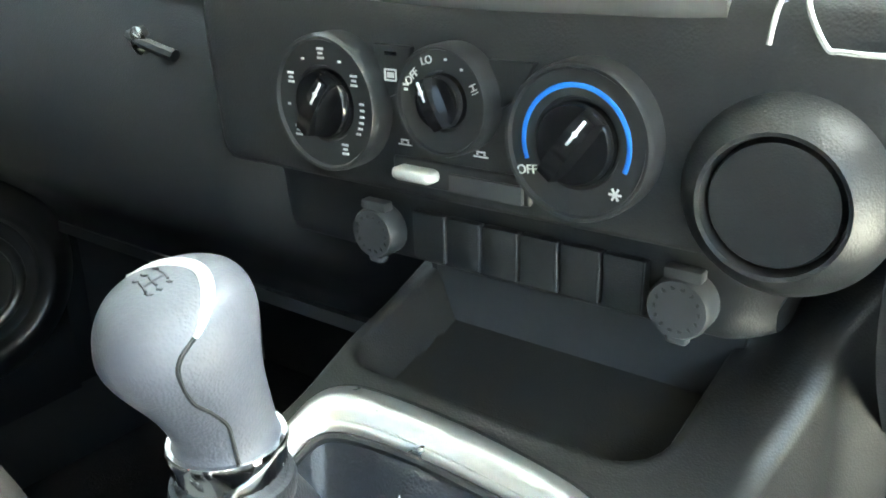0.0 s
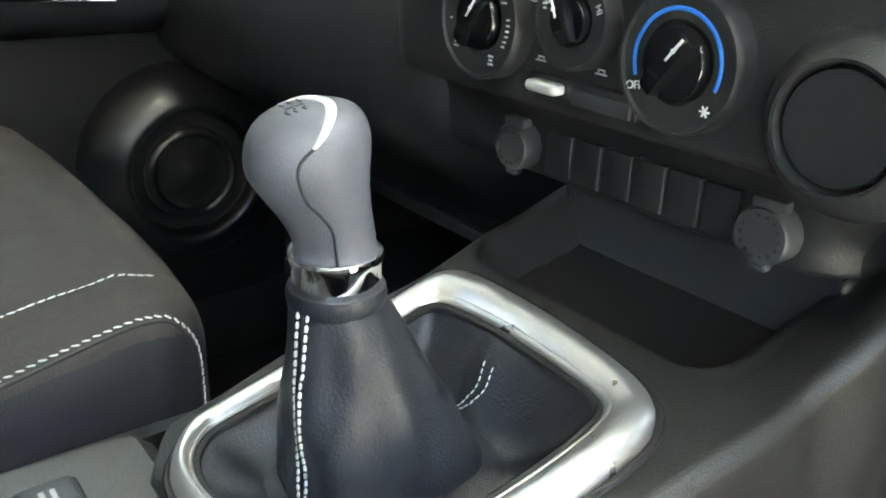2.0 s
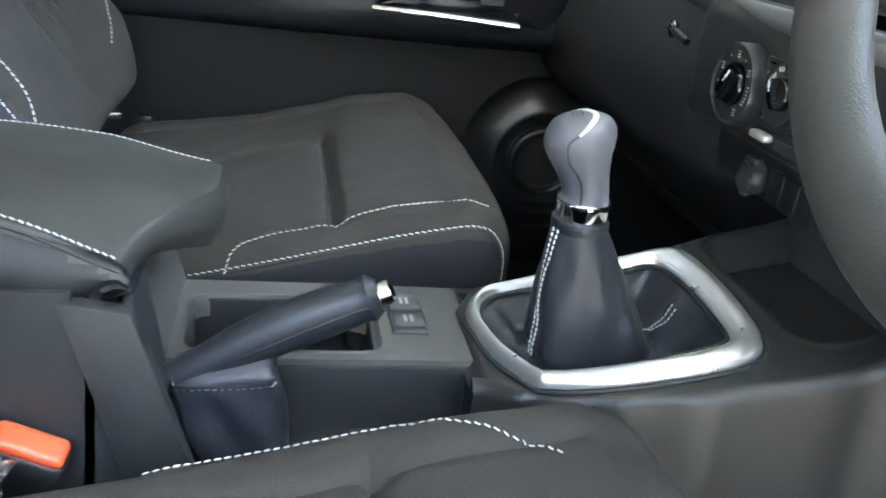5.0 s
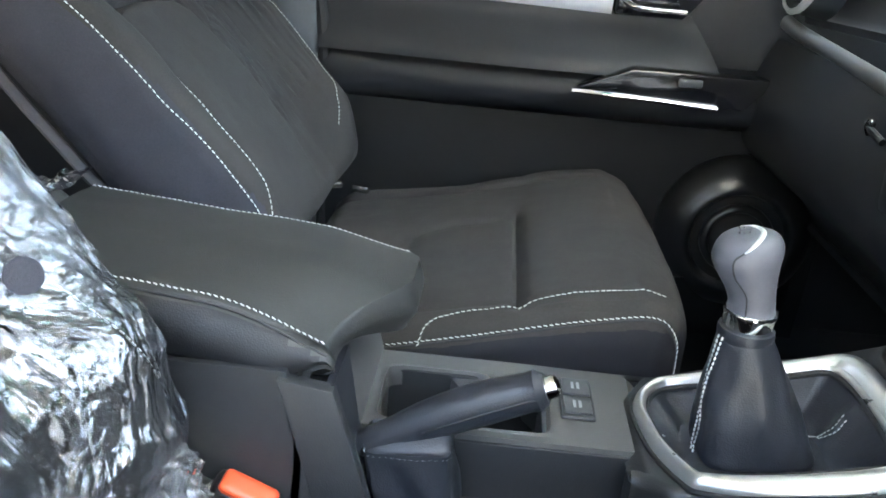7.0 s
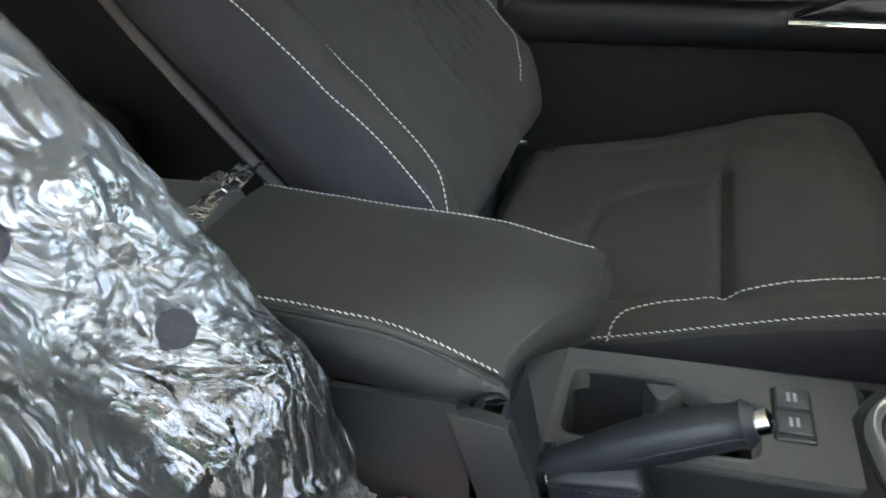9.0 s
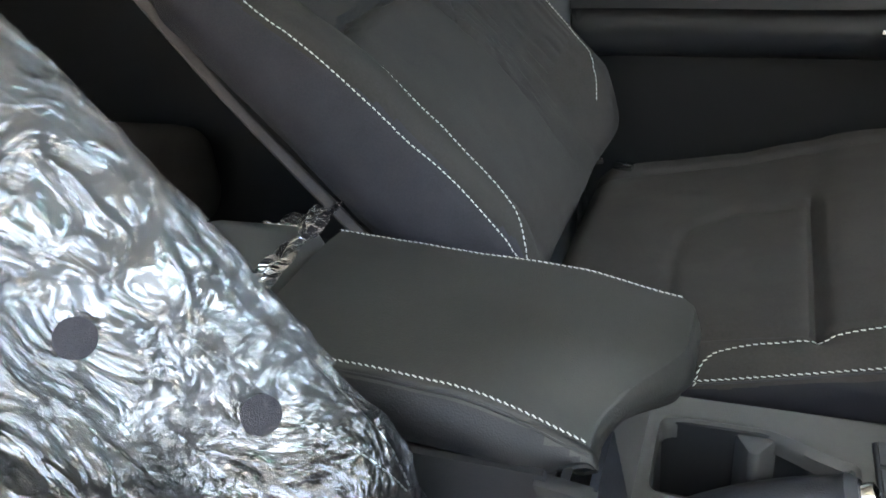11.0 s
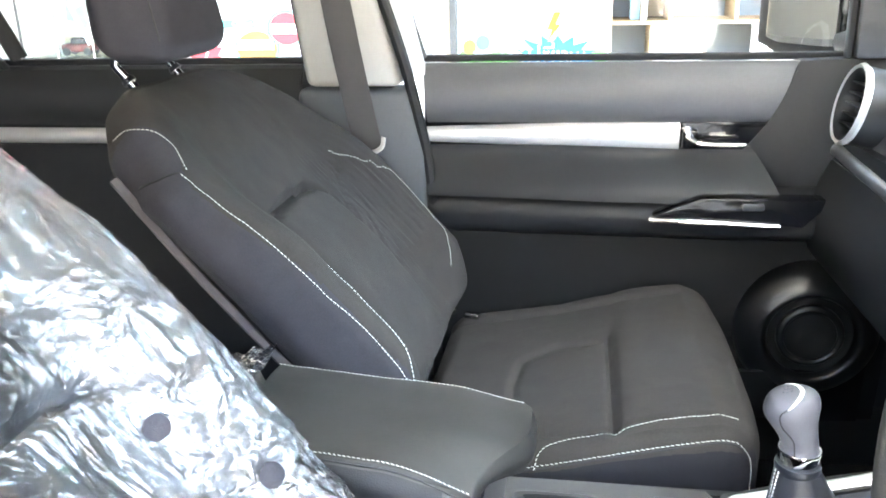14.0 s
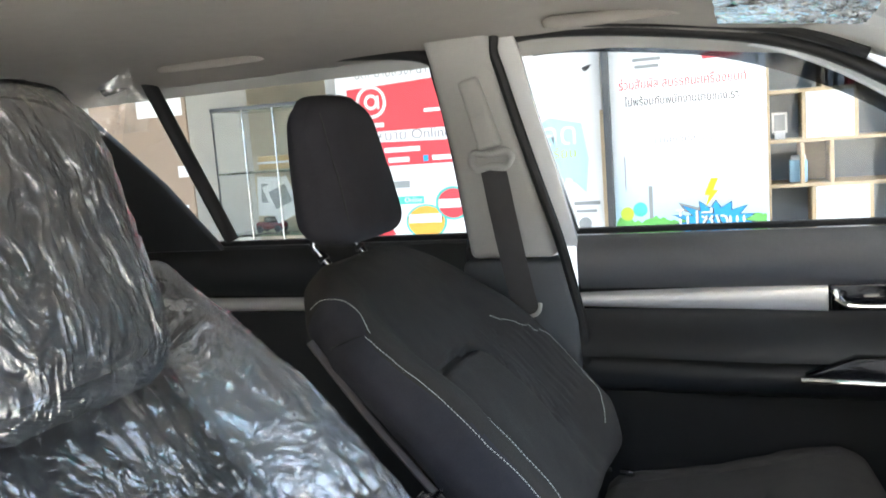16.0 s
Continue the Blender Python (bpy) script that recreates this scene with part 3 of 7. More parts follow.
belt = thing("seat_belt", "grey webbing seat belt hanging from its light grey anchor loop", "seat belt", (-0.6, 0.66, 0.62))
part("strap", sheet(2, 30, lambda u, v: (-0.618 + 0.05 * v + 0.05 * (u - 0.5), 0.655 - 0.008 * math.sin(v * math.pi) + 0.002 * u, 0.905 - 0.29 * v), 0.0016), WEBBING, belt)
part("anchor_loop", tube(spline([(x + 0.034, y, z) for x, y, z in ((-0.690, 0.646, 0.912), (-0.682, 0.640, 0.928), (-0.650, 0.636, 0.925), (-0.622, 0.640, 0.930), (-0.612, 0.646, 0.918), (-0.624, 0.648, 0.902), (-0.652, 0.648, 0.903), (-0.68, 0.648, 0.898))], 6, True), 0.0075, 10, True), PILLAR, belt, "light grey plastic anchor loop")
part("anchor_tongue", box((-0.624, 0.630, 0.968), (0.036, 0.018, 0.066), 0.006, 3, Matrix.Rotation(radians(-12), 4, 'Y')), PILLAR, belt)
part("lower_clip", tube(spline([(-0.590, 0.648, 0.625), (-0.570, 0.646, 0.613), (-0.545, 0.646, 0.622), (-0.540, 0.648, 0.640)], 6), 0.004, 8), PILLAR, belt)

solid("sill_left", box((-0.5, 0.745, 0.03), (2.3, 0.10, 0.22), 0.02), PLASTIC, "black sill under the passenger doors", "door sill", kind="structure")

vis = thing("sun_visor", "grey beige sun visor still wrapped in clear film", "sun visor", (-0.11, 0.40, 1.12))
part("board", soft_box((-0.105, 0.40, 1.118), (0.17, 0.40, 0.020), 0.009, 14, lambda p, u: Vector((p.x, p.y, p.z - 0.12 * (p.x + 0.105)))), HEADLINER, vis)
part("film_wrap", sheet(50, 50, lambda u, v: Vector((-0.205 + 0.20 * u, 0.30 + 0.31 * v, 1.113 - 0.024 * u - 0.012 * math.sin(v * math.pi)))
     + Vector((0.2, 0.2, 1)) * (0.009 * abs(noise.noise(Vector((u * 5, v * 7, 0.4)))) + 0.003 * abs(noise.noise(Vector((u * 14, v * 17, 3)))))), FILM, vis, "loose clear film wrap")
tint = solid("window_tint", sheet(12, 3, lambda u, v: (0.66 - 0.72 * (0.84 + 0.15 * v) - 0.06 * (2 * u - 1) ** 2, -0.66 + 1.32 * u, 0.794 + 0.38 * (0.84 + 0.15 * v))), glass_material("teal shade band", (0.30, 0.74, 0.66)), "teal shade band along the windscreen top", "window tint", kind="structure")
tint.visible_shadow = False

# roof grab handles
for cx, cz in ((-1.17, 1.150), (-0.37, 1.148)):
    g = thing("grab_handle", "folded grey beige grab handle on the headliner edge", "grab handle", (cx, 0.58, cz), "roof grab handles")
    part("grip", tube(spline([(cx - 0.115, 0.60, cz), (cx - 0.10, 0.575, cz - 0.006), (cx - 0.04, 0.57, cz - 0.008), (cx + 0.04, 0.57, cz - 0.008), (cx + 0.10, 0.575, cz - 0.006), (cx + 0.115, 0.60, cz)], 6), 0.012, 10, flat=0.8), HEADLINER, g)
    for k in (-1, 1):
        part("hinge_cover", box((cx + k * 0.098, 0.60, cz + 0.004), (0.034, 0.03, 0.016), 0.006), PILLAR, g)

# right hand side of the cab, open at the driver's door
solid("sill_right", box((-0.1, -0.72, 0.03), (1.3, 0.10, 0.12), 0.02), PLASTIC, "black sill plate of the open driver doorway", "door sill", kind="structure")
# added out of view, keeps doorway light off the right of the dashboard
solid("light_block_right", slab([(0.24, 0.06), (0.64, 0.06), (0.64, 0.80), (0.40, 0.80), (0.30, 0.62)], 'y', -0.755, -0.70, 0.012, 3), PLASTIC_SOFT, "unseen dark block beside the dashboard, added to hold back driver-side light", "pillar trim", kind="structure")
solid("pillar_b_right", slab([(-0.70, 0.05), (-0.90, 0.05), (-0.95, 1.16), (-0.80, 1.16), (-0.72, 0.76)], 'y', -0.75, -0.69, 0.012, 3), PILLAR, "light grey centre pillar beside the driver seat", "pillar trim", kind="structure")
solid("door_rear_right", box((-1.35, -0.73, 0.42), (0.85, 0.06, 0.68), 0.02), PLASTIC_SOFT, "dark rear door panel on the driver side", "car door", kind="structure")

# ---- centre console ----
def console():
    c = thing("centre_console", "charcoal plastic centre console between the front seats", "centre console", (-0.1, 0, 0.02))
    # rear deck on the passenger half, with the cup holder opening
    def deck(u, v):
        ang = 2 * math.pi * u
        ca, sa = math.cos(ang), math.sin(ang)
        def sq(cx, cy, hx, hy, e):
            k = (abs(ca) ** e + abs(sa) ** e) ** (-1 / e)
            return cx + hx * ca * k, cy + hy * sa * k
        xi, yi = sq(-0.203, 0.036, 0.070, 0.043, 9)
        yi -= 0.030 * smooth01((xi + 0.20) / 0.07) * (sa > 0) * smooth01(sa)
        xo, yo = sq(-0.172, 0.047, 0.128, 0.066, 40)
        if v < 0.2:
            return (xi, yi, 0.325 + 0.016 * v / 0.2)
        k = (v - 0.2) / 0.8
        return (xi + (xo - xi) * k, yi + (yo - yi) * k, 0.3425 - 0.010 * smooth01((k - 0.9) * 10) + 0.0015 * math.sin(min(1, k * 8) * math.pi))
    dk = sheet(120, 12, deck, 0.005)
    part("deck_rear", dk, CONSOLE, c, "matt charcoal deck plate with cup holder opening")
    well = part("cup_holder", merge(box((-0.20, 0.038, 0.232), (0.155, 0.095, 0.008), 0.003), box((-0.276, 0.038, 0.285), (0.006, 0.09, 0.112), 0.002),
                box((-0.20, 0.081, 0.285), (0.15, 0.006, 0.112), 0.002), box((-0.20, -0.004, 0.285), (0.15, 0.006, 0.112), 0.002), box((-0.132, 0.038, 0.285), (0.006, 0.09, 0.112), 0.002)), PLASTIC_SMOOTH, c, "deep black twin cup holder")
    part("divider", slab([(-0.218, 0.082), (-0.205, 0.058), (-0.198, 0.058), (-0.182, 0.082)], 'z', 0.24, 0.338, 0.003), PLASTIC_GREY, well)
    part("divider", slab([(-0.216, -0.006), (-0.205, 0.014), (-0.198, 0.014), (-0.186, -0.006)], 'z', 0.24, 0.336, 0.003), PLASTIC_GREY, well)
    part("corner_fillet", slab([(-0.15, 0.082), (-0.128, 0.082), (-0.128, 0.03), (-0.134, 0.058)], 'z', 0.30, 0.341, 0.002), CONSOLE, well)
    # upward sweep behind the cup holder
    part("rear_ramp", sheet(10, 14, lambda u, v: (-0.290 - 0.03 * v ** 1.5 - 0.012 * u * v, 0.112 - 0.135 * u, 0.336 + 0.095 * v ** 1.3), 0.008), CONSOLE, c)
    # side walls
    part("side_panel", sheet(20, 10, lambda u, v: (-0.32 + 0.60 * u, 0.116 + 0.010 * (1 - v), 0.02 + 0.318 * v + 0.0 * u), 0.01), PLASTIC, c)
    part("side_panel", sheet(20, 10, lambda u, v: (-0.66 + 0.58 * u, -0.100 - 0.010 * (1 - v), 0.02 + 0.262 * v), 0.01), PLASTIC, c)
    part("recess_floor", box((-0.19, -0.055, 0.278), (0.28, 0.092, 0.012), 0.004), PLASTIC, c)
    part("recess_wall", box((-0.175, -0.018, 0.305), (0.25, 0.006, 0.066), 0.002), PLASTIC, c)
    # one moulded skin: collar of the lever, deck, tray and the roll down to the driver side flank
    def plane(x):
        return 0.346 + 0.235 * (x + 0.062)
    def line(x, rows):
        for (x0, y0), (x1, y1) in zip(rows, rows[1:]):
            if x <= x1:
                return y0 + (y1 - y0) * smooth01((x - x0) / (x1 - x0))
        return rows[-1][1]
    def left(x):
        return line(x, ((-0.068, 0.060), (-0.035, 0.096), (0.06, 0.104), (0.12, 0.105), (0.20, 0.114), (0.28, 0.121)))
    def right(x):
        return line(x, ((-0.068, -0.045), (-0.035, -0.068), (-0.005, -0.086), (0.03, -0.098), (0.09, -0.113), (0.18, -0.121), (0.24, -0.133), (0.30, -0.16)))
    outline = [(math.atan2(p[1], p[0] - 0.045), math.hypot(p[0] - 0.045, p[1])) for p in ring_path(0.45)]
    def inside(x, y):
        a, r = math.atan2(y, x - 0.045), math.hypot(x - 0.045, y)
        near = min(outline, key=lambda o: abs(math.remainder(o[0] - a, 2 * math.pi)))
        return near[1] - r
    def tray_depth(x, y):
        cx, cy, hx, hy, r = 0.2635, 0.0065 - 0.02 * (x - 0.16), 0.100, 0.0945, 0.024
        qx, qy = abs(x - cx) - hx + r, abs(y - cy) - hy + r
        d = r - math.hypot(max(qx, 0), max(qy, 0)) - min(0.0, max(qx, qy))
        wall = smooth01((d + 0.001) / 0.013)
        return 0.033 * wall + 0.0012 * gauss(d + 0.004, 0.004) * -1
    def rise(x, y):
        return 0.055 * smooth01((x - 0.17) / 0.13) * smooth01((-y - 0.090) / 0.045)
    def skin(u, v):
        x = -0.068 + 0.350 * u
        if v < 0.76:
            y = left(x) + (right(x) - left(x)) * v / 0.76
            z = plane(x) + rise(x, y) - tray_depth(x, y)
            z -= 0.05 * smooth01(inside(x, y) / 0.004)
            z -= 0.006 * smooth01((0.006 - (left(x) - y)) / 0.006) + 0.010 * smooth01((-0.055 - x) / 0.013)
            return (x, y, z)
        k = (v - 0.76) / 0.24
        top = plane(x) + rise(x, right(x))
        if k < 0.35:
            a = k / 0.35 * math.pi / 2
            return (x, right(x) - 0.010 * math.sin(a), top - 0.010 * (1 - math.cos(a)))
        k = (k - 0.35) / 0.65
        return (x, right(x) - 0.010 - 0.010 * k - 0.010 * smooth01((k - 0.35) * 12), top - 0.010 - (top - 0.03) * k)
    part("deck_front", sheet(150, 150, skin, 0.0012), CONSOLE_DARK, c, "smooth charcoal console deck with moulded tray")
    part("tray_back", sheet(10, 8, lambda u, v: (0.2625 - 0.004 * v, 0.104 - 0.20 * u, 0.380 + 0.065 * v), 0.004), PLASTIC_GREY, c)
    part("tray_edge", tube([(0.2585, 0.0985, 0.392), (0.258, 0.0985, 0.440)], 0.003, 8), PLASTIC_GREY, c)
    part("left_wall", sheet(30, 8, lambda u, v: (-0.045 + 0.325 * u, left(-0.045 + 0.325 * u) + 0.004 * v, plane(-0.045 + 0.325 * u) - 0.008 - 0.30 * v), 0.004), PLASTIC, c)
    part("flank_front", sheet(10, 10, lambda u, v: (-0.066 - 0.002 * v, -0.048 + 0.10 * u, 0.334 - 0.30 * v), 0.006), PLASTIC, c)
    # switch panel beside the brake
    sp = part("button_panel", box((-0.103, 0.053, 0.343), (0.030, 0.064, 0.005), 0.0025, 3), PLASTIC_SMOOTH, c, "black two-button panel with pale symbols")
    for yy in (0.070, 0.039):
        part("button", box((-0.103, yy, 0.3462), (0.024, 0.026, 0.003), 0.001), PLASTIC_GREY, sp)
        part("symbol", merge(box((-0.106, yy, 0.3479), (0.0025, 0.011, 0.0004), 0), box((-0.101, yy, 0.3479), (0.0025, 0.011, 0.0004), 0)), GREY_INK, sp)
    return c


RING = (((-0.056, 0.040), (-0.0455, 0.036)), ((-0.050, 0.058), (-0.041, 0.051)), ((-0.036, 0.0725), (-0.029, 0.0625)), ((-0.018, 0.0750), (-0.012, 0.0640)),
        ((0.030, 0.0775), (0.022, 0.0640)), ((0.098, 0.0850), (0.090, 0.0665)), ((0.128, 0.0875), (0.108, 0.0670)), ((0.142, 0.0790), (0.1165, 0.0600)),
        ((0.147, 0.0580), (0.1205, 0.0420)), ((0.147, 0.0080), (0.1220, 0.0080)), ((0.142, -0.0430), (0.1200, -0.0350)), ((0.136, -0.0720), (0.1175, -0.0580)),
        ((0.126, -0.0880), (0.1120, -0.0690)), ((0.106, -0.0965), (0.0980, -0.0735)), ((0.067, -0.0970), (0.0640, -0.0745)), ((0.011, -0.0900), (0.0140, -0.0710)),
        ((-0.020, -0.0800), (-0.0150, -0.0655)), ((-0.032, -0.0700), (-0.0245, -0.0600)), ((-0.048, -0.0300), (-0.0390, -0.0220)), ((-0.0555, 0.0150), (-0.0455, 0.0180)))


def ring_path(k=1.0, dz=0.0):
    """The outline of the lever's silver frame on the climbing deck: k 0 along its inner edge, 1 along its outer edge."""
    pts = [(b[0] + (a[0] - b[0]) * k, b[1] + (a[1] - b[1]) * k, 0) for a, b in RING]
    return [(p.x, p.y, 0.350 + 0.235 * (p.x + 0.062) + dz) for p in spline(pts, 6, True)]


console()

ringt = thing("gear_surround", "satin silver frame round the gear lever boot", "gear surround", (0.045, 0, 0.37))
def ring_body():
    """A domed band, broad at the front and narrow at the rear, with a fine bead along its inner edge."""
    sec = ((0.0, -0.010), (0.0, 0.0005), (0.03, 0.0022), (0.09, 0.0032), (0.13, 0.0030), (0.22, 0.0052), (0.36, 0.0072), (0.52, 0.0080), (0.68, 0.0074), (0.82, 0.0054), (0.93, 0.0026), (1.0, -0.001), (1.0, -0.008))
    rows = [ring_path(k, dz) for k, dz in sec]
    bm = bmesh.new()
    V = [[bm.verts.new(p) for p in r] for r in rows]
    n = len(V[0])
    for A, B in zip(V, V[1:]):
        for i in range(n):
            bm.faces.new((A[i], A[(i + 1) % n], B[(i + 1) % n], B[i]))
    return bm


part("frame", ring_body(), RING_SILVER, ringt, "satin silver frame")
part("inner_lip", tube(ring_path(-0.09, -0.001), 0.0026, 8, True), RUBBER, ringt, "black inner lip")
part("outer_gap", tube(ring_path(1.11, -0.0030), 0.0022, 8, True), RUBBER, ringt, "black outer gap seal")


def gear_lever():
    g = thing("gear_lever", "manual gear lever with grey leather knob and black leather boot", "gear lever", (0.02, 0, 0.36))
    base = ring_path(-0.10, -0.003)
    n = len(base)
    top_c = Vector((0.010, 0.0, 0.451))

    def around(ang, k):
        """The sleeve at k from its boxy foot to the round collar."""
        ca, sa = math.cos(ang), math.sin(ang)
        e = 2.0 + 2.2 * (1 - k) ** 2
        q = (abs(ca) ** e + abs(sa) ** e) ** (-1 / e)
        hx = 0.0202 + 0.0275 * (1 - k) ** 0.85
        hy = 0.0202 + 0.0175 * (1 - k) ** 0.85
        c = Vector((0.036, 0.0, 0.347)).lerp(top_c, k)
        c.x = 0.036 + (0.010 - 0.036) * k ** 0.9
        z = c.z + 0.10 * (1 - k) * hx * q * ca
        return Vector((c.x + hx * q * ca, hy * q * sa, z))
    bm = bmesh.new()
    rings = []
    levels = 44
    for j in range(levels + 1):
        t = j / levels
        ring = []
        for i, b in enumerate(base):
            b = Vector(b)
            ang = math.atan2(b.y, b.x - 0.040)
            foot = around(ang, 0.0)
            out = Vector((math.cos(ang), math.sin(ang), 0))
            if t < 0.36:
                # from the frame down into the well, in broad hanging folds, then under the foot
                k = t / 0.36
                low = foot + out * 0.006 + Vector((0, 0, -0.002))
                p = b.lerp(low, smooth01(k) * 0.55 + 0.45 * k)
                p.z = b.z + (low.z - b.z) * (0.35 * k + 0.65 * smooth01(k * 1.25))
                room = min(1.0, (b - low).length / 0.03)
                p.z += room * math.sin(k * math.pi) * (0.0065 * math.cos(3 * ang - 0.3) + 0.0040 * math.sin(7 * ang + 0.8) + 0.002 * math.sin(13 * ang))
            else:
                k = (t - 0.36) / 0.64
                p = around(ang, smooth01(k * 0.5) * 2 * 0.35 + k * 0.65 if k < 1 else 1.0)
                tuck = max(0.0, 1 - k / 0.10)
                p -= out * 0.004 * tuck * tuck
                # soft creases that hang from the collar and gather above the foot
                p += out * (0.0022 * math.sin(5 * ang + 4 * k) * (1 - k) * k * 2.2 + 0.0012 * math.sin(9 * ang - 7 * k) * k * (1 - k) * 3)
            w = fbm((p.x * 42, p.y * 42, p.z * 30)) * 0.0018 * math.sin(min(1, t * 1.05) * math.pi)
            p.x += w * math.cos(ang)
            p.y += w * math.sin(ang)
            ring.append(bm.verts.new(p))
        rings.append(ring)
    for A, B in zip(rings, rings[1:]):
        for i in range(n):
            bm.faces.new((A[i], A[(i + 1) % n], B[(i + 1) % n], B[i]))
    tree = tree_of(bm)
    boot = part("boot", bm, LEATHER, g, "black grained leather boot")
    # seams of two rows each: down the rear of the sleeve, across the front well and at the rear of the well
    for w in (-0.0026, 0.0026):
        row = []
        for k in range(41):
            t = k / 40
            ang = 3.46 - 0.22 * t
            p = around(ang, 0.97 - 0.97 * t)
            row.append(p + Vector((-math.sin(ang), math.cos(ang), 0)) * w)
        part("stitching", stitches(row, 0.0032, 0.0012, 0.0008, tree, 0.0006), THREAD, boot)
    ridge = []
    for k in range(30):
        t = k / 29
        ang = 3.46 - 0.22 * t
        h = tree.find_nearest(around(ang, 0.97 - 0.97 * t))
        ridge.append(h[0] + h[1] * 0.0004)
    part("seam", tube(ridge, 0.0007, 6), RUBBER, boot)
    for w in (-0.003, 0.003):
        row = spline([(0.108 + w * 0.2, 0.007 + w, 0.378), (0.101 + w * 0.5, 0.005 + w * 0.8, 0.368), (0.093 + w * 0.9, 0.010 + w * 0.4, 0.360), (0.085 + w, 0.020, 0.356)], 8)
        part("stitching", stitches(row, 0.0030, 0.0012, 0.00042, tree, 0.0004), THREAD, boot)
        row = spline([(-0.043, 0.004 + w, 0.354), (-0.036, 0.004 + w, 0.350), (-0.029, 0.004 + w, 0.348)], 5)
        part("stitching", stitches(row, 0.0030, 0.0012, 0.0006, tree, 0.0006), THREAD, boot)
    lip = lathe([(0.0190, 0.444), (0.0211, 0.447), (0.0219, 0.4525), (0.0212, 0.4558), (0.0196, 0.4562)], Matrix.Translation((0.010, 0, 0)), 32)
    part("boot_lip", lip, LEATHER, g)
    part("collar", lathe([(0.0172, 0.452), (0.0194, 0.455), (0.0195, 0.466), (0.0205, 0.469), (0.0200, 0.4715), (0.0160, 0.4715)], Matrix.Translation((0.010, 0, 0)), 36), CHROME, g, "chrome collar ring")
    # knob: turned, then drawn out towards the rear and flattened on top
    prof = [(0.0, 0.470), (0.0168, 0.4705), (0.0172, 0.475), (0.0178, 0.483), (0.0190, 0.491), (0.0208, 0.499), (0.0226, 0.507), (0.0236, 0.514), (0.0234, 0.520), (0.0220, 0.5255), (0.0190, 0.5302), (0.0140, 0.5332), (0.008, 0.5344), (0.0, 0.5348)]
    smoothp = [(p.x, p.z) for p in spline([(r, 0, z) for r, z in prof], 3)]
    kb = lathe(smoothp, Matrix(), 56)
    for v in kb.verts:
        t = max(0.0, min(1.0, (v.co.z - 0.47) / 0.045))
        v.co.z += 0.16 * t * t * v.co.x
        v.co.x *= 1.0 + 0.08 * t
        v.co.x += 0.010 - 0.012 * smooth01(t)
    tk = tree_of(kb)
    knob = part("knob", kb, KNOB, g, "dark grey leather-wrapped knob")
    # silver inlay over the crown, and the seam below it
    def on(x, y, z, lift):
        h = tk.find_nearest(Vector((x, y, z)))
        return h[0] + h[1] * lift
    inl = [on(-0.0100, -0.0192, 0.5225, 0.0003), on(-0.0060, -0.0180, 0.526, 0.0004), on(-0.0015, -0.0160, 0.530, 0.0005), on(0.0025, -0.0110, 0.534, 0.0005), on(0.0045, -0.004, 0.537, 0.0005), on(0.0035, 0.004, 0.537, 0.0005), on(0.0000, 0.010, 0.535, 0.0003), on(-0.006, 0.015, 0.530, 0.0002)]
    part("inlay", tube(spline(inl, 6), lambda t: 0.0007 + 0.0014 * math.sin(min(1, t * 1.05) * math.pi) ** 0.6, 10, flat=0.25, up=(-0.25, -0.35, 0.9)), SILVER, knob, "curved satin silver inlay")
    seam = spline([on(-0.0100, -0.0192, 0.5225, 0), on(-0.0149, -0.0188, 0.518, 0), on(-0.0165, -0.0192, 0.5125, 0), on(-0.0125, -0.0175, 0.5026, 0), on(-0.0072, -0.0185, 0.4952, 0), on(-0.0020, -0.0185, 0.4876, 0), on(0.0000, -0.0175, 0.480, 0), on(0.0010, -0.0170, 0.472, 0)], 8)
    part("seam", tube(seam, 0.0007, 6), RUBBER, knob, "dark seam of the leather wrap")
    # embossed shift pattern on the crown
    def deb(x, y):
        return on(x, y, 0.56, 0.0002)
    def gate(a, b):
        return deb(-0.0125 + 0.0052 * a + 0.0015 * b, 0.001 + 0.0052 * b)
    marks = [tube([gate(k, -0.8), gate(k, 0.0), gate(k, 0.8)], 0.00045, 5) for k in (-1, 0, 1)]
    marks.append(tube([gate(-1, 0), gate(0, 0), gate(1, 0)], 0.00045, 5))
    part("shift_pattern", merge(*marks), KNOB_DARK, knob, "embossed shift gate")
    for k, (a, b) in enumerate(((-1, 1.35), (-1, -1.35), (0, 1.35), (0, -1.35), (1, 1.35), (1, -1.35))):
        lettering(str(k + 1), 0.0046, Matrix.Translation(gate(a, b)) @ Matrix.Rotation(radians(-90), 4, 'Z') @ Matrix.Rotation(radians(-18), 4, 'X'), KNOB_DARK, knob)
    return g


gear_lever()


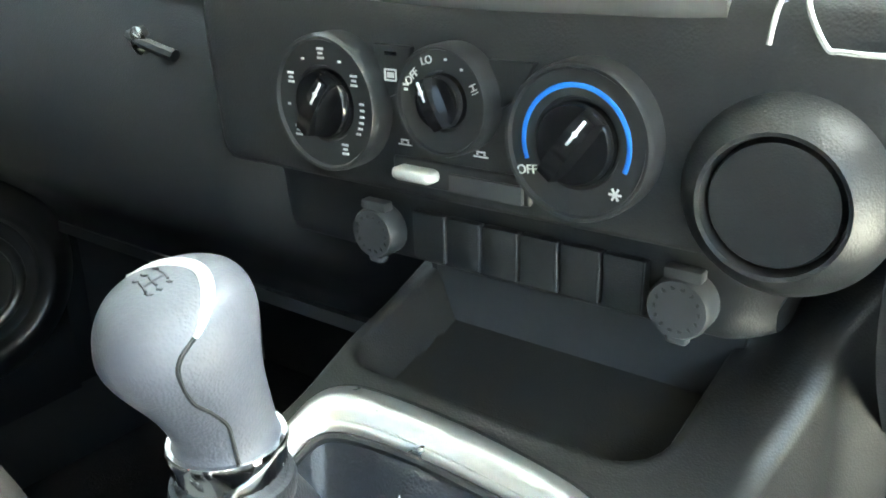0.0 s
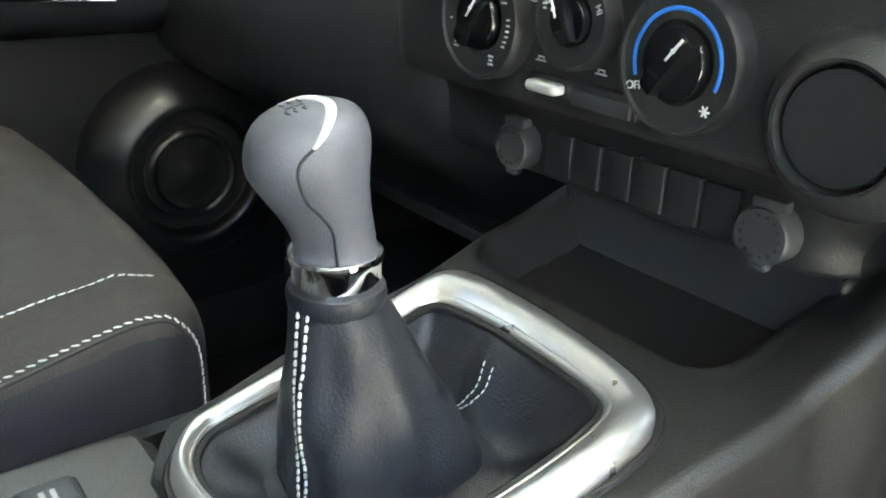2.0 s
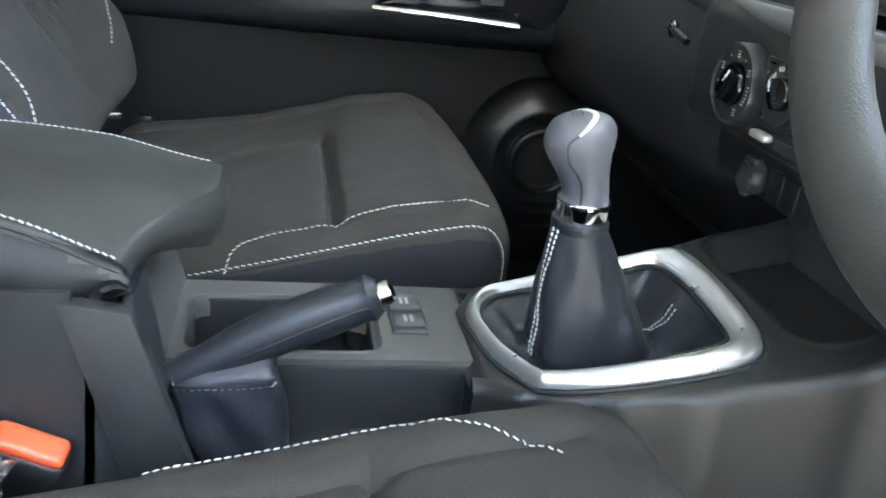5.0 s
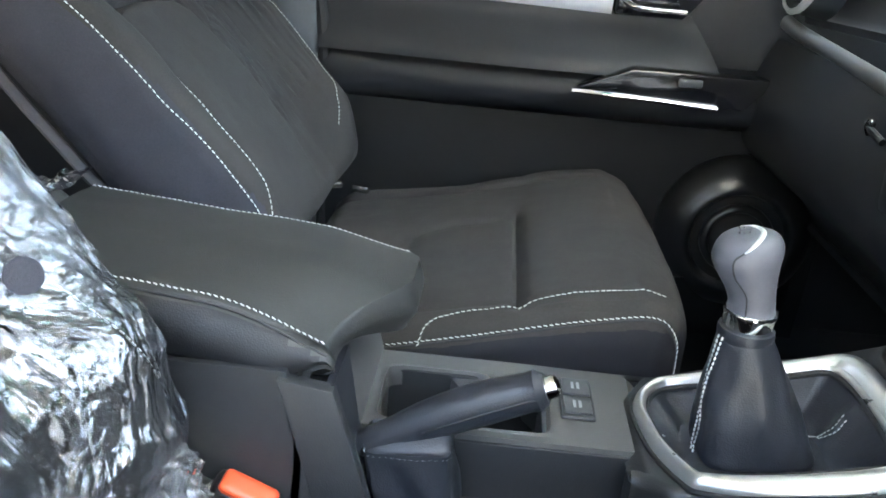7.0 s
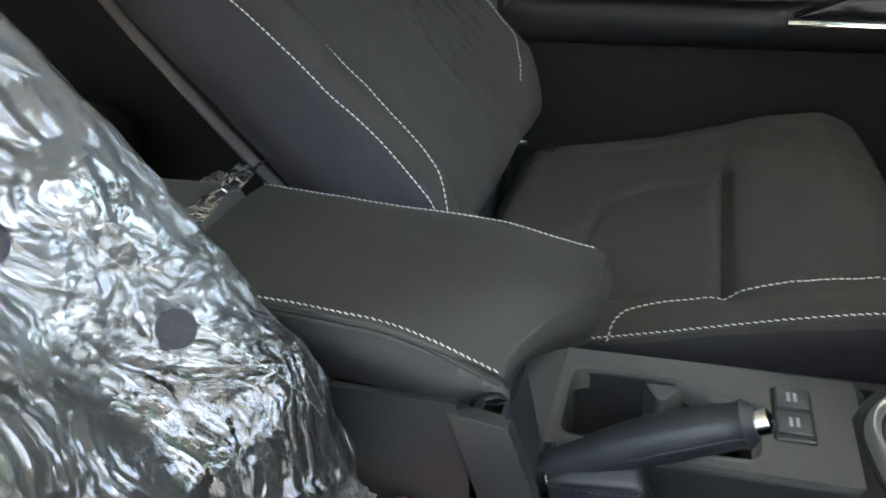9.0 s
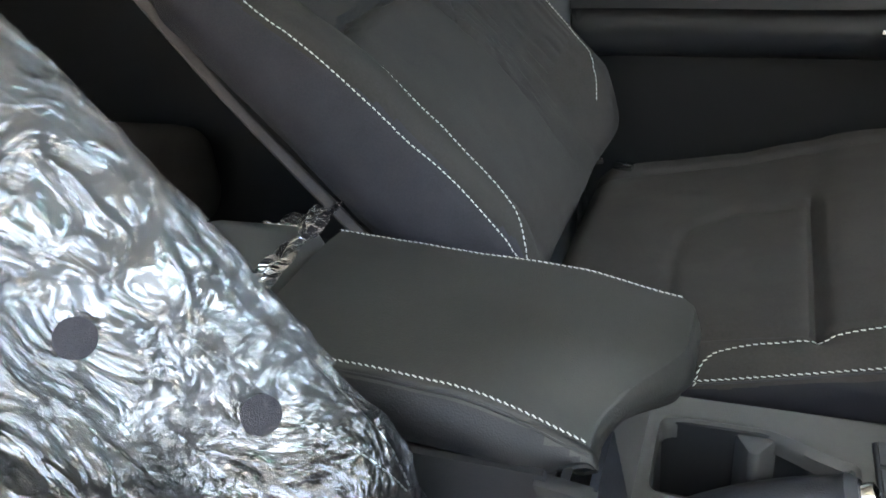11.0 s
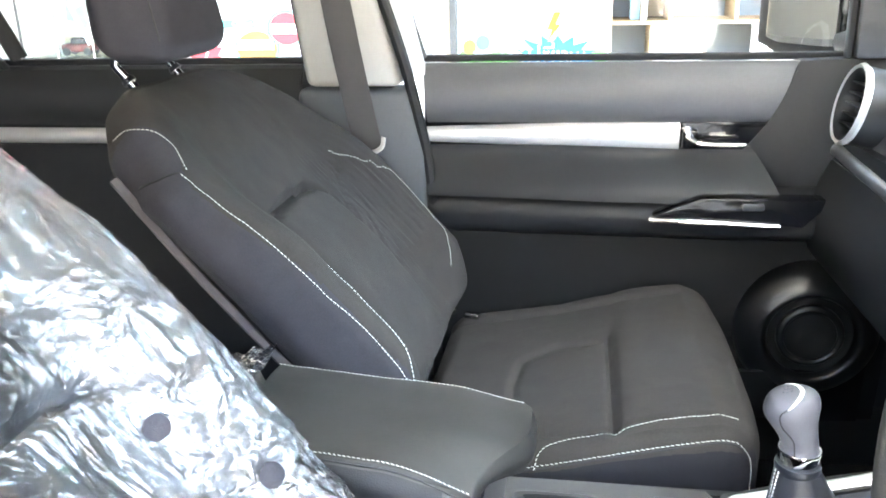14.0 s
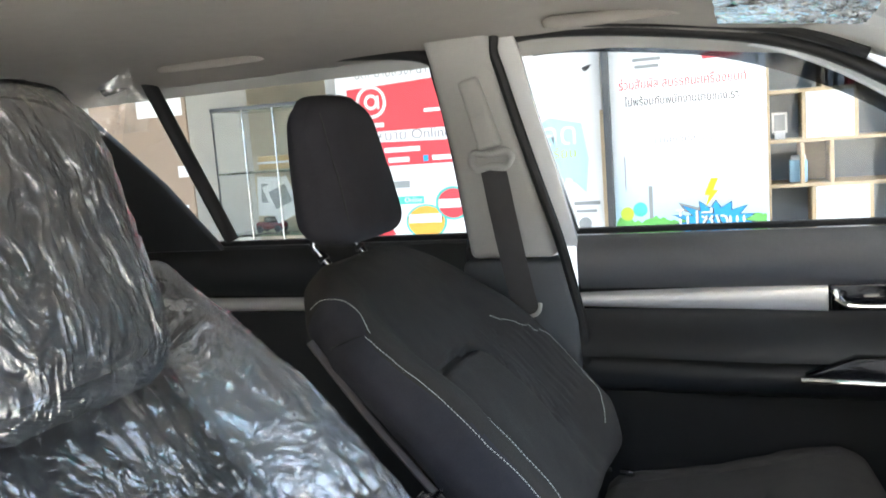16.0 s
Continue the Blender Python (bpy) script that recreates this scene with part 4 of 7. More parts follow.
def handbrake():
    h = thing("handbrake", "black leather handbrake lever with chrome release button", "handbrake", (-0.25, -0.05, 0.3))
    a, b = Vector((-0.285, -0.045, 0.335)), Vector((-0.142, -0.051, 0.413))
    d = (b - a).normalized()
    ax = [a.lerp(b, t) + Vector((0, 0, 0.006 * math.sin(t * math.pi))) for t in (k / 24 for k in range(25))]
    def rad(t):
        return 0.0135 + 0.0035 * math.sin(min(1, max(0, (t - 0.25) / 0.75)) * math.pi) ** 0.8 + 0.002 * (t > 0.93) - 0.004 * smooth01((t - 0.96) * 25)
    gb = tube(ax, rad, 18, flat=1.15)
    tr = tree_of(gb)
    grip = part("grip", gb, LEATHER, h, "grained black leather grip")
    seam = [p + Vector((0.006, -0.02, 0.004)) for p in ax[8:23]]
    part("seam", tube([tr.find_nearest(p)[0] for p in seam], 0.0008, 6), RUBBER, grip)
    m = Matrix.Translation(b) @ d.to_track_quat('Z', 'Y').to_matrix().to_4x4()
    part("release_button", lathe([(0.0, -0.004), (0.0085, -0.004), (0.0088, 0.006), (0.0078, 0.0085), (0.0040, 0.0100), (0.0, 0.0104)], m, 24), CHROME, h, "chrome release button")
    # gaiter: a square sewn rim under the lever, the leather tapering below it and wrapped up to the grip above it
    def square(ang, hx, hy, e):
        ca, sa = math.cos(ang), math.sin(ang)
        k = (abs(ca) ** e + abs(sa) ** e) ** (-1 / e)
        return hx * ca * k, hy * sa * k
    def gait(u, v):
        ang = 2 * math.pi * u
        ca, sa = math.cos(ang), math.sin(ang)
        x, y = square(ang, 0.030, 0.020, 6)
        low = Vector((-0.226 + x, -0.048 + y, 0.284))
        x, y = square(ang, 0.034, 0.024, 10)
        rim = Vector((-0.242 + x, -0.047 + y, 0.354 + 0.05 * x))
        x, y = square(ang, 0.037, 0.013, 4)
        top = Vector((-0.246 + x, -0.047 + y, 0.362 + 0.46 * x))
        if v < 0.6:
            k = v / 0.6
            p = low.lerp(rim, k)
            p += Vector((ca, sa, 0)) * (0.004 * math.sin(k * math.pi) * math.sin(5 * ang + 3 * k) + 0.003 * fbm((p.x * 40, p.y * 40, p.z * 40)) * (1 - k))
            return p
        k = (v - 0.6) / 0.4
        p = rim.lerp(top, k)
        p.z -= 0.006 * math.sin(k * math.pi)
        return p
    gm = sheet(40, 20, gait)
    bmesh.ops.remove_doubles(gm, verts=gm.verts[:], dist=0.0003)
    tg = tree_of(gm)
    gt = part("gaiter", gm, LEATHER, h, "black leather gaiter at the foot of the lever")
    row = [gait(k / 120, 0.57) for k in range(121)]
    part("stitching", stitches(row, 0.0034, 0.0014, 0.0007, tg, 0.0006), THREAD, gt)
    return h


handbrake()


def armrest():
    a = thing("armrest_box", "console storage box with padded charcoal armrest lid", "armrest", (-0.42, 0, 0.02))
    part("body", sheet(20, 10, lambda u, v: (-0.3275 + 0.130 * (1 - v) - (0.318 + 0.130 * (1 - v)) * u, -0.098, 0.02 + 0.412 * v), 0.006), PLASTIC_SOFT, a, "dark console box side")
    part("body", sheet(8, 10, lambda u, v: (-0.318 - 0.02 * (1 - v), -0.098 + 0.205 * u, 0.02 + 0.405 * v), 0.006), PLASTIC, a)
    part("body", sheet(20, 10, lambda u, v: (-0.315 - 0.33 * u, 0.107, 0.02 + 0.405 * v), 0.006), PLASTIC_SOFT, a)
    part("body", sheet(8, 10, lambda u, v: (-0.645, -0.098 + 0.205 * u, 0.02 + 0.405 * v), 0.006), PLASTIC_SOFT, a)
    part("inner_tray", sheet(6, 6, lambda u, v: (-0.322 - 0.32 * u, -0.096 + 0.20 * v, 0.424), 0.004), PLASTIC, a)
    part("front_flap", sheet(10, 12, lambda u, v: (-0.300 + 0.020 * (1 - v), -0.094 + 0.060 * u, 0.30 + 0.122 * v), 0.006), LEATHER, a, "black leather flap behind the brake lever")
    part("front_post", slab([(-0.3330, 0.428), (-0.3110, 0.347), (-0.2900, 0.262), (-0.2440, 0.262), (-0.2660, 0.336), (-0.2930, 0.422)], 'y', -0.1028, -0.090, 0.0012), PLASTIC_SOFT, a, "dark post at the front of the box side")

    # padded lid: a nose on the passenger side, cut back in a hollow curve on the driver side, with a padded skirt below the sewn edge
    XB = -0.545
    def front_x(y):
        return -0.302 + 0.050 * smooth01((y + 0.070) / 0.095) - 0.012 * smooth01((y - 0.066) / 0.026) ** 2
    def top_z(x, y):
        t = (x - XB) / 0.29
        z = 0.4700 + 0.022 * max(0.0, 1 - t) ** 1.2 - 0.012 * smooth01((t - 0.70) * 3.3) - 0.005 * (abs(y - 0.004) / 0.09) ** 4
        z -= 0.020 * smooth01((t - 0.52) / 0.34) * smooth01((0.0 - y) / 0.075)
        return z + 0.0012 * fbm((x * 14, y * 14, 0.4))
    # across: far bottom, far side, sewn far edge, top, sewn near edge, bulging skirt, near bottom (place, drop)
    def section(x):
        t = smooth01((x - XB) / 0.24)
        th = 0.052 - 0.006 * t
        pts = [(0.084, 0.030), (0.091, 0.020), (0.0945, 0.010), (0.0945, 0.0045), (0.0925, 0.0012), (0.0905, 0.0)]
        pts += [(0.0905 - 0.169 * k / 24, -0.0012 * math.sin(math.pi * k / 24)) for k in range(1, 24)]
        pts += [(-0.0785, 0.0), (-0.0805, 0.0010), (-0.0815, 0.0030), (-0.0815, 0.0042), (-0.0840, 0.0060), (-0.0895, 0.012), (-0.0935, 0.020), (-0.0950, 0.029), (-0.0935, 0.038), (-0.0880, 0.046), (-0.080, th)]
        return pts
    def taper(k):
        return smooth01((k - 0.62) / 0.38) ** 2
    bm = bmesh.new()
    rows = []
    NX = 46
    for j in range(NX + 1):
        k = j / NX
        row = []
        for y, drop in section(XB):
            fx = front_x(max(-0.080, min(0.0905, y)))
            x = XB + (fx - XB) * (1 - (1 - k) ** 1.25)
            row.append(bm.verts.new((x, y + (0.012 * taper(k) if y < -0.08 else 0), top_z(x, max(-0.0785, min(0.0905, y))) - drop * (1 - (0.68 if y < 0 else 0.35) * taper(k)))))
        rows.append(row)
    # the front rolls over and goes down to the underside
    for k in (0.12, 0.3, 0.5, 0.72, 0.92, 1.0, 1.0):
        row = []
        for y, drop in section(XB):
            yc = max(-0.0785, min(0.0905, y))
            fx = front_x(max(-0.080, min(0.0905, y)))
            z0 = top_z(fx, yc) - drop * (0.32 if y < 0 else 0.65)
            y += 0.012 if y < -0.08 else 0
            deep = 0.042 - 0.019 * smooth01((0.02 - y) / 0.07)
            zb = min(z0 - 0.002, top_z(fx, yc) - deep)
            out = 0.0065 * math.sin(min(1.0, k * 1.1) * math.pi * 0.62) - 0.009 * smooth01((k - 0.60) / 0.40)
            row.append(bm.verts.new((fx + out, y * (1 - 0.03 * k), z0 + (zb - z0) * k ** 1.1)))
        rows.append(row)
    for back in (0.35, 1.0):
        row = []
        for v, (y, drop) in zip(rows[-1], section(XB)):
            row.append(bm.verts.new((v.co.x + (XB - v.co.x) * back, v.co.y, v.co.z + (0.432 - v.co.z) * back)))
        rows.append(row)
    for A, B in zip(rows, rows[1:]):
        for i in range(len(A) - 1):
            bm.faces.new((A[i], A[i + 1], B[i + 1], B[i]))
    for e in (0, -1):
        bm.faces.new([r[e] for r in rows])
    bm.faces.new(rows[0])
    bm.faces.new(rows[-1])
    tl = tree_of(bm)
    ld = part("lid", bm, [LEATHER_SOFT, LEATHER_SHADED], a, "padded charcoal leatherette lid, its skirt darkened for shade")
    # shade painted in: driver-side skirt faces take the darker leatherette
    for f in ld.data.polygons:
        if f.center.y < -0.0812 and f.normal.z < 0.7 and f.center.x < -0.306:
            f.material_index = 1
    near, near_low, far = [], [], []
    for k in range(71):
        t = k / 70
        x = XB + (front_x(-0.0785) + 0.001 - XB) * t
        near.append((x, -0.0765, top_z(x, -0.0765) + 0.001))
        near_low.append((x, -0.0818, top_z(x, -0.0785) - 0.0036))
        x = XB + (front_x(0.089) - XB) * t
        far.append((x, 0.0885, top_z(x, 0.0885) + 0.001))
    part("stitching", stitches(near, 0.0036, 0.0012, 0.00055, tl, 0.0004, 0.18), THREAD, ld)
    part("stitching", stitches(far, 0.0036, 0.0012, 0.00055, tl, 0.0004, 0.18), THREAD, ld)
    part("seam", tube([tl.find_nearest(Vector(p))[0] for p in near_low], 0.0011, 6), RUBBER, ld)
    return a


armrest()

# ---- front seats ----
LEAN = radians(41)
HINGE_X, HINGE_Z = -0.42, 0.36


def back_point(n, v, u, y0):
    """A place on the leaning backrest: n to the front, v across, u up along it."""
    return Vector((HINGE_X - u * math.sin(LEAN) + n * math.cos(LEAN), y0 + v, HINGE_Z + u * math.cos(LEAN) + n * math.sin(LEAN)))


SEAT_TOP = ((-0.42, 0.322), (-0.30, 0.338), (-0.23, 0.350), (-0.166, 0.366), (-0.10, 0.381), (-0.035, 0.391), (-0.005, 0.384), (0.06, 0.372))
PANEL = [(-0.288, -0.145), (-0.293, -0.05), (-0.285, 0.02), (-0.235, 0.055), (-0.170, 0.050)]


def seat_top(x):
    for (a, b), (c, d) in zip(SEAT_TOP, SEAT_TOP[1:]):
        if x <= c:
            return b + (d - b) * max(0.0, (x - a) / (c - a))
    return SEAT_TOP[-1][1]


def cushion_fn(y0, s):
    def fn(p, u):
        x, y, z = p
        v = (y - y0) * s
        v0 = v
        a = abs(v) / 0.245
        # plan: rounded front corners, narrower at the back
        front = max(0.0, (x + 0.10) / 0.13)
        back = max(0.0, (-x - 0.25) / 0.17)
        v *= 1.11 - 0.11 * smooth01(0.5 - v / 0.10)
        v *= 1 + 0.01 * smooth01(front) - 0.04 * front ** 3 - 0.08 * back ** 2
        x -= 0.034 * a ** 5 * max(0.0, min(1.0, front)) ** 1.2
        if u.z > -0.2:
            k = smooth01((u.z + 0.2) / 1.2)
            z += k * (seat_top(x) - 0.365 + 0.010 * (1 - a * a))
            z += k * (0.004 * smooth01((a - 0.72) * 8) - 0.010 * smooth01((a - 0.88) * 8) * smooth01(v0 * 9))
            z -= k * 0.012 * smooth01((x - 0.0) / 0.03)
            # sewn lines: across the seat, along the bolsters and round the inner panel
            if a < 0.9:
                z -= k * 0.012 * gauss(x + 0.155, 0.0060) * smooth01((0.9 - a) * 8) * smooth01((0.10 - v) / 0.06) - k * 0.004 * smooth01((x + 0.155) / 0.03) * smooth01((0.0 - x) / 0.05)
            z -= k * 0.005 * gauss(a - 0.77, 0.020) * smooth01((-0.02 - x) / 0.03)
            d, _ = to_line(x, v0, PANEL)
            z -= k * 0.0045 * gauss(d, 0.007)
        return Vector((x, y0 + v * s, z + 0.0025 * fbm((x * 12, y * 12, z * 12 + 3 * s))))
    return fn


ARCH = [(-0.172, 0.278), (-0.155, 0.299), (-0.111, 0.313), (-0.048, 0.319), (0.025, 0.312), (0.050, 0.290), (0.056, 0.255), (0.058, 0.21), (0.058, 0.146), (0.056, 0.076)]
FOLD = [(0.150, 0.303), (0.118, 0.280), (0.092, 0.256), (0.048, 0.232)]


def to_line(v, w, line):
    """Distance to a chain of points, and +1 on its inner side."""
    best, side = 9.0, 1
    for (a, b), (c, d) in zip(line, line[1:]):
        ex, ey = c - a, d - b
        t = max(0.0, min(1.0, ((v - a) * ex + (w - b) * ey) / (ex * ex + ey * ey)))
        r = math.hypot(v - a - t * ex, w - b - t * ey)
        if r < best:
            best, side = r, (1 if ex * (w - b) - ey * (v - a) < 0 else -1)
    return best, side


def back_fn(y0, s, full=0.0):
    """The backrest's shape; full: how far its shoulders are filled out, as under a loose bag."""
    def fn(p, u):
        n, v, w = p.x, p.y, p.z
        v0, w0 = v, w
        a = abs(v) / 0.25
        t = w / 0.555
        # outline: waist below, wide shoulders, rounded top
        v *= 1.0 - 0.09 * smooth01(v / 0.10)
        v *= 1.065 - 0.05 * (1 - t) ** 2 - (0.17 - 0.11 * full) * smooth01((t - 0.76) / 0.20)
        v *= 1 - 0.09 * smooth01((0.012 - n) / 0.05)
        w -= (0.060 - 0.050 * full) * smooth01((a - 0.45) / 0.55) ** 1.5 * smooth01((t - 0.55) / 0.45)
        n -= 0.020 * smooth01((t - 0.74) * 5) * smooth01(0.5 - u.x)
        if u.x > -0.2:
            k = smooth01((u.x + 0.2) / 1.2)
            bol = smooth01((a - 0.52) * 3.2) * (0.35 + 0.65 * smooth01(t * 6)) * (1 - 0.75 * smooth01((t - 0.42) * 2.2))
            n += k * (0.052 * bol - 0.016 * smooth01((a - 0.93) * 14) * bol)
            n += k * 0.010 * gauss(t - 0.30, 0.18) * (1 - smooth01((a - 0.4) * 3))
            n -= k * 0.016 * smooth01((t - 0.86) * 7)
            # arched crease round the lower centre panel, and a short fold beside it
            d, inner_side = to_line(v0, w0, ARCH)
            n -= k * (0.020 * smooth01((w0 - 0.05) / 0.12) * smooth01((v0 + 0.185) / 0.04)) * gauss(d, 0.0055)
            n += k * 0.010 * smooth01((v0 + 0.165) / 0.05) * smooth01(inner_side * d / 0.02 + 0.1) * smooth01((w0 - 0.02) / 0.08) * smooth01((0.30 - abs(v0)) / 0.06)
            d, _ = to_line(v0, w0, FOLD)
            n -= k * 0.006 * gauss(d, 0.005)
            # gathered folds between the inner panel and the far bolster
            zone = smooth01((v0 - 0.050) / 0.03) * smooth01((0.215 - v0) / 0.04) * smooth01((w0 - 0.08) / 0.06) * smooth01((0.40 - w0) / 0.10)
            n += k * zone * 0.0016 * math.sin(520 * v0 + 9 * noise.noise(Vector((v0 * 14, w0 * 9, 2.0))) + 40 * w0)
        return back_point(n, v * s, w, y0) + Vector((1, 0, 0.6)) * (0.003 * fbm((p.x * 9, p.y * 9 + 5 * s, p.z * 9)))
    return fn


def headrest_fn(y0, s, c):
    def fn(p, u):
        q = p.copy()
        t = (q.z - c[2]) / 0.1175
        a = abs(q.y - y0) / 0.1175
        q.y = y0 + (q.y - y0) * (1 - 0.10 * max(0, t) ** 2 - 0.06 * max(0, -t) ** 2)
        q.x += (-0.022 * t if u.x > 0 else 0.004 * t) - 0.012 * a ** 2 * (u.x > 0)
        q.x -= 0.006 * t
        q.z -= 0.018 * a ** 3 * (t > 0)
        return q
    return fn


def front_seat(s, label, head):
    y0 = 0.375 * s
    st = thing("front_seat", label, "car seat", (-0.2, y0, 0.04), "front seats")
    cb = soft_box((-0.195, y0, 0.275), (0.45, 0.49, 0.18), 0.030, 100, cushion_fn(y0, s))
    tc = tree_of(cb)
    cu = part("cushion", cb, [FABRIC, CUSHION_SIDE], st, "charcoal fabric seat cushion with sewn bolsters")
    inner = -s
    def yy(v):
        return y0 + inner * v
    rows = [spline([(-0.252, yy(0.238), 0.336), (-0.245, yy(0.222), 0.345), (-0.221, yy(0.210), 0.355), (-0.138, yy(0.205), 0.378), (-0.06, yy(0.197), 0.390), (-0.008, yy(0.188), 0.390)], 14),
            spline([(-0.305, yy(0.240), 0.329), (-0.23, yy(0.239), 0.346), (-0.165, yy(0.238), 0.362), (-0.10, yy(0.237), 0.378), (-0.030, yy(0.233), 0.389), (-0.008, yy(0.230), 0.376), (0.004, yy(0.226), 0.350), (0.006, yy(0.226), 0.30), (0.004, yy(0.226), 0.24)], 14)]
    if s < 0:
        # the driver's cushion is seen from its own side: its upper row bends in an arc over the bolster, its lower row runs down the far flank
        rows[0] = spline([(-0.283, -0.136, 0.347), (-0.228, -0.135, 0.356), (-0.171, -0.143, 0.371), (-0.120, -0.157, 0.383), (-0.080, -0.180, 0.391), (-0.056, -0.203, 0.394)], 14)
        rows[1] = [p + Vector((0, 0.006, -0.016)) for p in rows[1]]
    for r in rows:
        part("stitching", stitches(r, 0.0042, 0.0016, 0.00055, tc, 0.0012, 0.15), THREAD, cu)
    part("seam", tube([tc.find_nearest(p - Vector((0, 0, 0.004)))[0] for p in rows[1]], 0.0012, 6), RUBBER, cu)
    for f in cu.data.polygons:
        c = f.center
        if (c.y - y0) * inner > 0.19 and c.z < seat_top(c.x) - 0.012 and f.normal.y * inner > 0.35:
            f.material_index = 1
    bb = soft_box((-0.003, 0, 0.2775), (0.075, 0.50, 0.555), 0.030, 120, back_fn(y0, s))
    tb = tree_of(bb)
    bk = part("backrest", bb, [FABRIC, FABRIC_SIDE, PLEAT], st, "charcoal fabric backrest with embossed shoulder panel")
    for f in bk.data.polygons:
        c = f.center - Vector((HINGE_X, y0, HINGE_Z))
        n = c.x * math.cos(LEAN) + c.z * math.sin(LEAN)
        up = -c.x * math.sin(LEAN) + c.z * math.cos(LEAN)
        if abs(c.y) > 0.20 and n < 0.080 - 0.034 * smooth01((up - 0.20) / 0.22) and f.normal.y * c.y > 0.30 * abs(c.y) and up < 0.50:
            f.material_index = 1
        if n > 0.02 and 0.085 < c.y * s < 0.20 and 0.13 + 0.3 * abs(c.y * s - 0.15) < up < 0.30 - 0.5 * max(0, c.y * s - 0.12):
            f.material_index = 2
    def bp(n, v, u):
        return back_point(n, inner * v, u, y0)
    brow = [spline([bp(0.078, 0.250, 0.045), bp(0.085, 0.256, 0.14), bp(0.082, 0.262, 0.20), bp(0.078, 0.266, 0.286), bp(0.064, 0.262, 0.367), bp(0.056, 0.256, 0.43)], 16),
            spline([bp(0.084, 0.234, 0.045), bp(0.084, 0.216, 0.086), bp(0.080, 0.208, 0.130), bp(0.076, 0.203, 0.175), bp(0.069, 0.200, 0.225), bp(0.058, 0.198, 0.287)], 16),
            spline([bp(0.050, 0.235, 0.418), bp(0.046, 0.214, 0.448), bp(0.042, 0.208, 0.478), bp(0.028, 0.212, 0.500), bp(0.0, 0.214, 0.525), bp(-0.030, 0.215, 0.543)], 12),
            spline([bp(0.075, -0.158, 0.060), bp(0.078, -0.197, 0.114), bp(0.075, -0.206, 0.195), bp(0.070, -0.190, 0.267), bp(0.060, -0.140, 0.335)], 16)]
    for i, r in enumerate(brow):
        part("stitching", stitches(r, 0.0040, 0.0016, 0.0006, tb, 0.0009), THREAD, bk)
    part("seam", tube([tb.find_nearest(p)[0] for p in spline([bp(0.056, 0.256, 0.43), bp(0.02, 0.262, 0.444), bp(-0.03, 0.262, 0.462)], 8)], 0.0010, 6), RUBBER, bk)
    part("piping", tube(spline([bp(-0.036, 0.236, 0.06), bp(-0.038, 0.238, 0.20), bp(-0.038, 0.236, 0.34), bp(-0.034, 0.230, 0.468)], 10), 0.0058, 8, flat=0.7), FABRIC_EDGE, bk, "lighter piping along the rear edge")
    part("back_shell", soft_box((0, 0, 0), (0.022, 0.42, 0.44), 0.010, 8, lambda p, u: back_point(p.x - 0.032, p.y, p.z + 0.26, y0)), PLASTIC_GREY, st, "grey plastic back shell of the backrest")
    # headrest on two steel posts
    for k in (-1, 1):
        part("post", tube([back_point(-0.012, k * 0.068, 0.55, y0), back_point(-0.012, k * 0.068, 0.60, y0), Vector((head[0] - 0.012, y0 + k * 0.068, head[2] - 0.03))], 0.0065, 12), CHROME, st, "steel headrest post")
        part("post_guide", lathe([(0.0095, -0.004), (0.0095, 0.001), (0.0085, 0.003), (0.0068, 0.003)], Matrix.Translation(back_point(-0.012, k * 0.068, 0.574, y0)) @ Matrix.Rotation(-LEAN, 4, 'Y'), 20), PLASTIC_SMOOTH, st)
    c = head
    hb = soft_box(c, (0.100, 0.235, 0.235), 0.042, 24, headrest_fn(c[1], s, c))
    th = tree_of(hb)
    hr = part("headrest", hb, FABRIC_SIDE, st, "dark fabric headrest")
    sm = [th.find_nearest(Vector((c[0] + 0.055 - 0.03 * t, y0 + inner * 0.108, c[2] - 0.088 + 0.19 * t)))[0] for t in (k / 14 for k in range(15))]
    part("seam", tube(sm, 0.0012, 6), RUBBER, hr)
    # frame, rails and recliner
    for k in (-0.18, 0.18):
        part("seat_rail", box((-0.20, y0 + k, 0.11), (0.42, 0.03, 0.18), 0.008), PLASTIC, st)
    part("side_shield", soft_box((-0.27, yy(0.235), 0.23), (0.34, 0.03, 0.10), 0.014, 8), PLASTIC, st, "black plastic side shield")
    part("recliner", box((-0.44, yy(0.24), 0.34), (0.07, 0.02, 0.12), 0.012, 3, Matrix.Rotation(-0.5, 4, 'Y')), PLASTIC_GREY, st)
    return st, tb, th


PASSENGER, TB, TH = front_seat(1, "charcoal fabric passenger seat with light grey stitching, leaned back", (-0.787, 0.370, 0.926))
hc = (-0.722, -0.370, 0.902)
DRIVER, DTB, DTH = front_seat(-1, "charcoal fabric driver seat under a clear plastic cover", hc)

for bx, by, bz, rot in ((-0.425, 0.590, 0.345, 20), (-0.380, 0.560, 0.352, -15)):
    bk = thing("belt_buckle_stalk", "small metal belt end tucked in the seat gap", "buckle", (bx, by, bz - 0.01), "metal belt ends")
    part("plate", box((bx, by, bz), (0.026, 0.012, 0.010), 0.003, 2, Matrix.Rotation(radians(rot), 4, 'Z')), STEEL, bk)

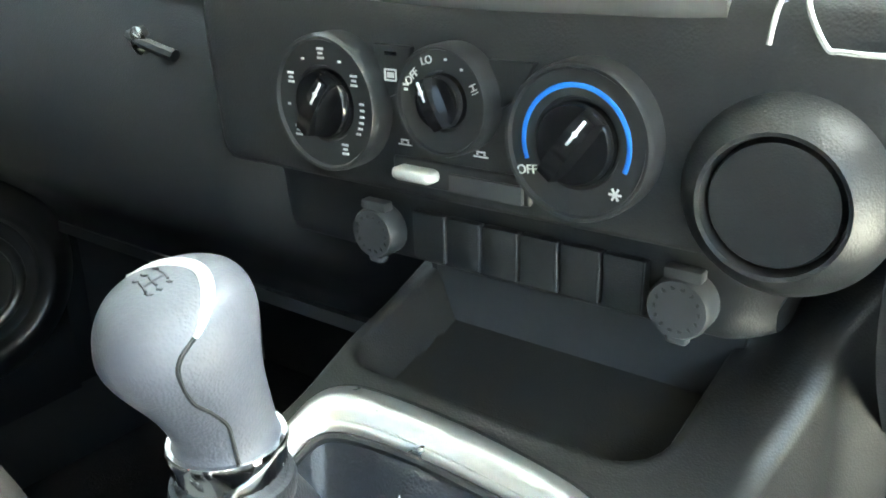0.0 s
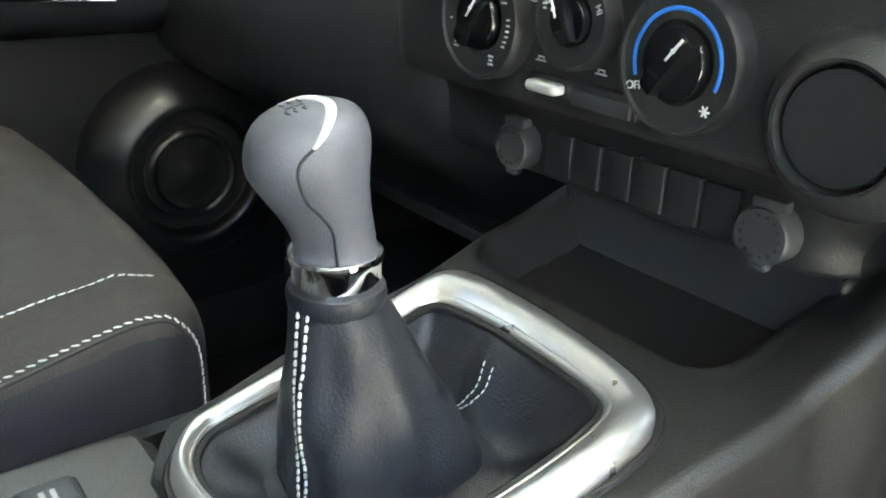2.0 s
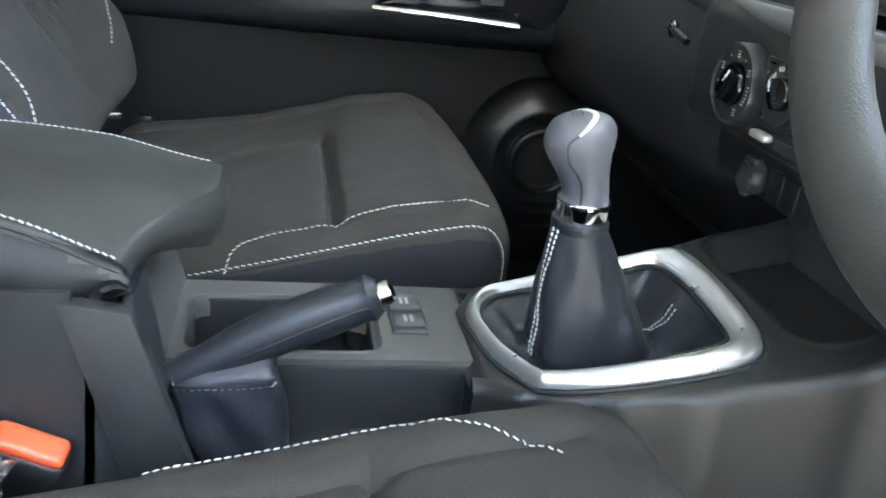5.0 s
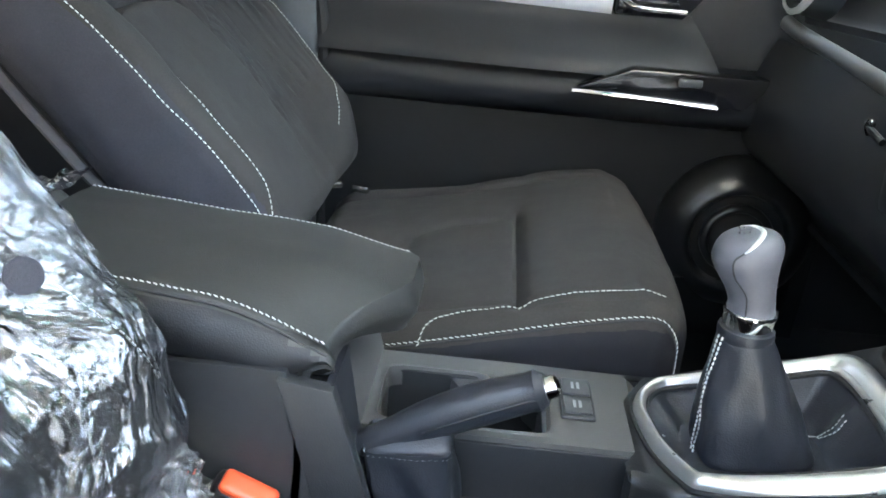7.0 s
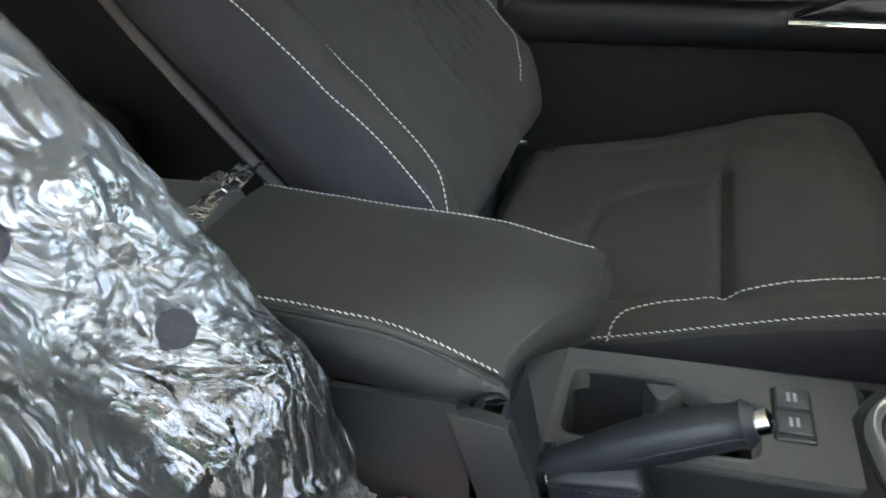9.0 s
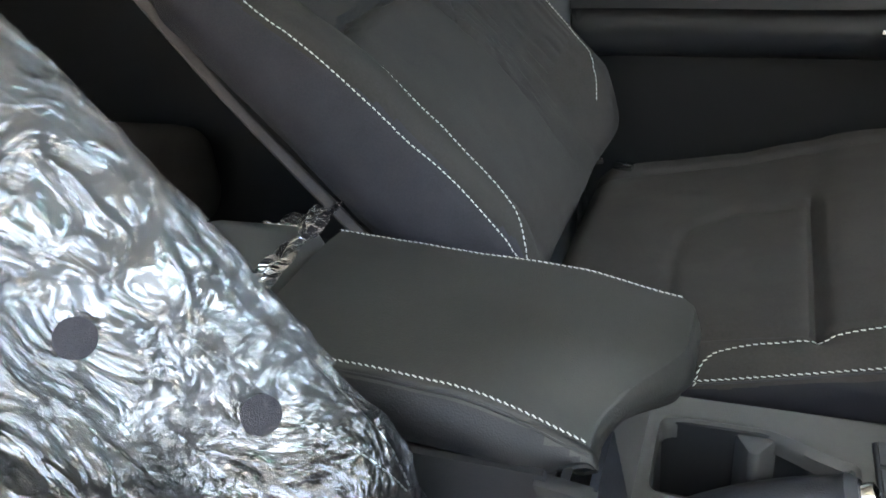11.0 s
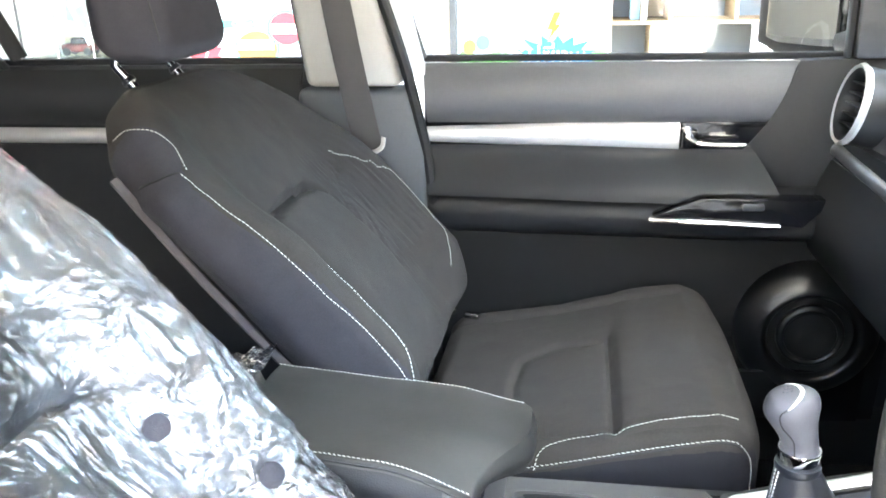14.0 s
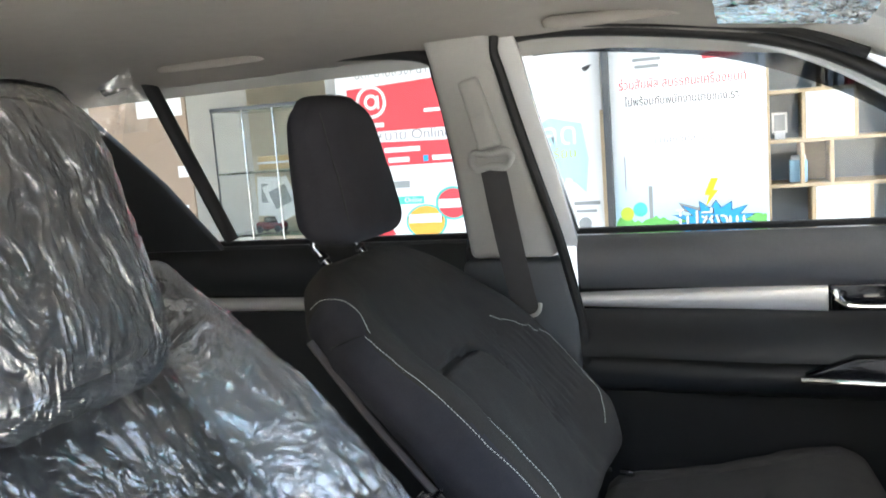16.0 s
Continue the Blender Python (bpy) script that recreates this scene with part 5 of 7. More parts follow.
# driver's belt buckle with its red press button
bk = thing("belt_buckle", "black belt buckle with orange red press button", "belt buckle", (-0.345, -0.125, 0.22))
mt = Matrix.Rotation(radians(24), 4, 'Y') @ Matrix.Rotation(radians(22), 4, 'X')
bc = Vector((-0.350, -0.112, 0.338))
part("housing", soft_box((0, 0, 0), (0.052, 0.026, 0.085), 0.008, 8, lambda p, u: bc + (mt @ (p + Vector((0, 0, -0.042))))), PLASTIC_SMOOTH, bk)
part("press_button", soft_box((0, 0, 0), (0.043, 0.019, 0.010), 0.0045, 8, lambda p, u: bc + (mt @ (p + Vector((0, 0, 0.0015))))), RED, bk, "orange red press button")
bk = thing("belt_buckle", "belt buckle with red press button beside the passenger cushion", "belt buckle", (-0.335, 0.120, 0.25))
part("housing", box((-0.338, 0.122, 0.315), (0.030, 0.030, 0.08), 0.008, 3, Matrix.Rotation(radians(25), 4, 'Y')), PLASTIC_SMOOTH, bk)
part("press_button", box((-0.322, 0.122, 0.355), (0.020, 0.024, 0.010), 0.004, 3, Matrix.Rotation(radians(25), 4, 'Y')), RED, bk, "orange red press button")


# clear film drawn over the driver seat's back and headrest
def crumple(p, k):
    """Sharp-backed folds: long ones up the seat, short ones between."""
    w = Vector(p)
    d = noise.noise_vector(w * 5.0) * 0.5
    a = 1 - abs(noise.noise(Vector((w.x * 5, w.y * 16, w.z * 5)) + d))
    b = 1 - abs(noise.noise(Vector((w.x * 13, w.y * 17, w.z * 13)) + d * 1.5))
    c = 1 - abs(noise.noise(Vector((w.x * 34, w.y * 40, w.z * 34)) + d * 3))
    low = smooth01((0.58 - w.z) / 0.08)
    e = 1 - abs(noise.noise(Vector((w.x * 20, w.y * 3.0, w.z * 26)) + d * 1.2))
    return k * (0.4 * a ** 8 * (1 - 0.6 * low) + 0.35 * b ** 6 + 0.20 * c ** 4 + 1.0 * low * e ** 6)


def film_fn(base, lift, k):
    def fn(p, u):
        q = base(p, u)
        q2 = base(p + u.normalized() * 0.002, u)
        d = (q2 - q)
        d = d.normalized() if d.length > 1e-9 else Vector((1, 0, 0))
        return q + d * (lift + crumple(q, k))
    return fn


def airy(base):
    """The film bag stands off the seat's shoulder, filled with air."""
    def fn(p, u):
        q = base(p, u)
        k = smooth01((q.z - 0.585) / 0.13) * smooth01((q.y + 0.40) / 0.10)
        return q + Vector((0.004, 0.006, 0.027)) * k
    return fn


cover = thing("plastic_seat_cover", "clear crinkled plastic film pulled over the driver seat back", "plastic cover", (-0.5, -0.375, 0.3))
part("back_cover", soft_box((-0.002, 0, 0.292), (0.082, 0.510, 0.590), 0.033, 130, film_fn(airy(back_fn(-0.375, -1, 1.45)), 0.0015, 0.0060)), FILM, cover)


def film_fold(lift, k, low, seed):
    """Slack film folded over itself on the bolster towards the console, with a ragged outline."""
    bm = soft_box((-0.002, 0, 0.292), (0.082, 0.510, 0.590), 0.033, 130, film_fn(airy(back_fn(-0.375, -1, 1.45)), lift, k))
    gone = []
    for f in bm.faces:
        c = f.calc_center_median()
        w = 0.045 * fbm((c.x * 7 + seed, c.y * 7, c.z * 7)) + 0.015 * fbm((c.x * 30, c.y * 30 + seed, c.z * 30))
        if not (-0.250 + w < c.y < -0.120 and low + 0.5 * w < c.z < 0.760 + w and c.x > -0.70):
            gone.append(f)
    bmesh.ops.delete(bm, geom=gone, context='FACES')
    return bm


for lift, k, low, seed in ((0.0025, 0.0055, 0.515, 0.0), (0.0040, 0.0060, 0.535, 4.0), (0.0058, 0.0062, 0.545, 9.0)):
    part("film_fold", film_fold(lift, k, low, seed), FILM_FOLD, cover, "slack film folded in layers")
part("head_cover", soft_box((hc[0], hc[1], hc[2] - 0.004), (0.110, 0.248, 0.262), 0.046, 64, film_fn(headrest_fn(-0.370, -1, hc), 0.002, 0.006)), FILM, cover)
def skirt(u, v):
    """A bunch of film gathered between cushion and console."""
    ang = 2 * math.pi * u
    p = Vector((-0.415 + (0.006 + 0.046 * v) * math.cos(ang), -0.165 + (0.004 + 0.034 * v) * math.sin(ang), 0.415 - 0.085 * v ** 2))
    out = Vector((math.cos(ang), math.sin(ang), 0.7))
    w = p * 1.6
    f = (1 - abs(noise.noise(w * 24))) ** 4 + 0.5 * (1 - abs(noise.noise(w * 55 + Vector((4, 2, 1))))) ** 3
    return p + out * 0.016 * f * (0.3 + 0.7 * v)


for hx, hy, hz in ((-0.469, -0.173, 0.518), (-0.538, -0.209, 0.581)):
    q = DTB.find_nearest(Vector((hx, hy, hz)))
    m = Matrix.Translation(q[0] + q[1] * 0.0120) @ q[1].to_track_quat('Z', 'Y').to_matrix().to_4x4()
    part("vent_hole", lathe([(0, -0.001), (0.0105, -0.001), (0.0110, 0.0), (0, 0.0004)], m, 24), FABRIC_SIDE, cover, "round hole in the film with dark fabric behind")
def ear(u, v):
    a = Vector((-0.722, -0.275, 1.012)).lerp(Vector((-0.676, -0.258, 1.042)), u)
    b = Vector((-0.712, -0.268, 0.985)).lerp(Vector((-0.655, -0.262, 0.985)), u)
    p = a.lerp(b, v)
    return p + Vector((0.3, 1, 0)) * (0.012 * noise.noise(p * 40))


part("film_corner", sheet(24, 24, ear), FILM, cover, "loose film corner above the headrest")
part("loose_hem", sheet(70, 50, skirt), FILM_FOLD, cover, "bunched loose hem of the film")

# rear bench, dark behind the front seats
bench = thing("rear_bench", "dark fabric rear bench seat behind the front seats", "car seat", (-1.3, 0, 0.04))
part("cushion", soft_box((-1.30, 0, 0.28), (0.48, 1.30, 0.18), 0.06, 20), FABRIC, bench)
part("backrest", soft_box((-1.62, 0, 0.60), (0.16, 1.30, 0.62), 0.06, 20), FABRIC_SIDE, bench)
part("base", box((-1.32, 0, 0.11), (0.42, 1.25, 0.16), 0.02), PLASTIC, bench)
tail = thing("console_tail", "grey plastic rear end of the console under loose clear film", "console", (-0.66, 0.02, 0.02))
part("body", soft_box((-0.64, 0.04, 0.26), (0.14, 0.17, 0.44), 0.03, 12), CONSOLE, tail)
part("film", sheet(40, 30, lambda u, v: Vector((-0.56 - 0.16 * u, 0.14 - 0.2 * v, 0.485 - 0.05 * u)) + Vector((0, 0, 1)) * crumple(Vector((u, v, 0.3)) * 0.3, 0.009)), FILM, tail)

# ---- dashboard ----
def dashboard():
    d = thing("dashboard", "black moulded dashboard with silver trim strip", "dashboard", (0.35, 0, 0.3), kind="structure")
    # upper pad
    def upper(u, v):
        y = 0.69 - 1.38 * u
        x = 0.235 + 0.42 * v
        z = 0.64 + 0.115 * smooth01(v * 2.2) - 0.02 * v + 0.012 * math.cos(y * 3)
        return (x - 0.02 * smooth01(v * 6), y, z)
    part("upper_pad", sheet(50, 24, upper, 0.01), PLASTIC_SOFT, d)
    # passenger face with the glove box
    def face(u, v):
        z = 0.60 - 0.27 * v
        y = 0.69 - (0.487 + 0.048 * smooth01((0.60 - z) / 0.12)) * u
        x = 0.205 + 0.012 * u - 0.030 * math.sin(min(1, v * 1.3) * math.pi) + 0.10 * smooth01((v - 0.55) * 2.2) + 0.07 * max(0.0, (u - 0.88) / 0.12) ** 2 * smooth01((v - 0.2) * 4)
        return (x, y, z)
    part("glove_box_lid", sheet(30, 30, face, 0.01), PLASTIC_SOFT, d, "black glove box lid")
    part("knee_panel", sheet(20, 10, lambda u, v: (0.30 + 0.16 * v, 0.69 - 0.50 * u, 0.335 - 0.07 * v), 0.01), PLASTIC, d)
    # silver strip from door to stack
    strip = spline([(0.196, 0.645, 0.628), (0.205, 0.60, 0.618), (0.216, 0.45, 0.605), (0.208, 0.30, 0.600), (0.190, 0.16, 0.600), (0.178, 0.05, 0.602), (0.176, -0.06, 0.603), (0.178, -0.10, 0.602)], 8)
    part("silver_trim", tube(strip, 0.0085, 12, flat=1.25, up=(0, 0, 1)), DASH_SILVER, d, "grey satin trim strip")
    part("silver_edge", tube(spline([(0.182, -0.121, 0.612), (0.168, -0.119, 0.600), (0.166, -0.1175, 0.587)], 6), 0.0010, 8), SILVER, d, "thin silver edge line")
    part("silver_edge", tube(spline([(0.182, -0.127, 0.612), (0.168, -0.1285, 0.601), (0.166, -0.136, 0.5875), (0.166, -0.141, 0.586), (0.166, -0.155, 0.5855), (0.172, -0.175, 0.585)], 6), 0.0010, 8), SILVER, d, "thin silver edge line")
    # glove box catch
    gc = part("glove_box_catch", tube(spline([(0.188, 0.292, 0.566), (0.183, 0.272, 0.563), (0.186, 0.245, 0.556)], 6), 0.004, 8), PLASTIC_SMOOTH, d)
    part("lock", lathe([(0.009, 0), (0.009, 0.004), (0.005, 0.006), (0, 0.006)], Matrix.Translation((0.186, 0.276, 0.564)) @ Matrix.Rotation(radians(-90), 4, 'Y'), 20), CHROME, gc)
    # side vent at the passenger end
    m = Matrix.Translation((0.215, 0.615, 0.700)) @ Matrix.Rotation(radians(-78), 4, 'Y') @ Matrix.Rotation(radians(0), 4, 'Z')
    vt = part("side_vent", lathe([(0.060, -0.03), (0.060, 0.012), (0.055, 0.018), (0.049, 0.012), (0.046, -0.01), (0.0, -0.012)], m, 40), PLASTIC_SMOOTH, d, "round air vent")
    part("vent_ring", lathe([(0.061, 0.008), (0.064, 0.014), (0.060, 0.020), (0.056, 0.017)], m, 40, False), SILVER, vt, "satin silver vent ring")
    for k in range(5):
        part("slat", box(m @ Vector((0.016 * (k - 2), 0, 0.0)), (0.022, 0.080, 0.002), 0.0005, 1, Matrix.Rotation(radians(10), 4, 'Y')), PLASTIC_SMOOTH, vt)
    # driver's side
    def drv(u, v):
        y = -0.16 - 0.53 * u
        z = 0.62 - 0.30 * v
        x = 0.205 + 0.02 * math.sin(u * 3) + 0.12 * smooth01((v - 0.4) * 1.7)
        return (x, y, z)
    part("driver_panel", sheet(24, 20, drv, 0.01), PLASTIC_SOFT, d)
    part("binnacle", soft_box((0.30, -0.37, 0.70), (0.22, 0.36, 0.16), 0.06, 12), PLASTIC_SOFT, d)
    return d


dashboard()

FX = 0.168


def panel_m(x, y, z):
    """Seen from the cabin: the part's z axis to the rear, its x axis to the right, its y axis up."""
    return Matrix.Translation((x, y, z)) @ Matrix(((0, 0, -1, 0), (-1, 0, 0, 0), (0, 1, 0, 0), (0, 0, 0, 1)))


def stack():
    s = thing("climate_panel", "black centre stack panel with rotary climate dials and blank switches", "control panel", (0.2, 0, 0.45), kind="")
    # one moulded skin: dial face, step back, switch row, foot
    prof = spline([(0.200, 0, 0.612), (0.178, 0, 0.602), (FX + 0.003, 0, 0.590), (FX, 0, 0.560), (FX, 0, 0.530), (FX + 0.001, 0, 0.510), (FX + 0.008, 0, 0.502), (FX + 0.030, 0, 0.496), (0.2085, 0, 0.488), (0.2105, 0, 0.470), (0.213, 0, 0.452), (0.222, 0, 0.444), (0.262, 0, 0.440)], 5)
    def left_y(z):
        for (z0, y0), (z1, y1) in zip(((0.62, 0.205), (0.588, 0.203), (0.562, 0.200), (0.527, 0.197), (0.505, 0.195), (0.43, 0.190)), ((0.588, 0.203), (0.562, 0.200), (0.527, 0.197), (0.505, 0.195), (0.43, 0.190), (0.40, 0.188))):
            if z1 <= z <= z0:
                return y1 + (y0 - y1) * (z - z1) / (z0 - z1)
        return 0.12
    def right_y(z):
        return -0.185 + 0.070 * smooth01((0.545 - z) / 0.09)
    def skin(u, v):
        p = prof[min(len(prof) - 1, int(round(v * (len(prof) - 1))))]
        a, b = left_y(p.z), right_y(p.z)
        y = a + (b - a) * u
        e = max(0.0, 1 - u / 0.04)
        f = max(0.0, (u - 0.93) / 0.07)
        x = p.x + 0.012 * e * e + 0.02 * f * f
        return (x, y, p.z)
    part("face_skin", sheet(60, len(prof) - 1, skin, 0.006), PLASTIC_SOFT, s, "moulded black face of the stack")
    part("left_cheek", sheet(6, 24, lambda u, v: (skin(0, v)[0] + 0.14 * u, skin(0, v)[1] + 0.004 * u, skin(0, v)[2] - 0.004 * u), 0.005), PLASTIC_SOFT, s)
    part("right_cheek", sheet(6, 24, lambda u, v: (skin(1, v)[0] + 0.12 * u, skin(1, v)[1] - 0.01 * u, skin(1, v)[2]), 0.005), PLASTIC_SOFT, s)
    # blank switches
    for k in range(6):
        y = 0.0665 - 0.0233 * k
        part("blank_switch", box((0.2085, y, 0.4665), (0.007, 0.0212, 0.0275), 0.0014, 2), PLASTIC, s)
        part("switch_edge", box((0.2078, y - 0.0111, 0.4665), (0.006, 0.0011, 0.027), 0.0004, 1), PLASTIC_GREY, s)
    # sockets with caps
    for y, lab in ((0.100, "MAX 120W"), (-0.081, "MAX 120W")):
        m = panel_m(0.204, y, 0.4645)
        so = part("socket_cap", lathe([(0.0150, -0.006), (0.0150, 0.006), (0.0138, 0.0080), (0.0, 0.0086)], m, 36), PLASTIC_GREY, s, "round grey power socket cap")
        part("cap_hinge", box(m @ Vector((0.001, 0.0165, 0.003)), (0.008, 0.018, 0.006), 0.0015), PLASTIC_GREY, so)
        part("cap_tab", box(m @ Vector((0, -0.0155, 0.003)), (0.007, 0.011, 0.006), 0.0025, 3), PLASTIC_GREY, so)
        for k in range(14):
            a = 2 * math.pi * k / 14
            part("embossed_mark", box(m @ Vector((0.0105 * math.cos(a), 0.0105 * math.sin(a), 0.0082)), (0.0008, 0.0015, 0.0022), 0.0002, 1, Matrix.Rotation(a, 4, 'X')), PLASTIC, so)

    def dial(y, z, r, name, turn, knob_r):
        m = panel_m(FX, y, z)
        b = part(name, lathe([(r, -0.004), (r, 0.009), (r * 0.985, 0.0125), (r * 0.97, 0.0138), (r * 0.93, 0.0136), (r * 0.905, 0.0118), (knob_r * 1.12, 0.0112), (knob_r * 1.06, 0.0085), (0, 0.0080)], m, 64), DIAL, s, "round dark grey climate dial")
        kn = part("turning_disc", lathe([(knob_r, 0.008), (knob_r, 0.0135), (knob_r * 0.93, 0.0155), (0, 0.0150)], m, 48), GLOSS, b, "gloss black turning disc")
        mt = m @ Matrix.Rotation(turn, 4, 'Z')
        gp = bmesh.new()
        bmesh.ops.create_cube(gp, size=1.0)
        bmesh.ops.subdivide_edges(gp, edges=gp.edges[:], cuts=6, use_grid_fill=True)
        for v in gp.verts:
            x, yv, zz = v.co.x * 2, v.co.y * 2, v.co.z + 0.5
            w = 0.36 * knob_r * (1 - 0.35 * zz) * (1 + 0.25 * abs(yv) ** 2)
            v.co = mt @ Vector((x * w * math.sqrt(max(0.05, 1 - 0.5 * yv * yv * x * x)), yv * knob_r * (0.97 - 0.04 * zz), 0.014 + zz * 0.0085 - 0.002 * abs(yv) ** 3))
        part("grip_bar", gp, GLOSS, kn, "raised gloss grip bar")
        part("pointer", box(mt @ Vector((0, knob_r * 0.50, 0.0222)), (0.0018, 0.0018, 0.0018), 0, 1), WHITE_INK, kn)
        pb = box((0, 0, 0), (0.0014, knob_r * 0.75, 0.001), 0.0003, 1)
        bmesh.ops.transform(pb, matrix=mt @ Matrix.Translation((0, knob_r * 0.52, 0.0222)), verts=pb.verts[:])
        part("pointer_line", pb, WHITE_INK, kn)
        return b, m

    d1, m1 = dial(0.089, 0.5475, 0.0340, "mode_dial", radians(-35), 0.0170)
    d2, m2 = dial(0.0172, 0.5555, 0.0250, "fan_dial", radians(25), 0.0122)
    d3, m3 = dial(-0.0495, 0.5455, 0.0330, "cooling_dial", radians(-38), 0.0172)

    def bars(m, r, a, par, n=2, w=0.0042):
        b = []
        for k in range(n):
            q = m @ Matrix.Translation((r * math.sin(a), r * math.cos(a), 0.0120)) @ Matrix.Translation((0, 0.0011 * (n - 1) - 0.0022 * k, 0))
            bm = box((0, 0, 0), (w * (1 - 0.35 * (k % 2)), 0.0011, 0.0004), 0)
            bmesh.ops.transform(bm, matrix=q, verts=bm.verts[:])
            b.append(bm)
        part("symbol", merge(*b), WHITE_INK, par)
    for deg, n in ((-128, 3), (-62, 3), (0, 3), (58, 3), (150, 3)):
        bars(m1, 0.0245, radians(deg), d1, n)
    for deg in (-95, -30, 30):
        bars(m1, 0.0245, radians(deg), d1, 1, 0.0018)
    for deg in (85, 92, 99, 106, 113, 120):
        bars(m1, 0.0250, radians(deg), d1, 1, 0.0026)
    def word(m, r, deg, text, size, par, tilt=0.0):
        a = radians(deg)
        lettering(text, size, m @ Matrix.Translation((r * math.sin(a), r * math.cos(a), 0.0120)) @ Matrix.Rotation(radians(tilt), 4, 'Z'), WHITE_INK, par)
    word(m2, 0.0185, -58, "OFF", 0.0050, d2, 45)
    word(m2, 0.0190, -22, "LO", 0.0050, d2, 15)
    word(m2, 0.0190, 68, "HI", 0.0050, d2, -65)
    bars(m2, 0.0200, radians(-75), d2, 2, 0.003)
    for deg in (10, 38):
        bars(m2, 0.0190, radians(deg), d2, 1, 0.0014)
    word(m3, 0.0262, -122, "OFF", 0.0056, d3, 8)
    arc = [m3 @ Vector((0.0236 * math.sin(a), 0.0236 * math.cos(a), 0.0124)) for a in (radians(-112 + 5.6 * k) for k in range(41))]
    part("blue_arc", tube(arc, 0.0011, 8, flat=0.3, up=(-1, 0, 0)), BLUE_INK, d3, "bright blue printed arc")
    for k in range(3):
        bm = box((0, 0, 0), (0.0055, 0.0009, 0.0004), 0)
        bmesh.ops.transform(bm, matrix=m3 @ Matrix.Translation((0.0258 * math.sin(radians(135)), 0.0258 * math.cos(radians(135)), 0.0120)) @ Matrix.Rotation(radians(60 * k), 4, 'Z'), verts=bm.verts[:])
        part("snow_mark", bm, WHITE_INK, d3)
    # blank cap in its cone
    m = panel_m(FX, -0.1275, 0.5330)
    cb = part("blank_cap_cone", lathe([(0.0400, -0.03), (0.0396, -0.004), (0.0380, 0.0000), (0.0340, 0.0072), (0.0300, 0.0122), (0.0272, 0.0146), (0.0256, 0.0142), (0.0248, 0.0100), (0.0246, 0.0020), (0.0, 0.0010)], m, 64), PLASTIC, s, "wide conical surround")
    part("blank_cap", lathe([(0.0238, -0.004), (0.0238, 0.0098), (0.0228, 0.0114), (0.0, 0.0118)], m, 56), PLASTIC, cb, "round blank cap")
    # keys between the dials
    db = part("demister_key", slab([(0.064, 0.577), (0.041, 0.5765), (0.046, 0.557), (0.0555, 0.552), (0.0625, 0.562)], 'x', FX - 0.002, FX + 0.004, 0.001), PLASTIC, s)
    part("symbol", merge(box((FX - 0.0024, 0.0535, 0.5655), (0.0005, 0.0070, 0.0008), 0), box((FX - 0.0024, 0.0535, 0.5605), (0.0005, 0.0070, 0.0008), 0), box((FX - 0.0024, 0.0568, 0.563), (0.0005, 0.0008, 0.0055), 0),
         box((FX - 0.0024, 0.0502, 0.563), (0.0005, 0.0008, 0.0055), 0), box((FX - 0.0024, 0.0535, 0.5630), (0.0005, 0.0040, 0.0026), 0)), WHITE_INK, db)
    part("indicator", box((FX - 0.0022, 0.0530, 0.573), (0.0008, 0.007, 0.0018), 0.0003), GLOSS, db)
    part("blank_key", slab([(-0.001, 0.574), (-0.0245, 0.574), (-0.014, 0.557), (-0.0075, 0.553), (-0.006, 0.562)], 'x', FX - 0.002, FX + 0.004, 0.001), PLASTIC, s)
    # air slide
    sl = part("air_slide_slot", box((FX - 0.0005, 0.016, 0.5175), (0.004, 0.078, 0.0135), 0.004, 3), PLASTIC_SMOOTH, s, "dark slot of the air slide")
    part("slide_knob", soft_box((FX - 0.006, 0.038, 0.5180), (0.010, 0.024, 0.0068), 0.003, 5), SILVER, sl, "small satin silver slide knob")
    part("slide_plate", box((FX - 0.003, 0.000, 0.5160), (0.003, 0.040, 0.0090), 0.001), PLASTIC_GREY, sl)
    for y in (0.048, 0.004):
        q = panel_m(FX - 0.0006, y, 0.531)
        part("symbol", merge(*[box(q @ Vector((dx, dy, 0)), (0.0004, w, 0.0007), 0) for dx, dy, w in ((0, -0.001, 0.008), (0, 0.0012, 0.005), (-0.0018, 0.0001, 0.001), (0.002, 0.0001, 0.001))]), WHITE_INK, s)
    return s


stack()

# infotainment screen above the stack
scr = thing("display_screen", "gloss black dashboard display in a dark frame", "screen", (0.2, 0, 0.6))
tilt = Matrix.Rotation(radians(22), 4, 'Y')
part("frame", box((0.198, 0.045, 0.700), (0.016, 0.330, 0.160), 0.006, 3, tilt), PLASTIC_SMOOTH, scr)
part("glass", box((0.189, 0.045, 0.702), (0.004, 0.300, 0.135), 0.001, 1, tilt), MIRROR_BLACK, scr, "mirror-like black screen glass")
part("glass_edge", box((0.1655, 0.045, 0.634), (0.004, 0.304, 0.003), 0.001, 1), STEEL, scr, "thin bright lower edge")
part("chrome_edge", tube([(0.182, -0.113, 0.615), (0.176, -0.121, 0.590), (0.176, -0.138, 0.587), (0.180, -0.165, 0.588)], 0.003, 8), CHROME, scr, "chrome edge strip")


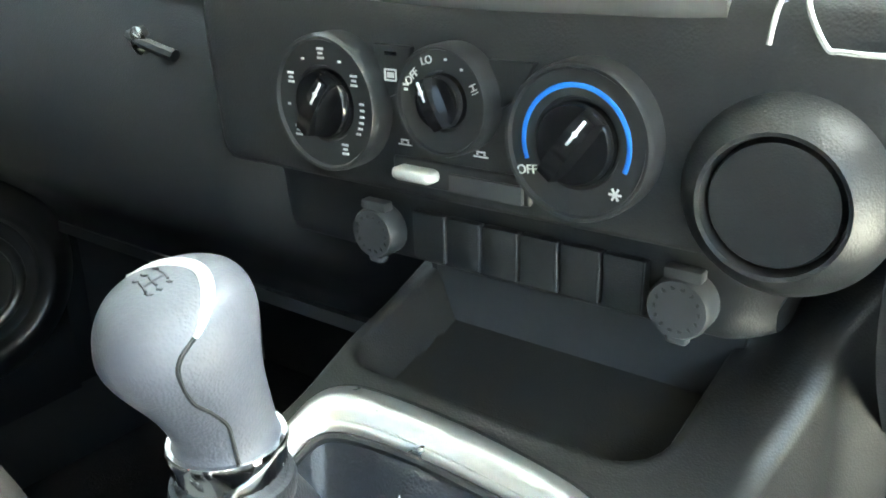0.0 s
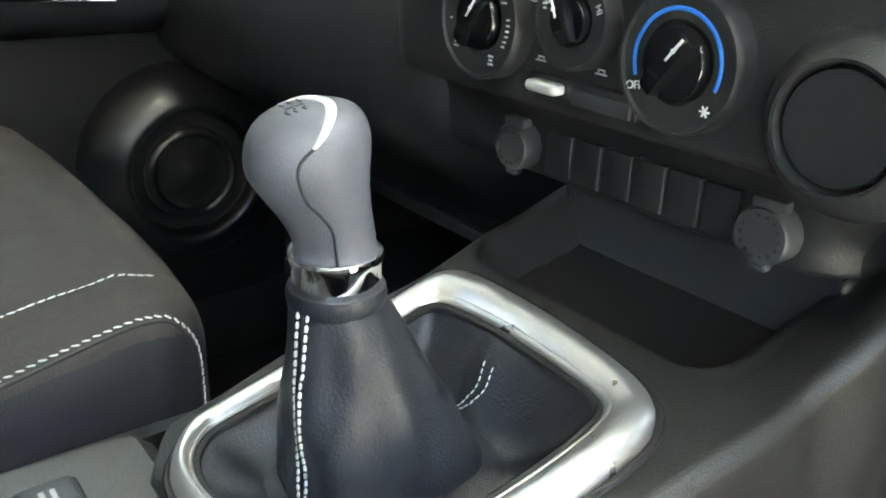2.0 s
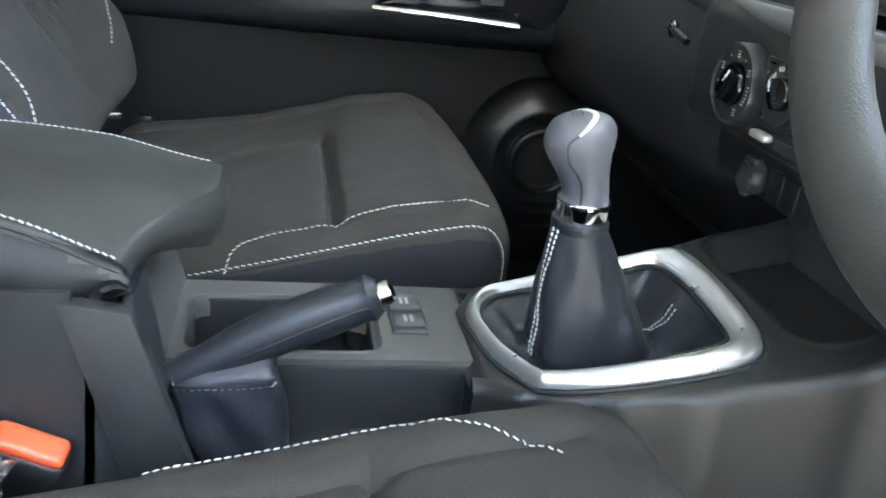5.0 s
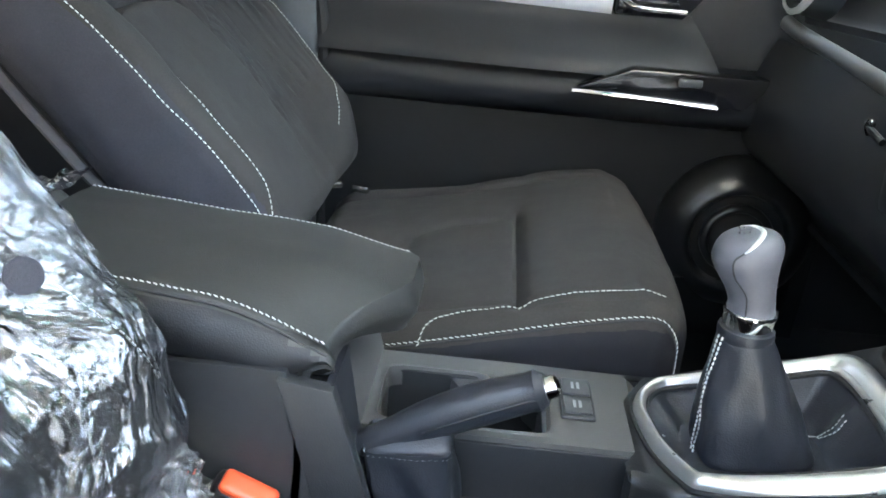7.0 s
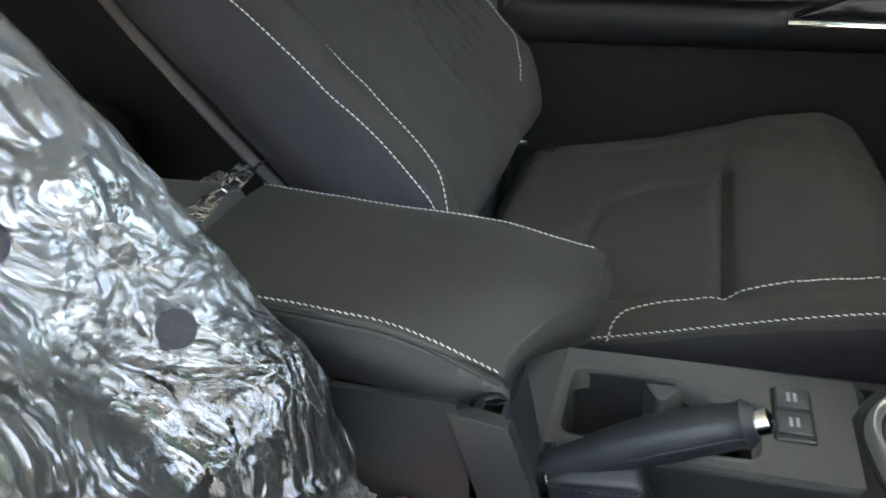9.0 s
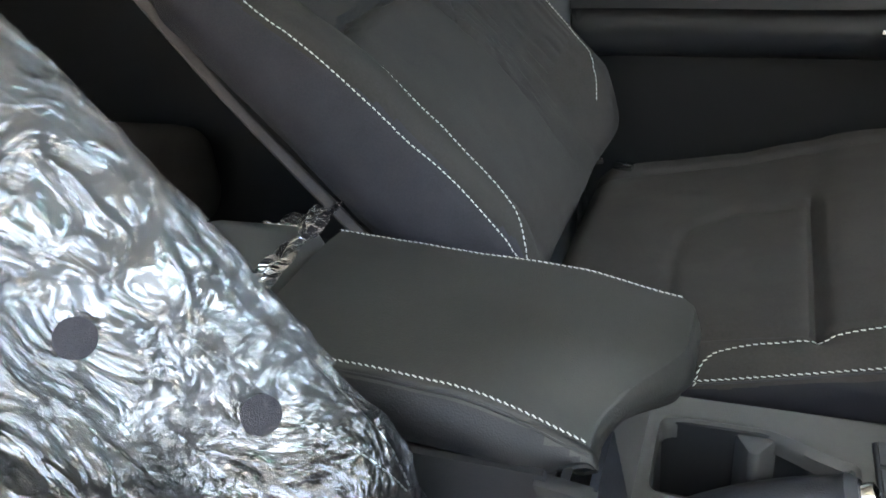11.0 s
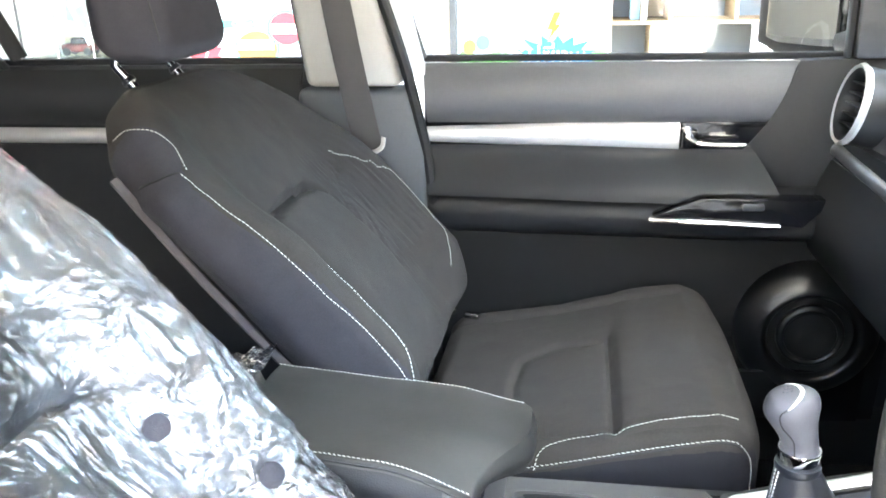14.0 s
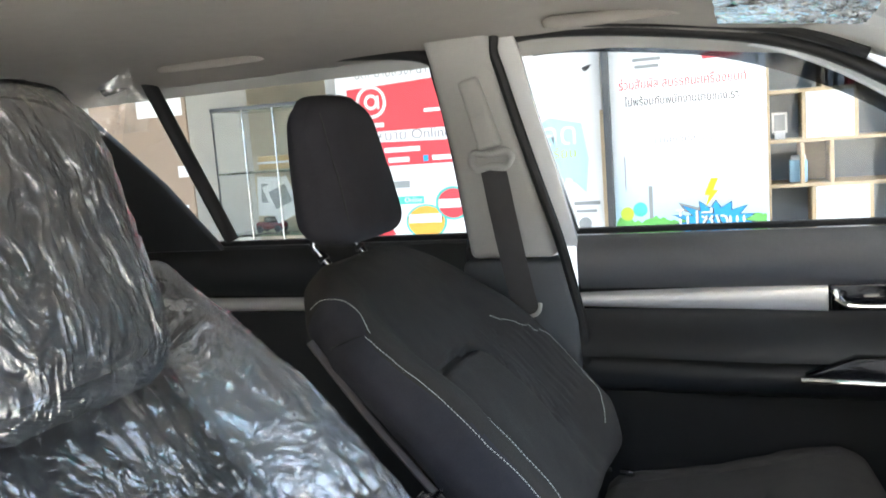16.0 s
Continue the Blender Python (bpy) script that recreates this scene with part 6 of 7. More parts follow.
def steering_wheel():
    w = thing("steering_wheel", "steering wheel with grey brown leather rim", "steering wheel", (0.04, -0.385, 0.60))
    tilt = radians(20)
    c = Vector((0.040, -0.385, 0.740))
    def at(r, a, n=0.0):
        up = Vector((math.sin(tilt), 0, math.cos(tilt)))
        nr = Vector((-math.cos(tilt), 0, math.sin(tilt)))
        return c + Vector((0, 1, 0)) * (r * math.cos(a)) + up * (r * math.sin(a)) + nr * n
    part("rim", tube([at(0.182, 2 * math.pi * k / 64) for k in range(64)], 0.0155, 14, True), LEATHER_SOFT, w, "leather wrapped rim")
    part("hub", soft_box(c + Vector((0.02, 0, -0.01)), (0.07, 0.17, 0.14), 0.035, 10), PLASTIC_SOFT, w)
    for a in (0.05, math.pi - 0.05, -math.pi / 2):
        part("spoke", tube([at(0.07, a, -0.005), at(0.175, a, 0.0)], 0.018, 10, flat=0.6), SILVER, w, "satin silver spoke")
    part("column", tube([c + Vector((0.03, 0, -0.02)), Vector((0.28, -0.39, 0.63))], 0.045, 16), PLASTIC, w)
    return w


steering_wheel()

# ---- showroom round the car ----
GROUND_Z = -0.62
FLOOR_TILE = material("pale polished showroom floor", (0.42, 0.41, 0.39), 0.2, spread=0.08, scale=2.0)
WALL = material("off-white wall paint", (0.62, 0.61, 0.57), 0.7, spread=0.05, scale=3.0)
PAPER = material("white poster print", (0.80, 0.81, 0.82), 0.6, spread=0.01)
P_RED = material("red poster print", (0.72, 0.055, 0.075), 0.55, spread=0.03)
P_BLUE = material("cyan blue poster print", (0.02, 0.33, 0.72), 0.55, spread=0.03)
P_PALE = material("pale blue poster print", (0.42, 0.68, 0.85), 0.55, spread=0.08, scale=5)
P_GREEN = material("green poster print", (0.16, 0.50, 0.12), 0.55, spread=0.15, scale=25)
P_LIME = material("lime poster print", (0.50, 0.70, 0.06), 0.55, spread=0.05)
P_TEAL = material("teal poster print", (0.09, 0.55, 0.48), 0.55, spread=0.05)
P_YELLOW = material("yellow poster print", (0.85, 0.72, 0.02), 0.55, spread=0.03)
P_ORANGE = material("orange poster print", (0.85, 0.42, 0.06), 0.55, spread=0.05)
P_BLACK = material("black poster print", (0.03, 0.03, 0.03), 0.55, spread=0.05)
P_GREY = material("grey poster print", (0.28, 0.30, 0.31), 0.55, spread=0.1)
P_BROWN = material("brown poster print", (0.30, 0.22, 0.16), 0.55, spread=0.05)
WOOD = material("pale oak board", (0.52, 0.40, 0.26), 0.55, spread=0.15, scale=12)
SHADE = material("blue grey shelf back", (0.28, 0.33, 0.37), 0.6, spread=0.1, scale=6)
ALU = material("dark aluminium post", (0.08, 0.085, 0.09), 0.45, metal=0.4, spread=0.05)
CARTON = material("brown carton", (0.55, 0.38, 0.16), 0.8, spread=0.12, scale=20)

ground = solid("ground", box((0, 0, GROUND_Z - 0.05), (400, 400, 0.1), 0), FLOOR_TILE, "pale polished floor reaching outdoors", "ground", kind="structure")
solid("wall_north", box((-1.0, 5.2, 1.4), (16, 0.15, 4.0), 0), WALL, "off-white showroom back wall", "wall", kind="structure")
PLASTER = material("grey plaster wall", (0.30, 0.29, 0.28), 0.8, spread=0.08, scale=3.0)
# out of view, added: its height limits the sky light through the driver doorway
solid("unseen_wall_south", box((-1.0, -6.2, 1.55), (22, 0.2, 4.34), 0), PLASTER, "unseen plain grey wall, added to block low sky on the driver side", "wall", kind="structure")
OVERHEAD_BLOCK = material("grey overhead light blocker", (0.22, 0.24, 0.26), 0.6, spread=0.1, scale=3)
# added out of view: fills the door mirror's reflection and cuts sun bounce
solid("unseen_wall_west", box((-9.75, 2.05, 1.0), (0.15, 6.3, 3.4), 0), WALL, "unseen plain end wall, added for the door mirror to reflect", "wall", kind="structure")
# invented wall out of view, shades the posters from the front opening
solid("partition_unseen", box((2.1, 3.7, 1.0), (0.12, 3.0, 3.2), 0.01), WALL, "unseen plain white wall, added to keep front light off the posters", "wall", kind="structure")
# added overhead boards out of view: shade the posters, limit sky into the cabin
solid("canopy_unseen", box((-2.0, 3.9, 2.62), (16, 2.7, 0.12), 0.02), OVERHEAD_BLOCK, "unseen grey board, added to shade the display wall", "ceiling", kind="structure")
solid("unseen_ceiling", box((-3.70, 0.625, 2.78), (12.0, 3.45, 0.12), 0.02), OVERHEAD_BLOCK, "unseen grey board above the car, added to limit sky light", "ceiling", kind="structure")

BEAM = material("blue grey header beam", (0.13, 0.16, 0.19), 0.4, spread=0.1, scale=4)
for z, h in ((1.475, 0.10), (1.62, 0.12), (1.80, 0.14)):
    solid("header_beam", box((-1.5, 3.56 + (z - 1.475) * 0.3, z), (7.5, 0.10, h), 0.01), BEAM, "blue grey header beam above the posters", "beam", kind="structure")

FLAT = Matrix.Rotation(radians(90), 4, 'X')


def at_wall(x, z, y):
    return Matrix.Translation((x, y, z)) @ FLAT


def flat_shape(pts, y, mat, parent, name="shape", label="", deep=0.002):
    return part(name, slab(pts, 'y', y - deep, y, 0), mat, parent, label, smooth=False)


def oval(cx, cz, rx, rz, n=24):
    return [(cx + rx * math.cos(2 * math.pi * k / n), cz + rz * math.sin(2 * math.pi * k / n)) for k in range(n)]


def rect(x0, x1, z0, z1):
    return [(x0, z0), (x1, z0), (x1, z1), (x0, z1)]


def graded_paper():
    """White print that runs into sky blue towards the foot of the sheet."""
    m = bpy.data.materials.new("white to blue poster print")
    m.use_nodes = True
    nt = m.node_tree
    b = nt.nodes["Principled BSDF"]
    b.inputs["Roughness"].default_value = 0.6
    co = nt.nodes.new("ShaderNodeTexCoord")
    sep = nt.nodes.new("ShaderNodeSeparateXYZ")
    rp = nt.nodes.new("ShaderNodeValToRGB")
    mr = nt.nodes.new("ShaderNodeMapRange")
    mr.inputs["From Min"].default_value, mr.inputs["From Max"].default_value = 0.35, 0.85
    rp.color_ramp.elements[0].color = (0.40, 0.68, 0.86, 1)
    rp.color_ramp.elements[1].color = (0.80, 0.81, 0.82, 1)
    nt.links.new(co.outputs["Object"], sep.inputs[0])
    nt.links.new(sep.outputs["Z"], mr.inputs["Value"])
    nt.links.new(mr.outputs[0], rp.inputs[0])
    nt.links.new(rp.outputs[0], b.inputs["Base Color"])
    return m


def poster_drive():
    Y = 3.60
    p = thing("poster", "white and blue test drive poster with a cartoon burst", "poster", (-0.44, Y, 0.0))
    part("sheet", box((-0.443, Y + 0.004, 0.45), (0.76, 0.008, 1.85), 0.001), graded_paper(), p)
    y = Y - 0.001
    lettering("ร่วมสัมผัส สมรรถนะเครื่องยนต์", 0.066, at_wall(-0.462, 1.160, y - 0.001), P_RED, p, width=0.62)
    lettering("ไปพร้อมกับพนักงานขายของเรา", 0.058, at_wall(-0.470, 1.073, y - 0.001), P_BLACK, p, width=0.555)
    lettering("แผนที่ทดลองขับ", 0.052, at_wall(-0.448, 0.874, y - 0.001), P_GREY, p, width=0.31)
    for x0, x1, z in ((-0.70, -0.56, 1.285), (-0.69, -0.57, 1.250)):
        flat_shape(rect(x0, x1, z - 0.008, z + 0.008), y, P_GREY, p, "plain_bar")
    flat_shape(rect(-0.36, -0.17, 1.26, 1.29), y, P_RED, p, "plain_bar")
    flat_shape(rect(-0.762, -0.757, 0.62, 0.80), y, P_GREY, p, "plain_bar")
    # towers and greenery
    flat_shape(rect(-0.645, -0.625, 0.43, 0.64), y, P_GREY, p, "tower")
    flat_shape([(-0.50, 0.55), (-0.33, 0.50), (-0.33, 0.46), (-0.47, 0.50)], y, P_GREY, p, "roof_shape")
    n = 40
    hill = [(-0.815 + 0.74 * k / n, 0.455 + 0.020 * abs(math.sin(k * 1.3)) + 0.012 * math.sin(k * 0.7)) for k in range(n + 1)]
    flat_shape(hill + [(-0.075, 0.28), (-0.815, 0.28)], y - 0.001, P_GREEN, p, "bushes")
    flat_shape(oval(-0.757, 0.500, 0.034, 0.036), y - 0.003, P_LIME, p, "balloon")
    flat_shape(oval(-0.690, 0.520, 0.036, 0.038), y - 0.003, P_TEAL, p, "balloon")
    # burst with words, and the lightning
    rng = random.Random(4)
    burst = []
    for k in range(32):
        a = 2 * math.pi * k / 32
        r = 1.0 + (0.22 * rng.random() if k % 2 == 0 else -0.30)
        burst.append((-0.315 + 0.19 * r * math.cos(a), 0.432 + 0.115 * r * math.sin(a)))
    flat_shape([(-0.315 + (x + 0.315) * 1.06, 0.432 + (z - 0.432) * 1.06) for x, z in burst], y - 0.004, P_BLACK, p, "burst_outline")
    flat_shape(burst, y - 0.006, P_BLUE, p, "burst")
    lettering("ไปซิ่ง", 0.135, at_wall(-0.375, 0.440, y - 0.0085), P_BLACK, p)
    lettering("ไปซิ่ง", 0.130, at_wall(-0.380, 0.445, y - 0.0095), PAPER, p)
    lettering("!!!", 0.120, at_wall(-0.215, 0.425, y - 0.0095), PAPER, p)
    flat_shape([(-0.335, 0.665), (-0.300, 0.665), (-0.325, 0.605), (-0.300, 0.605), (-0.365, 0.520), (-0.345, 0.580), (-0.370, 0.580)], y - 0.007, P_YELLOW, p, "lightning")
    return p


def poster_pale():
    Y = 3.62
    p = thing("poster", "white poster with pale blue drops and grey words", "poster", (-1.1, Y, 0.0))
    part("sheet", box((-1.14, Y + 0.004, 0.45), (0.54, 0.008, 1.92), 0.001), PAPER, p)
    y = Y - 0.001
    flat_shape([(-1.30, 0.95), (-1.15, 1.03), (-0.98, 0.99), (-0.95, 0.80), (-0.97, 0.62), (-1.05, 0.70), (-1.30, 0.72)], y, P_PALE, p, "blue_shape")
    lettering("ลด", 0.17, at_wall(-1.10, 0.935, y - 0.002), PAPER, p)
    lettering("เรียน", 0.075, at_wall(-1.085, 0.835, y - 0.002), P_LIME, p)
    lettering("ก", 0.14, at_wall(-1.06, 0.72, y - 0.002), P_PALE, p)
    flat_shape(rect(-1.04, -0.90, 0.555, 0.575), y, P_GREY, p, "plain_bar")
    flat_shape(rect(-1.03, -0.92, 0.515, 0.530), y, P_GREY, p, "plain_bar")
    flat_shape(oval(-0.985, 0.455, 0.035, 0.035), y, P_GREY, p, "round_mark")
    flat_shape([(-0.965, 1.275), (-0.94, 1.285), (-0.91, 1.29), (-0.93, 1.265), (-0.95, 1.255)], y, P_BLACK, p, "mark")
    part("edge_board", box((-0.868, Y - 0.01, 0.30), (0.020, 0.03, 1.5), 0.002), WOOD, p, "pale wooden edge board")
    return p


def poster_red():
    Y = 3.62
    p = thing("poster", "red and white appointment poster with round stickers", "poster", (-1.9, Y, 0.0))
    part("sheet", box((-1.99, Y + 0.004, 0.45), (0.82, 0.008, 1.98), 0.001), PAPER, p)
    y = Y - 0.001
    lettering("นัดหมายล่วงหน้า", 0.088, at_wall(-2.050, 1.362, y - 0.001), P_GREY, p, width=0.44)
    n = 12
    cut = [(-2.33 + 0.10 * (1 - math.sin(math.pi / 2 * k / n)), 1.03 + 0.25 * k / n) for k in range(n + 1)]
    flat_shape([(-1.60, 1.03), (-1.60, 1.315), (-2.20, 1.285)] + cut[::-1], y, P_RED, p, "red_band")
    part("ring_mark", tube([(-2.18 + 0.085 * math.cos(2 * math.pi * k / 28), y - 0.003, 1.20 + 0.085 * math.sin(2 * math.pi * k / 28)) for k in range(28)], 0.010, 6, True), PAPER, p)
    part("ring_mark", tube([(-2.18 + 0.035 * math.cos(2 * math.pi * k / 20), y - 0.003, 1.20 + 0.035 * math.sin(2 * math.pi * k / 20)) for k in range(20)], 0.009, 6, True), PAPER, p)
    flat_shape(rect(-2.145, -2.13, 1.16, 1.235), y - 0.002, PAPER, p, "plain_bar")
    flat_shape(rect(-1.86, -1.72, 1.120, 1.140), y - 0.002, PAPER, p, "plain_bar")
    flat_shape(rect(-2.24, -2.11, 1.055, 1.08), y - 0.002, PAPER, p, "plain_bar")
    lettering("นัดหมาย Online", 0.080, at_wall(-1.99, 1.000, y - 0.001), P_GREY, p, width=0.56)
    flat_shape([(-2.39, 0.83), (-1.60, 0.83), (-1.60, 0.955), (-2.39, 0.975)], y, P_RED, p, "red_band")
    for x0, x1, z in ((-2.12, -1.90, 0.92), (-2.10, -1.97, 0.862), (-1.83, -1.70, 0.862)):
        flat_shape(rect(x0, x1, z - 0.014, z + 0.014), y - 0.002, PAPER, p, "plain_bar")
    flat_shape(rect(-1.885, -1.855, 0.845, 0.880), y - 0.002, P_BLUE, p, "round_mark")
    flat_shape(rect(-2.10, -1.98, 0.70, 0.74), y, P_GREY, p, "tag")
    flat_shape(rect(-2.08, -1.90, 0.605, 0.65), y, P_TEAL, p, "tag")
    lettering("Online", 0.040, at_wall(-1.965, 0.628, y - 0.003), PAPER, p)
    flat_shape(oval(-1.895, 0.500, 0.125, 0.100), y - 0.001, P_TEAL, p, "sticker_edge")
    flat_shape(oval(-1.895, 0.500, 0.112, 0.090), y - 0.003, P_ORANGE, p, "sticker")
    flat_shape(rect(-2.00, -1.80, 0.495, 0.545), y - 0.005, PAPER, p, "plain_plate")
    lettering("รับส่วนลด", 0.056, at_wall(-1.90, 0.520, y - 0.0065), P_BLACK, p)
    flat_shape(oval(-1.725, 0.600, 0.105, 0.095), y - 0.004, P_TEAL, p, "sticker_edge")
    flat_shape(oval(-1.725, 0.600, 0.090, 0.083), y - 0.006, P_RED, p, "sticker")
    flat_shape(rect(-1.81, -1.66, 0.575, 0.625), y - 0.008, PAPER, p, "plain_plate")
    lettering("เช็คระ", 0.052, at_wall(-1.735, 0.600, y - 0.0095), P_BLACK, p)
    star = [(-2.185 + (0.105 if k % 2 else 0.072) * math.cos(math.pi * k / 9), 0.470 + (0.105 if k % 2 else 0.072) * math.sin(math.pi * k / 9)) for k in range(18)]
    flat_shape(star, y - 0.001, P_RED, p, "star_sticker")
    lettering("7", 0.11, at_wall(-2.185, 0.465, y - 0.0035), PAPER, p)
    return p


poster_drive()
poster_pale()
poster_red()

post = solid("glass_wall_post", box((-0.835, 3.57, 0.9), (0.034, 0.05, 3.3), 0.004), ALU, "dark aluminium post between the posters", "post")


def display_shelf():
    s = thing("display_shelf", "pale oak display shelf with white and grey compartments", "shelf", (0.7, 3.9, GROUND_Z))
    Y0, Y1 = 3.70, 4.02
    part("back_board", box((0.86, Y1, 0.70), (1.86, 0.02, 2.64), 0.002), SHADE, s, "blue grey back board")
    part("side_board", box((-0.058, 3.86, 0.70), (0.020, 0.32, 2.64), 0.003), WOOD, s)
    for z in (-0.25, 0.05, 0.345, 0.598, 0.822, 1.068, 1.30, 1.55):
        part("shelf_board", box((0.86, 3.86, z), (1.84, 0.32, 0.018), 0.002), WOOD, s)
    for x, z0, z1 in ((0.150, 0.345, 0.598), (0.410, 0.345, 0.598), (0.235, 0.598, 0.822), (0.100, 0.598, 0.822), (0.110, 0.822, 1.068), (0.345, 0.822, 1.068), (0.55, 0.598, 0.822), (0.20, 1.068, 1.30), (0.62, 0.822, 1.3), (0.72, 0.05, 0.598), (0.30, 0.05, 0.345)):
        part("upright", box((x, 3.86, (z0 + z1) / 2), (0.018, 0.32, z1 - z0 - 0.018), 0.002), WOOD, s)
    for x0, x1, z0, z1 in ((0.160, 0.400, 0.356, 0.588), (0.120, 0.336, 0.832, 1.058), (0.63, 0.86, 0.356, 0.588), (0.36, 0.60, 1.08, 1.29)):
        part("white_door", box(((x0 + x1) / 2, 3.71, (z0 + z1) / 2), (x1 - x0, 0.016, z1 - z0), 0.003), PAPER, s, "white cupboard door")
    part("wood_panel", box((0.168, 3.99, 0.71), (0.13, 0.02, 0.20), 0.002), WOOD, s)
    return s


display_shelf()
bx = thing("picture_stand", "small white picture frame on the shelf", "picture frame", (0.005, 3.80, 0.84))
part("frame", box((0.0, 3.80, 0.915), (0.075, 0.012, 0.105), 0.003), PAPER, bx)
part("picture", box((0.0, 3.792, 0.915), (0.052, 0.004, 0.080), 0.001), P_GREY, bx)
part("foot", box((0.0, 3.80, 0.848), (0.05, 0.05, 0.032), 0.003), PAPER, bx)
bag = thing("carton", "pale blue paper carton standing on the shelf", "carton", (0.085, 3.80, 0.61))
part("body", box((0.085, 3.82, 0.665), (0.085, 0.09, 0.112), 0.004), P_PALE, bag)
part("flap", box((0.085, 3.80, 0.728), (0.07, 0.03, 0.03), 0.004, 2, Matrix.Rotation(0.4, 4, 'X')), PAPER, bag)
for k in range(9):
    h = 0.13 + 0.06 * ((k * 37) % 5) / 5
    b = thing("book", "upright catalogue on the display shelf", "book", (0.24 + 0.045 * k, 3.85, 1.08), "catalogues on the shelf")
    part("cover", box((0.24 + 0.045 * k, 3.85, 1.078 + h / 2), (0.03, 0.16, h), 0.003), (P_GREY, PAPER, P_RED, SHADE, PAPER)[k % 5], b)


def glass_cabinet():
    c = thing("glass_cabinet", "tall glass display cabinet with brass edges", "display cabinet", (-2.9, 3.9, GROUND_Z))
    part("plinth", box((-2.92, 3.95, GROUND_Z + 0.15), (0.86, 0.44, 0.30), 0.006), WOOD, c)
    part("back_panel", box((-2.92, 4.18, 0.55), (0.86, 0.012, 1.76), 0.002), material("cream panel", (0.60, 0.52, 0.38), 0.6, spread=0.1, scale=4), c)
    for z in (0.44, 0.84, 1.235):
        part("glass_shelf", box((-2.92, 3.95, z), (0.84, 0.42, 0.012), 0.002), GLASS_EDGE, c)
    for x in (-3.34, -3.12, -2.90, -2.72, -2.50):
        part("edge_strip", box((x, 3.735, 0.47), (0.010, 0.010, 1.56), 0.002), ALU if x in (-3.34, -2.50) else STEEL, c)
    part("top_rail", box((-2.92, 3.735, 1.245), (0.86, 0.016, 0.024), 0.003), ALU, c)
    g = part("pane", box((-2.92, 3.742, 0.47), (0.84, 0.004, 1.54), 0), GLASS, c)
    g.visible_shadow = False
    return c


GLASS_EDGE = glass_material("greenish shelf glass", (0.72, 0.85, 0.78))
glass_cabinet()
cb = thing("carton", "flat brown carton on the glass shelf", "carton", (-2.95, 3.9, 0.85))
part("body", box((-2.96, 3.90, 0.895), (0.26, 0.16, 0.085), 0.005), CARTON, cb)
part("tape", box((-2.96, 3.818, 0.895), (0.26, 0.003, 0.012), 0), PAPER, cb)
for x, z, r in ((-2.93, 0.66, -22), (-3.02, 0.68, 4)):
    pp = thing("leaflet", "white leaflet with a grey picture leaning in the cabinet", "leaflet", (x, 3.80, z - 0.1), "leaflets in the cabinet")
    t = Matrix.Translation((x, 3.80 + 0.02 * (r > 0), z)) @ Matrix.Rotation(radians(r), 4, 'Y')
    part("paper", box(t @ Vector((0, 0, 0)), (0.19, 0.004, 0.25), 0, 1, Matrix.Rotation(radians(r), 4, 'Y')), PAPER, pp)
    part("picture", box(t @ Vector((0, -0.004, 0.02)), (0.13, 0.003, 0.12), 0, 1, Matrix.Rotation(radians(r), 4, 'Y')), P_GREY, pp)
toy = thing("model_car", "small dark red model vehicle on the cabinet shelf", "model car", (-3.05, 3.85, 0.45))
part("body", soft_box((-3.05, 3.85, 0.495), (0.20, 0.09, 0.05), 0.02, 6), material("dark red lacquer", (0.16, 0.02, 0.02), 0.25, spread=0.05), toy)
part("cabin", soft_box((-3.04, 3.85, 0.530), (0.10, 0.08, 0.045), 0.018, 6), GLOSS, toy)
for x in (-3.115, -2.985):
    for y in (3.81, 3.89):
        part("wheel", lathe([(0, -0.008), (0.022, -0.008), (0.024, 0), (0.022, 0.008), (0, 0.008)], Matrix.Translation((x, y, 0.474)) @ FLAT, 20), RUBBER, toy)
pb = thing("poster", "brown poster panel with small white words", "poster", (-3.75, 3.6, GROUND_Z))
part("sheet", box((-3.80, 3.60, 0.40), (0.74, 0.02, 2.04), 0.002), P_BROWN, pb)
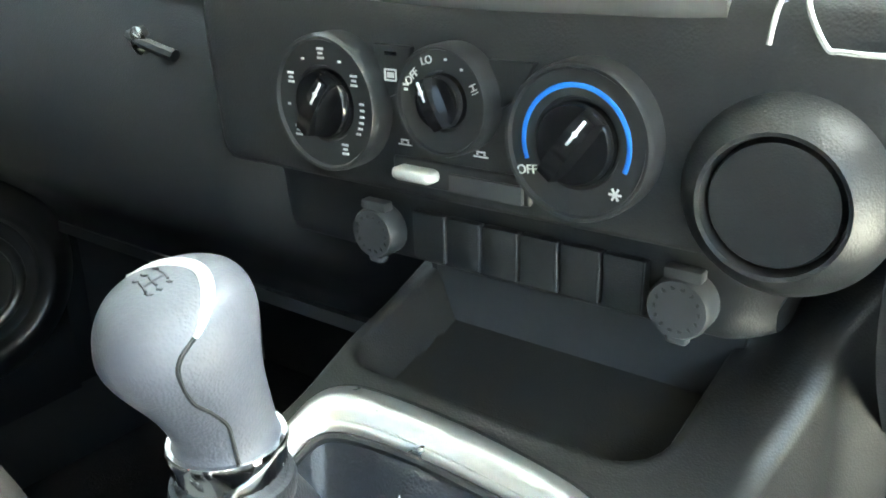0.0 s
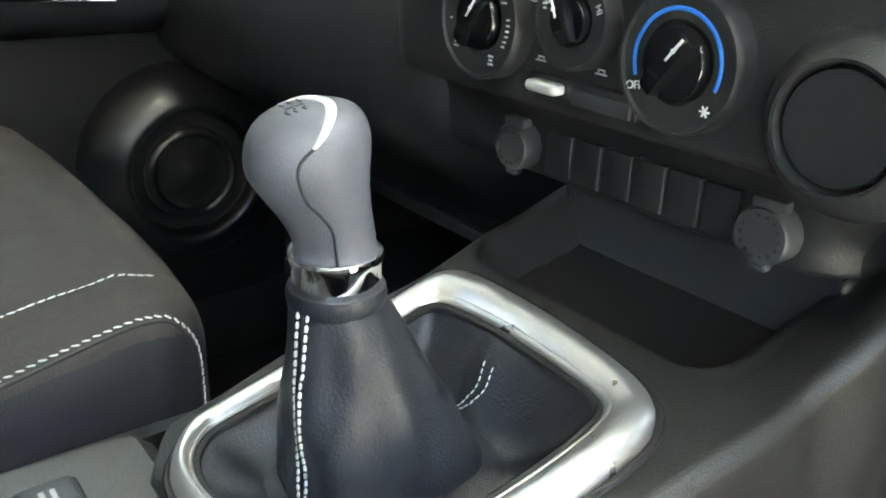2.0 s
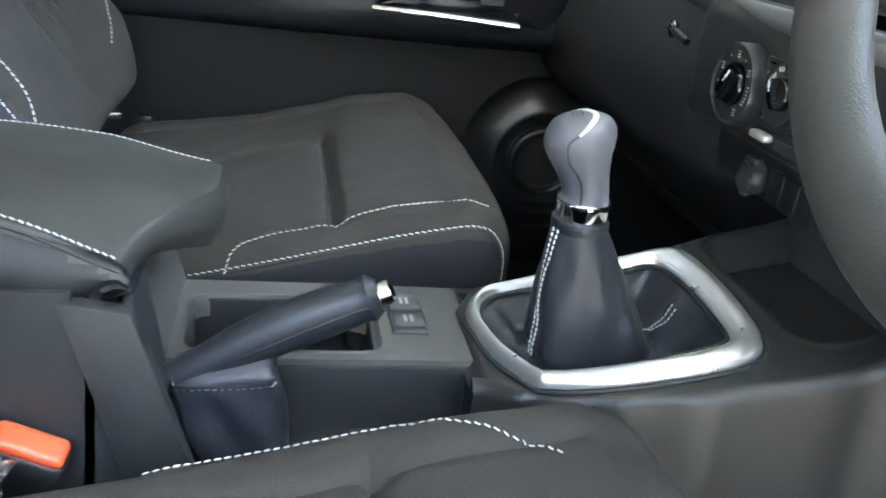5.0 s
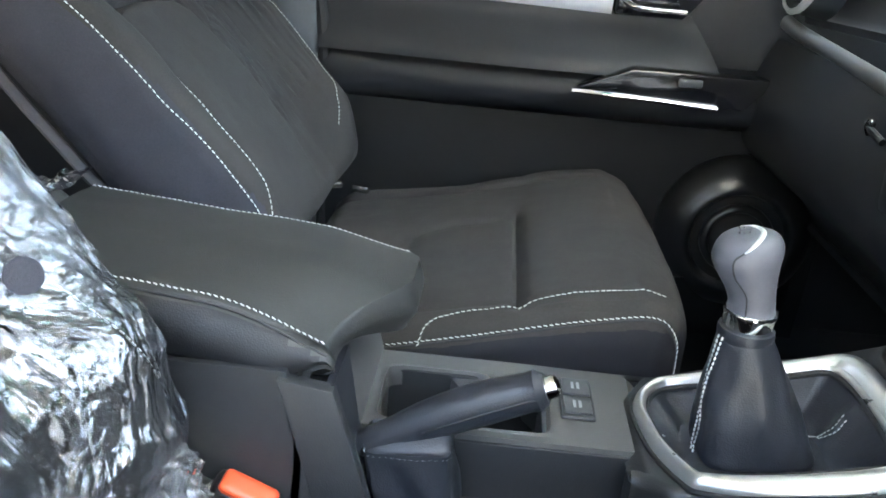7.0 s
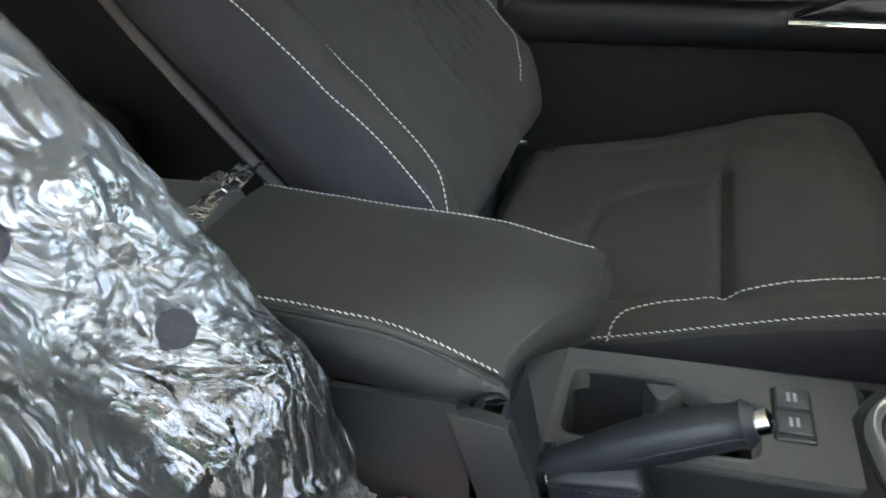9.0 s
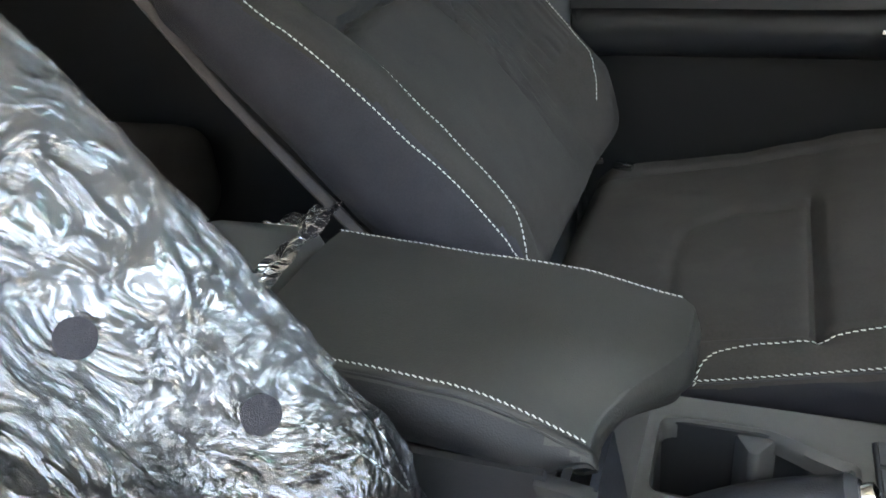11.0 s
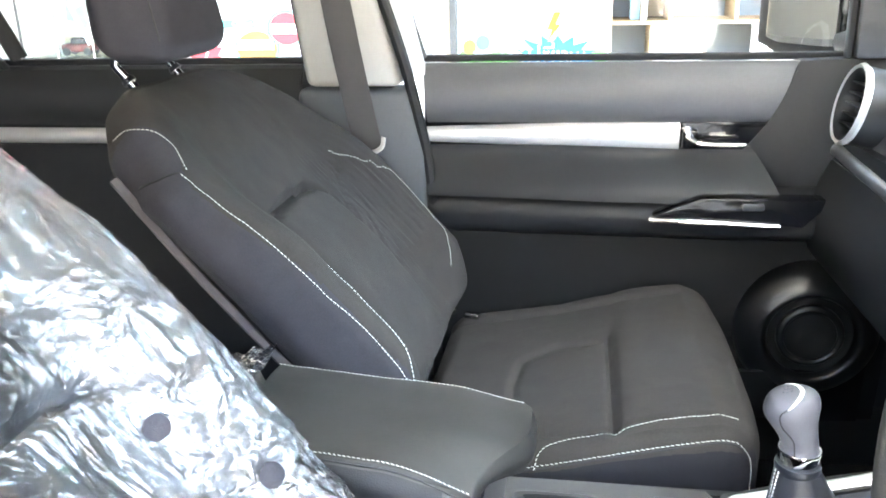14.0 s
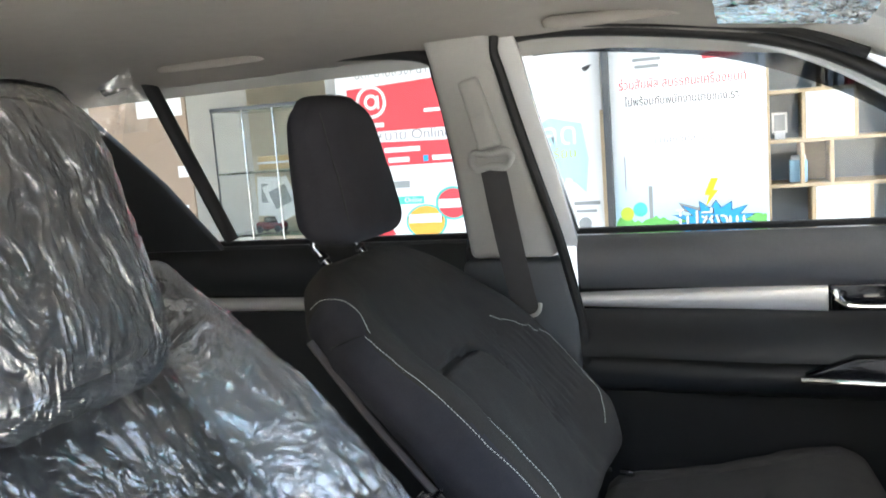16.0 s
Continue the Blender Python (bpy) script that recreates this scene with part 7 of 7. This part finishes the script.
part("white_head", box((-3.62, 3.586, 1.30), (0.34, 0.004, 0.14), 0), PAPER, pb)
for x, z, w, hh in ((-3.50, 1.02, 0.05, 0.05), (-3.49, 0.88, 0.07, 0.07), (-3.53, 0.66, 0.11, 0.020), (-3.52, 0.57, 0.14, 0.016), (-3.52, 0.54, 0.12, 0.012), (-3.52, 0.51, 0.13, 0.012)):
    part("plain_bar", box((x, 3.588, z), (w, 0.003, hh), 0), PAPER, pb)
pn = thing("wall_panel", "cream wall panel beside the red poster", "panel", (-2.45, 3.66, GROUND_Z))
part("board", box((-2.44, 3.66, 0.45), (0.08, 0.03, 2.1), 0.004), material("grey board", (0.33, 0.33, 0.32), 0.6, spread=0.05), pn)


# door mirror outside the passenger window
MIRROR_SHELL = material("brown grey mirror shell", (0.016, 0.014, 0.012), 0.6, spread=0.08, scale=12)


def door_mirror():
    m = thing("door_mirror", "dark door mirror with bright reflecting glass", "door mirror", (0.22, 0.9, 0.74))
    turn = Matrix.Translation((0.205, 0.915, 0.825)) @ Matrix.Rotation(radians(38), 4, 'Z')
    part("housing", soft_box((0, 0, 0), (0.10, 0.225, 0.165), 0.05, 14, lambda p, u: turn @ Vector((p.x + 0.045, p.y, p.z * (1 - 0.10 * (p.y > 0.05))))), MIRROR_SHELL, m, "dark brown mirror housing")
    def corners(p):
        k = 1 - 0.22 * smooth01((abs(p.y) - 0.05) / 0.06)
        return Vector((p.x, p.y, p.z * k))
    part("bezel", soft_box((0, 0, 0), (0.020, 0.228, 0.172), 0.008, 14, lambda p, u: turn @ (corners(p) + Vector((0.0, 0, 0)))), MIRROR_SHELL, m, "dark brown bezel")
    part("mirror_glass", soft_box((0, 0, 0), (0.008, 0.176, 0.124), 0.003, 10, lambda p, u: turn @ (corners(p) + Vector((-0.011, 0, 0)))), material("tinted mirror glass", (0.11, 0.105, 0.095), 0.03, metal=1.0, spread=0.02, wear=0.01), m, "mirror glass")
    part("arm", tube([(0.25, 0.86, 0.775), (0.27, 0.78, 0.768)], 0.022, 10), PLASTIC_SMOOTH, m)
    return m


door_mirror()
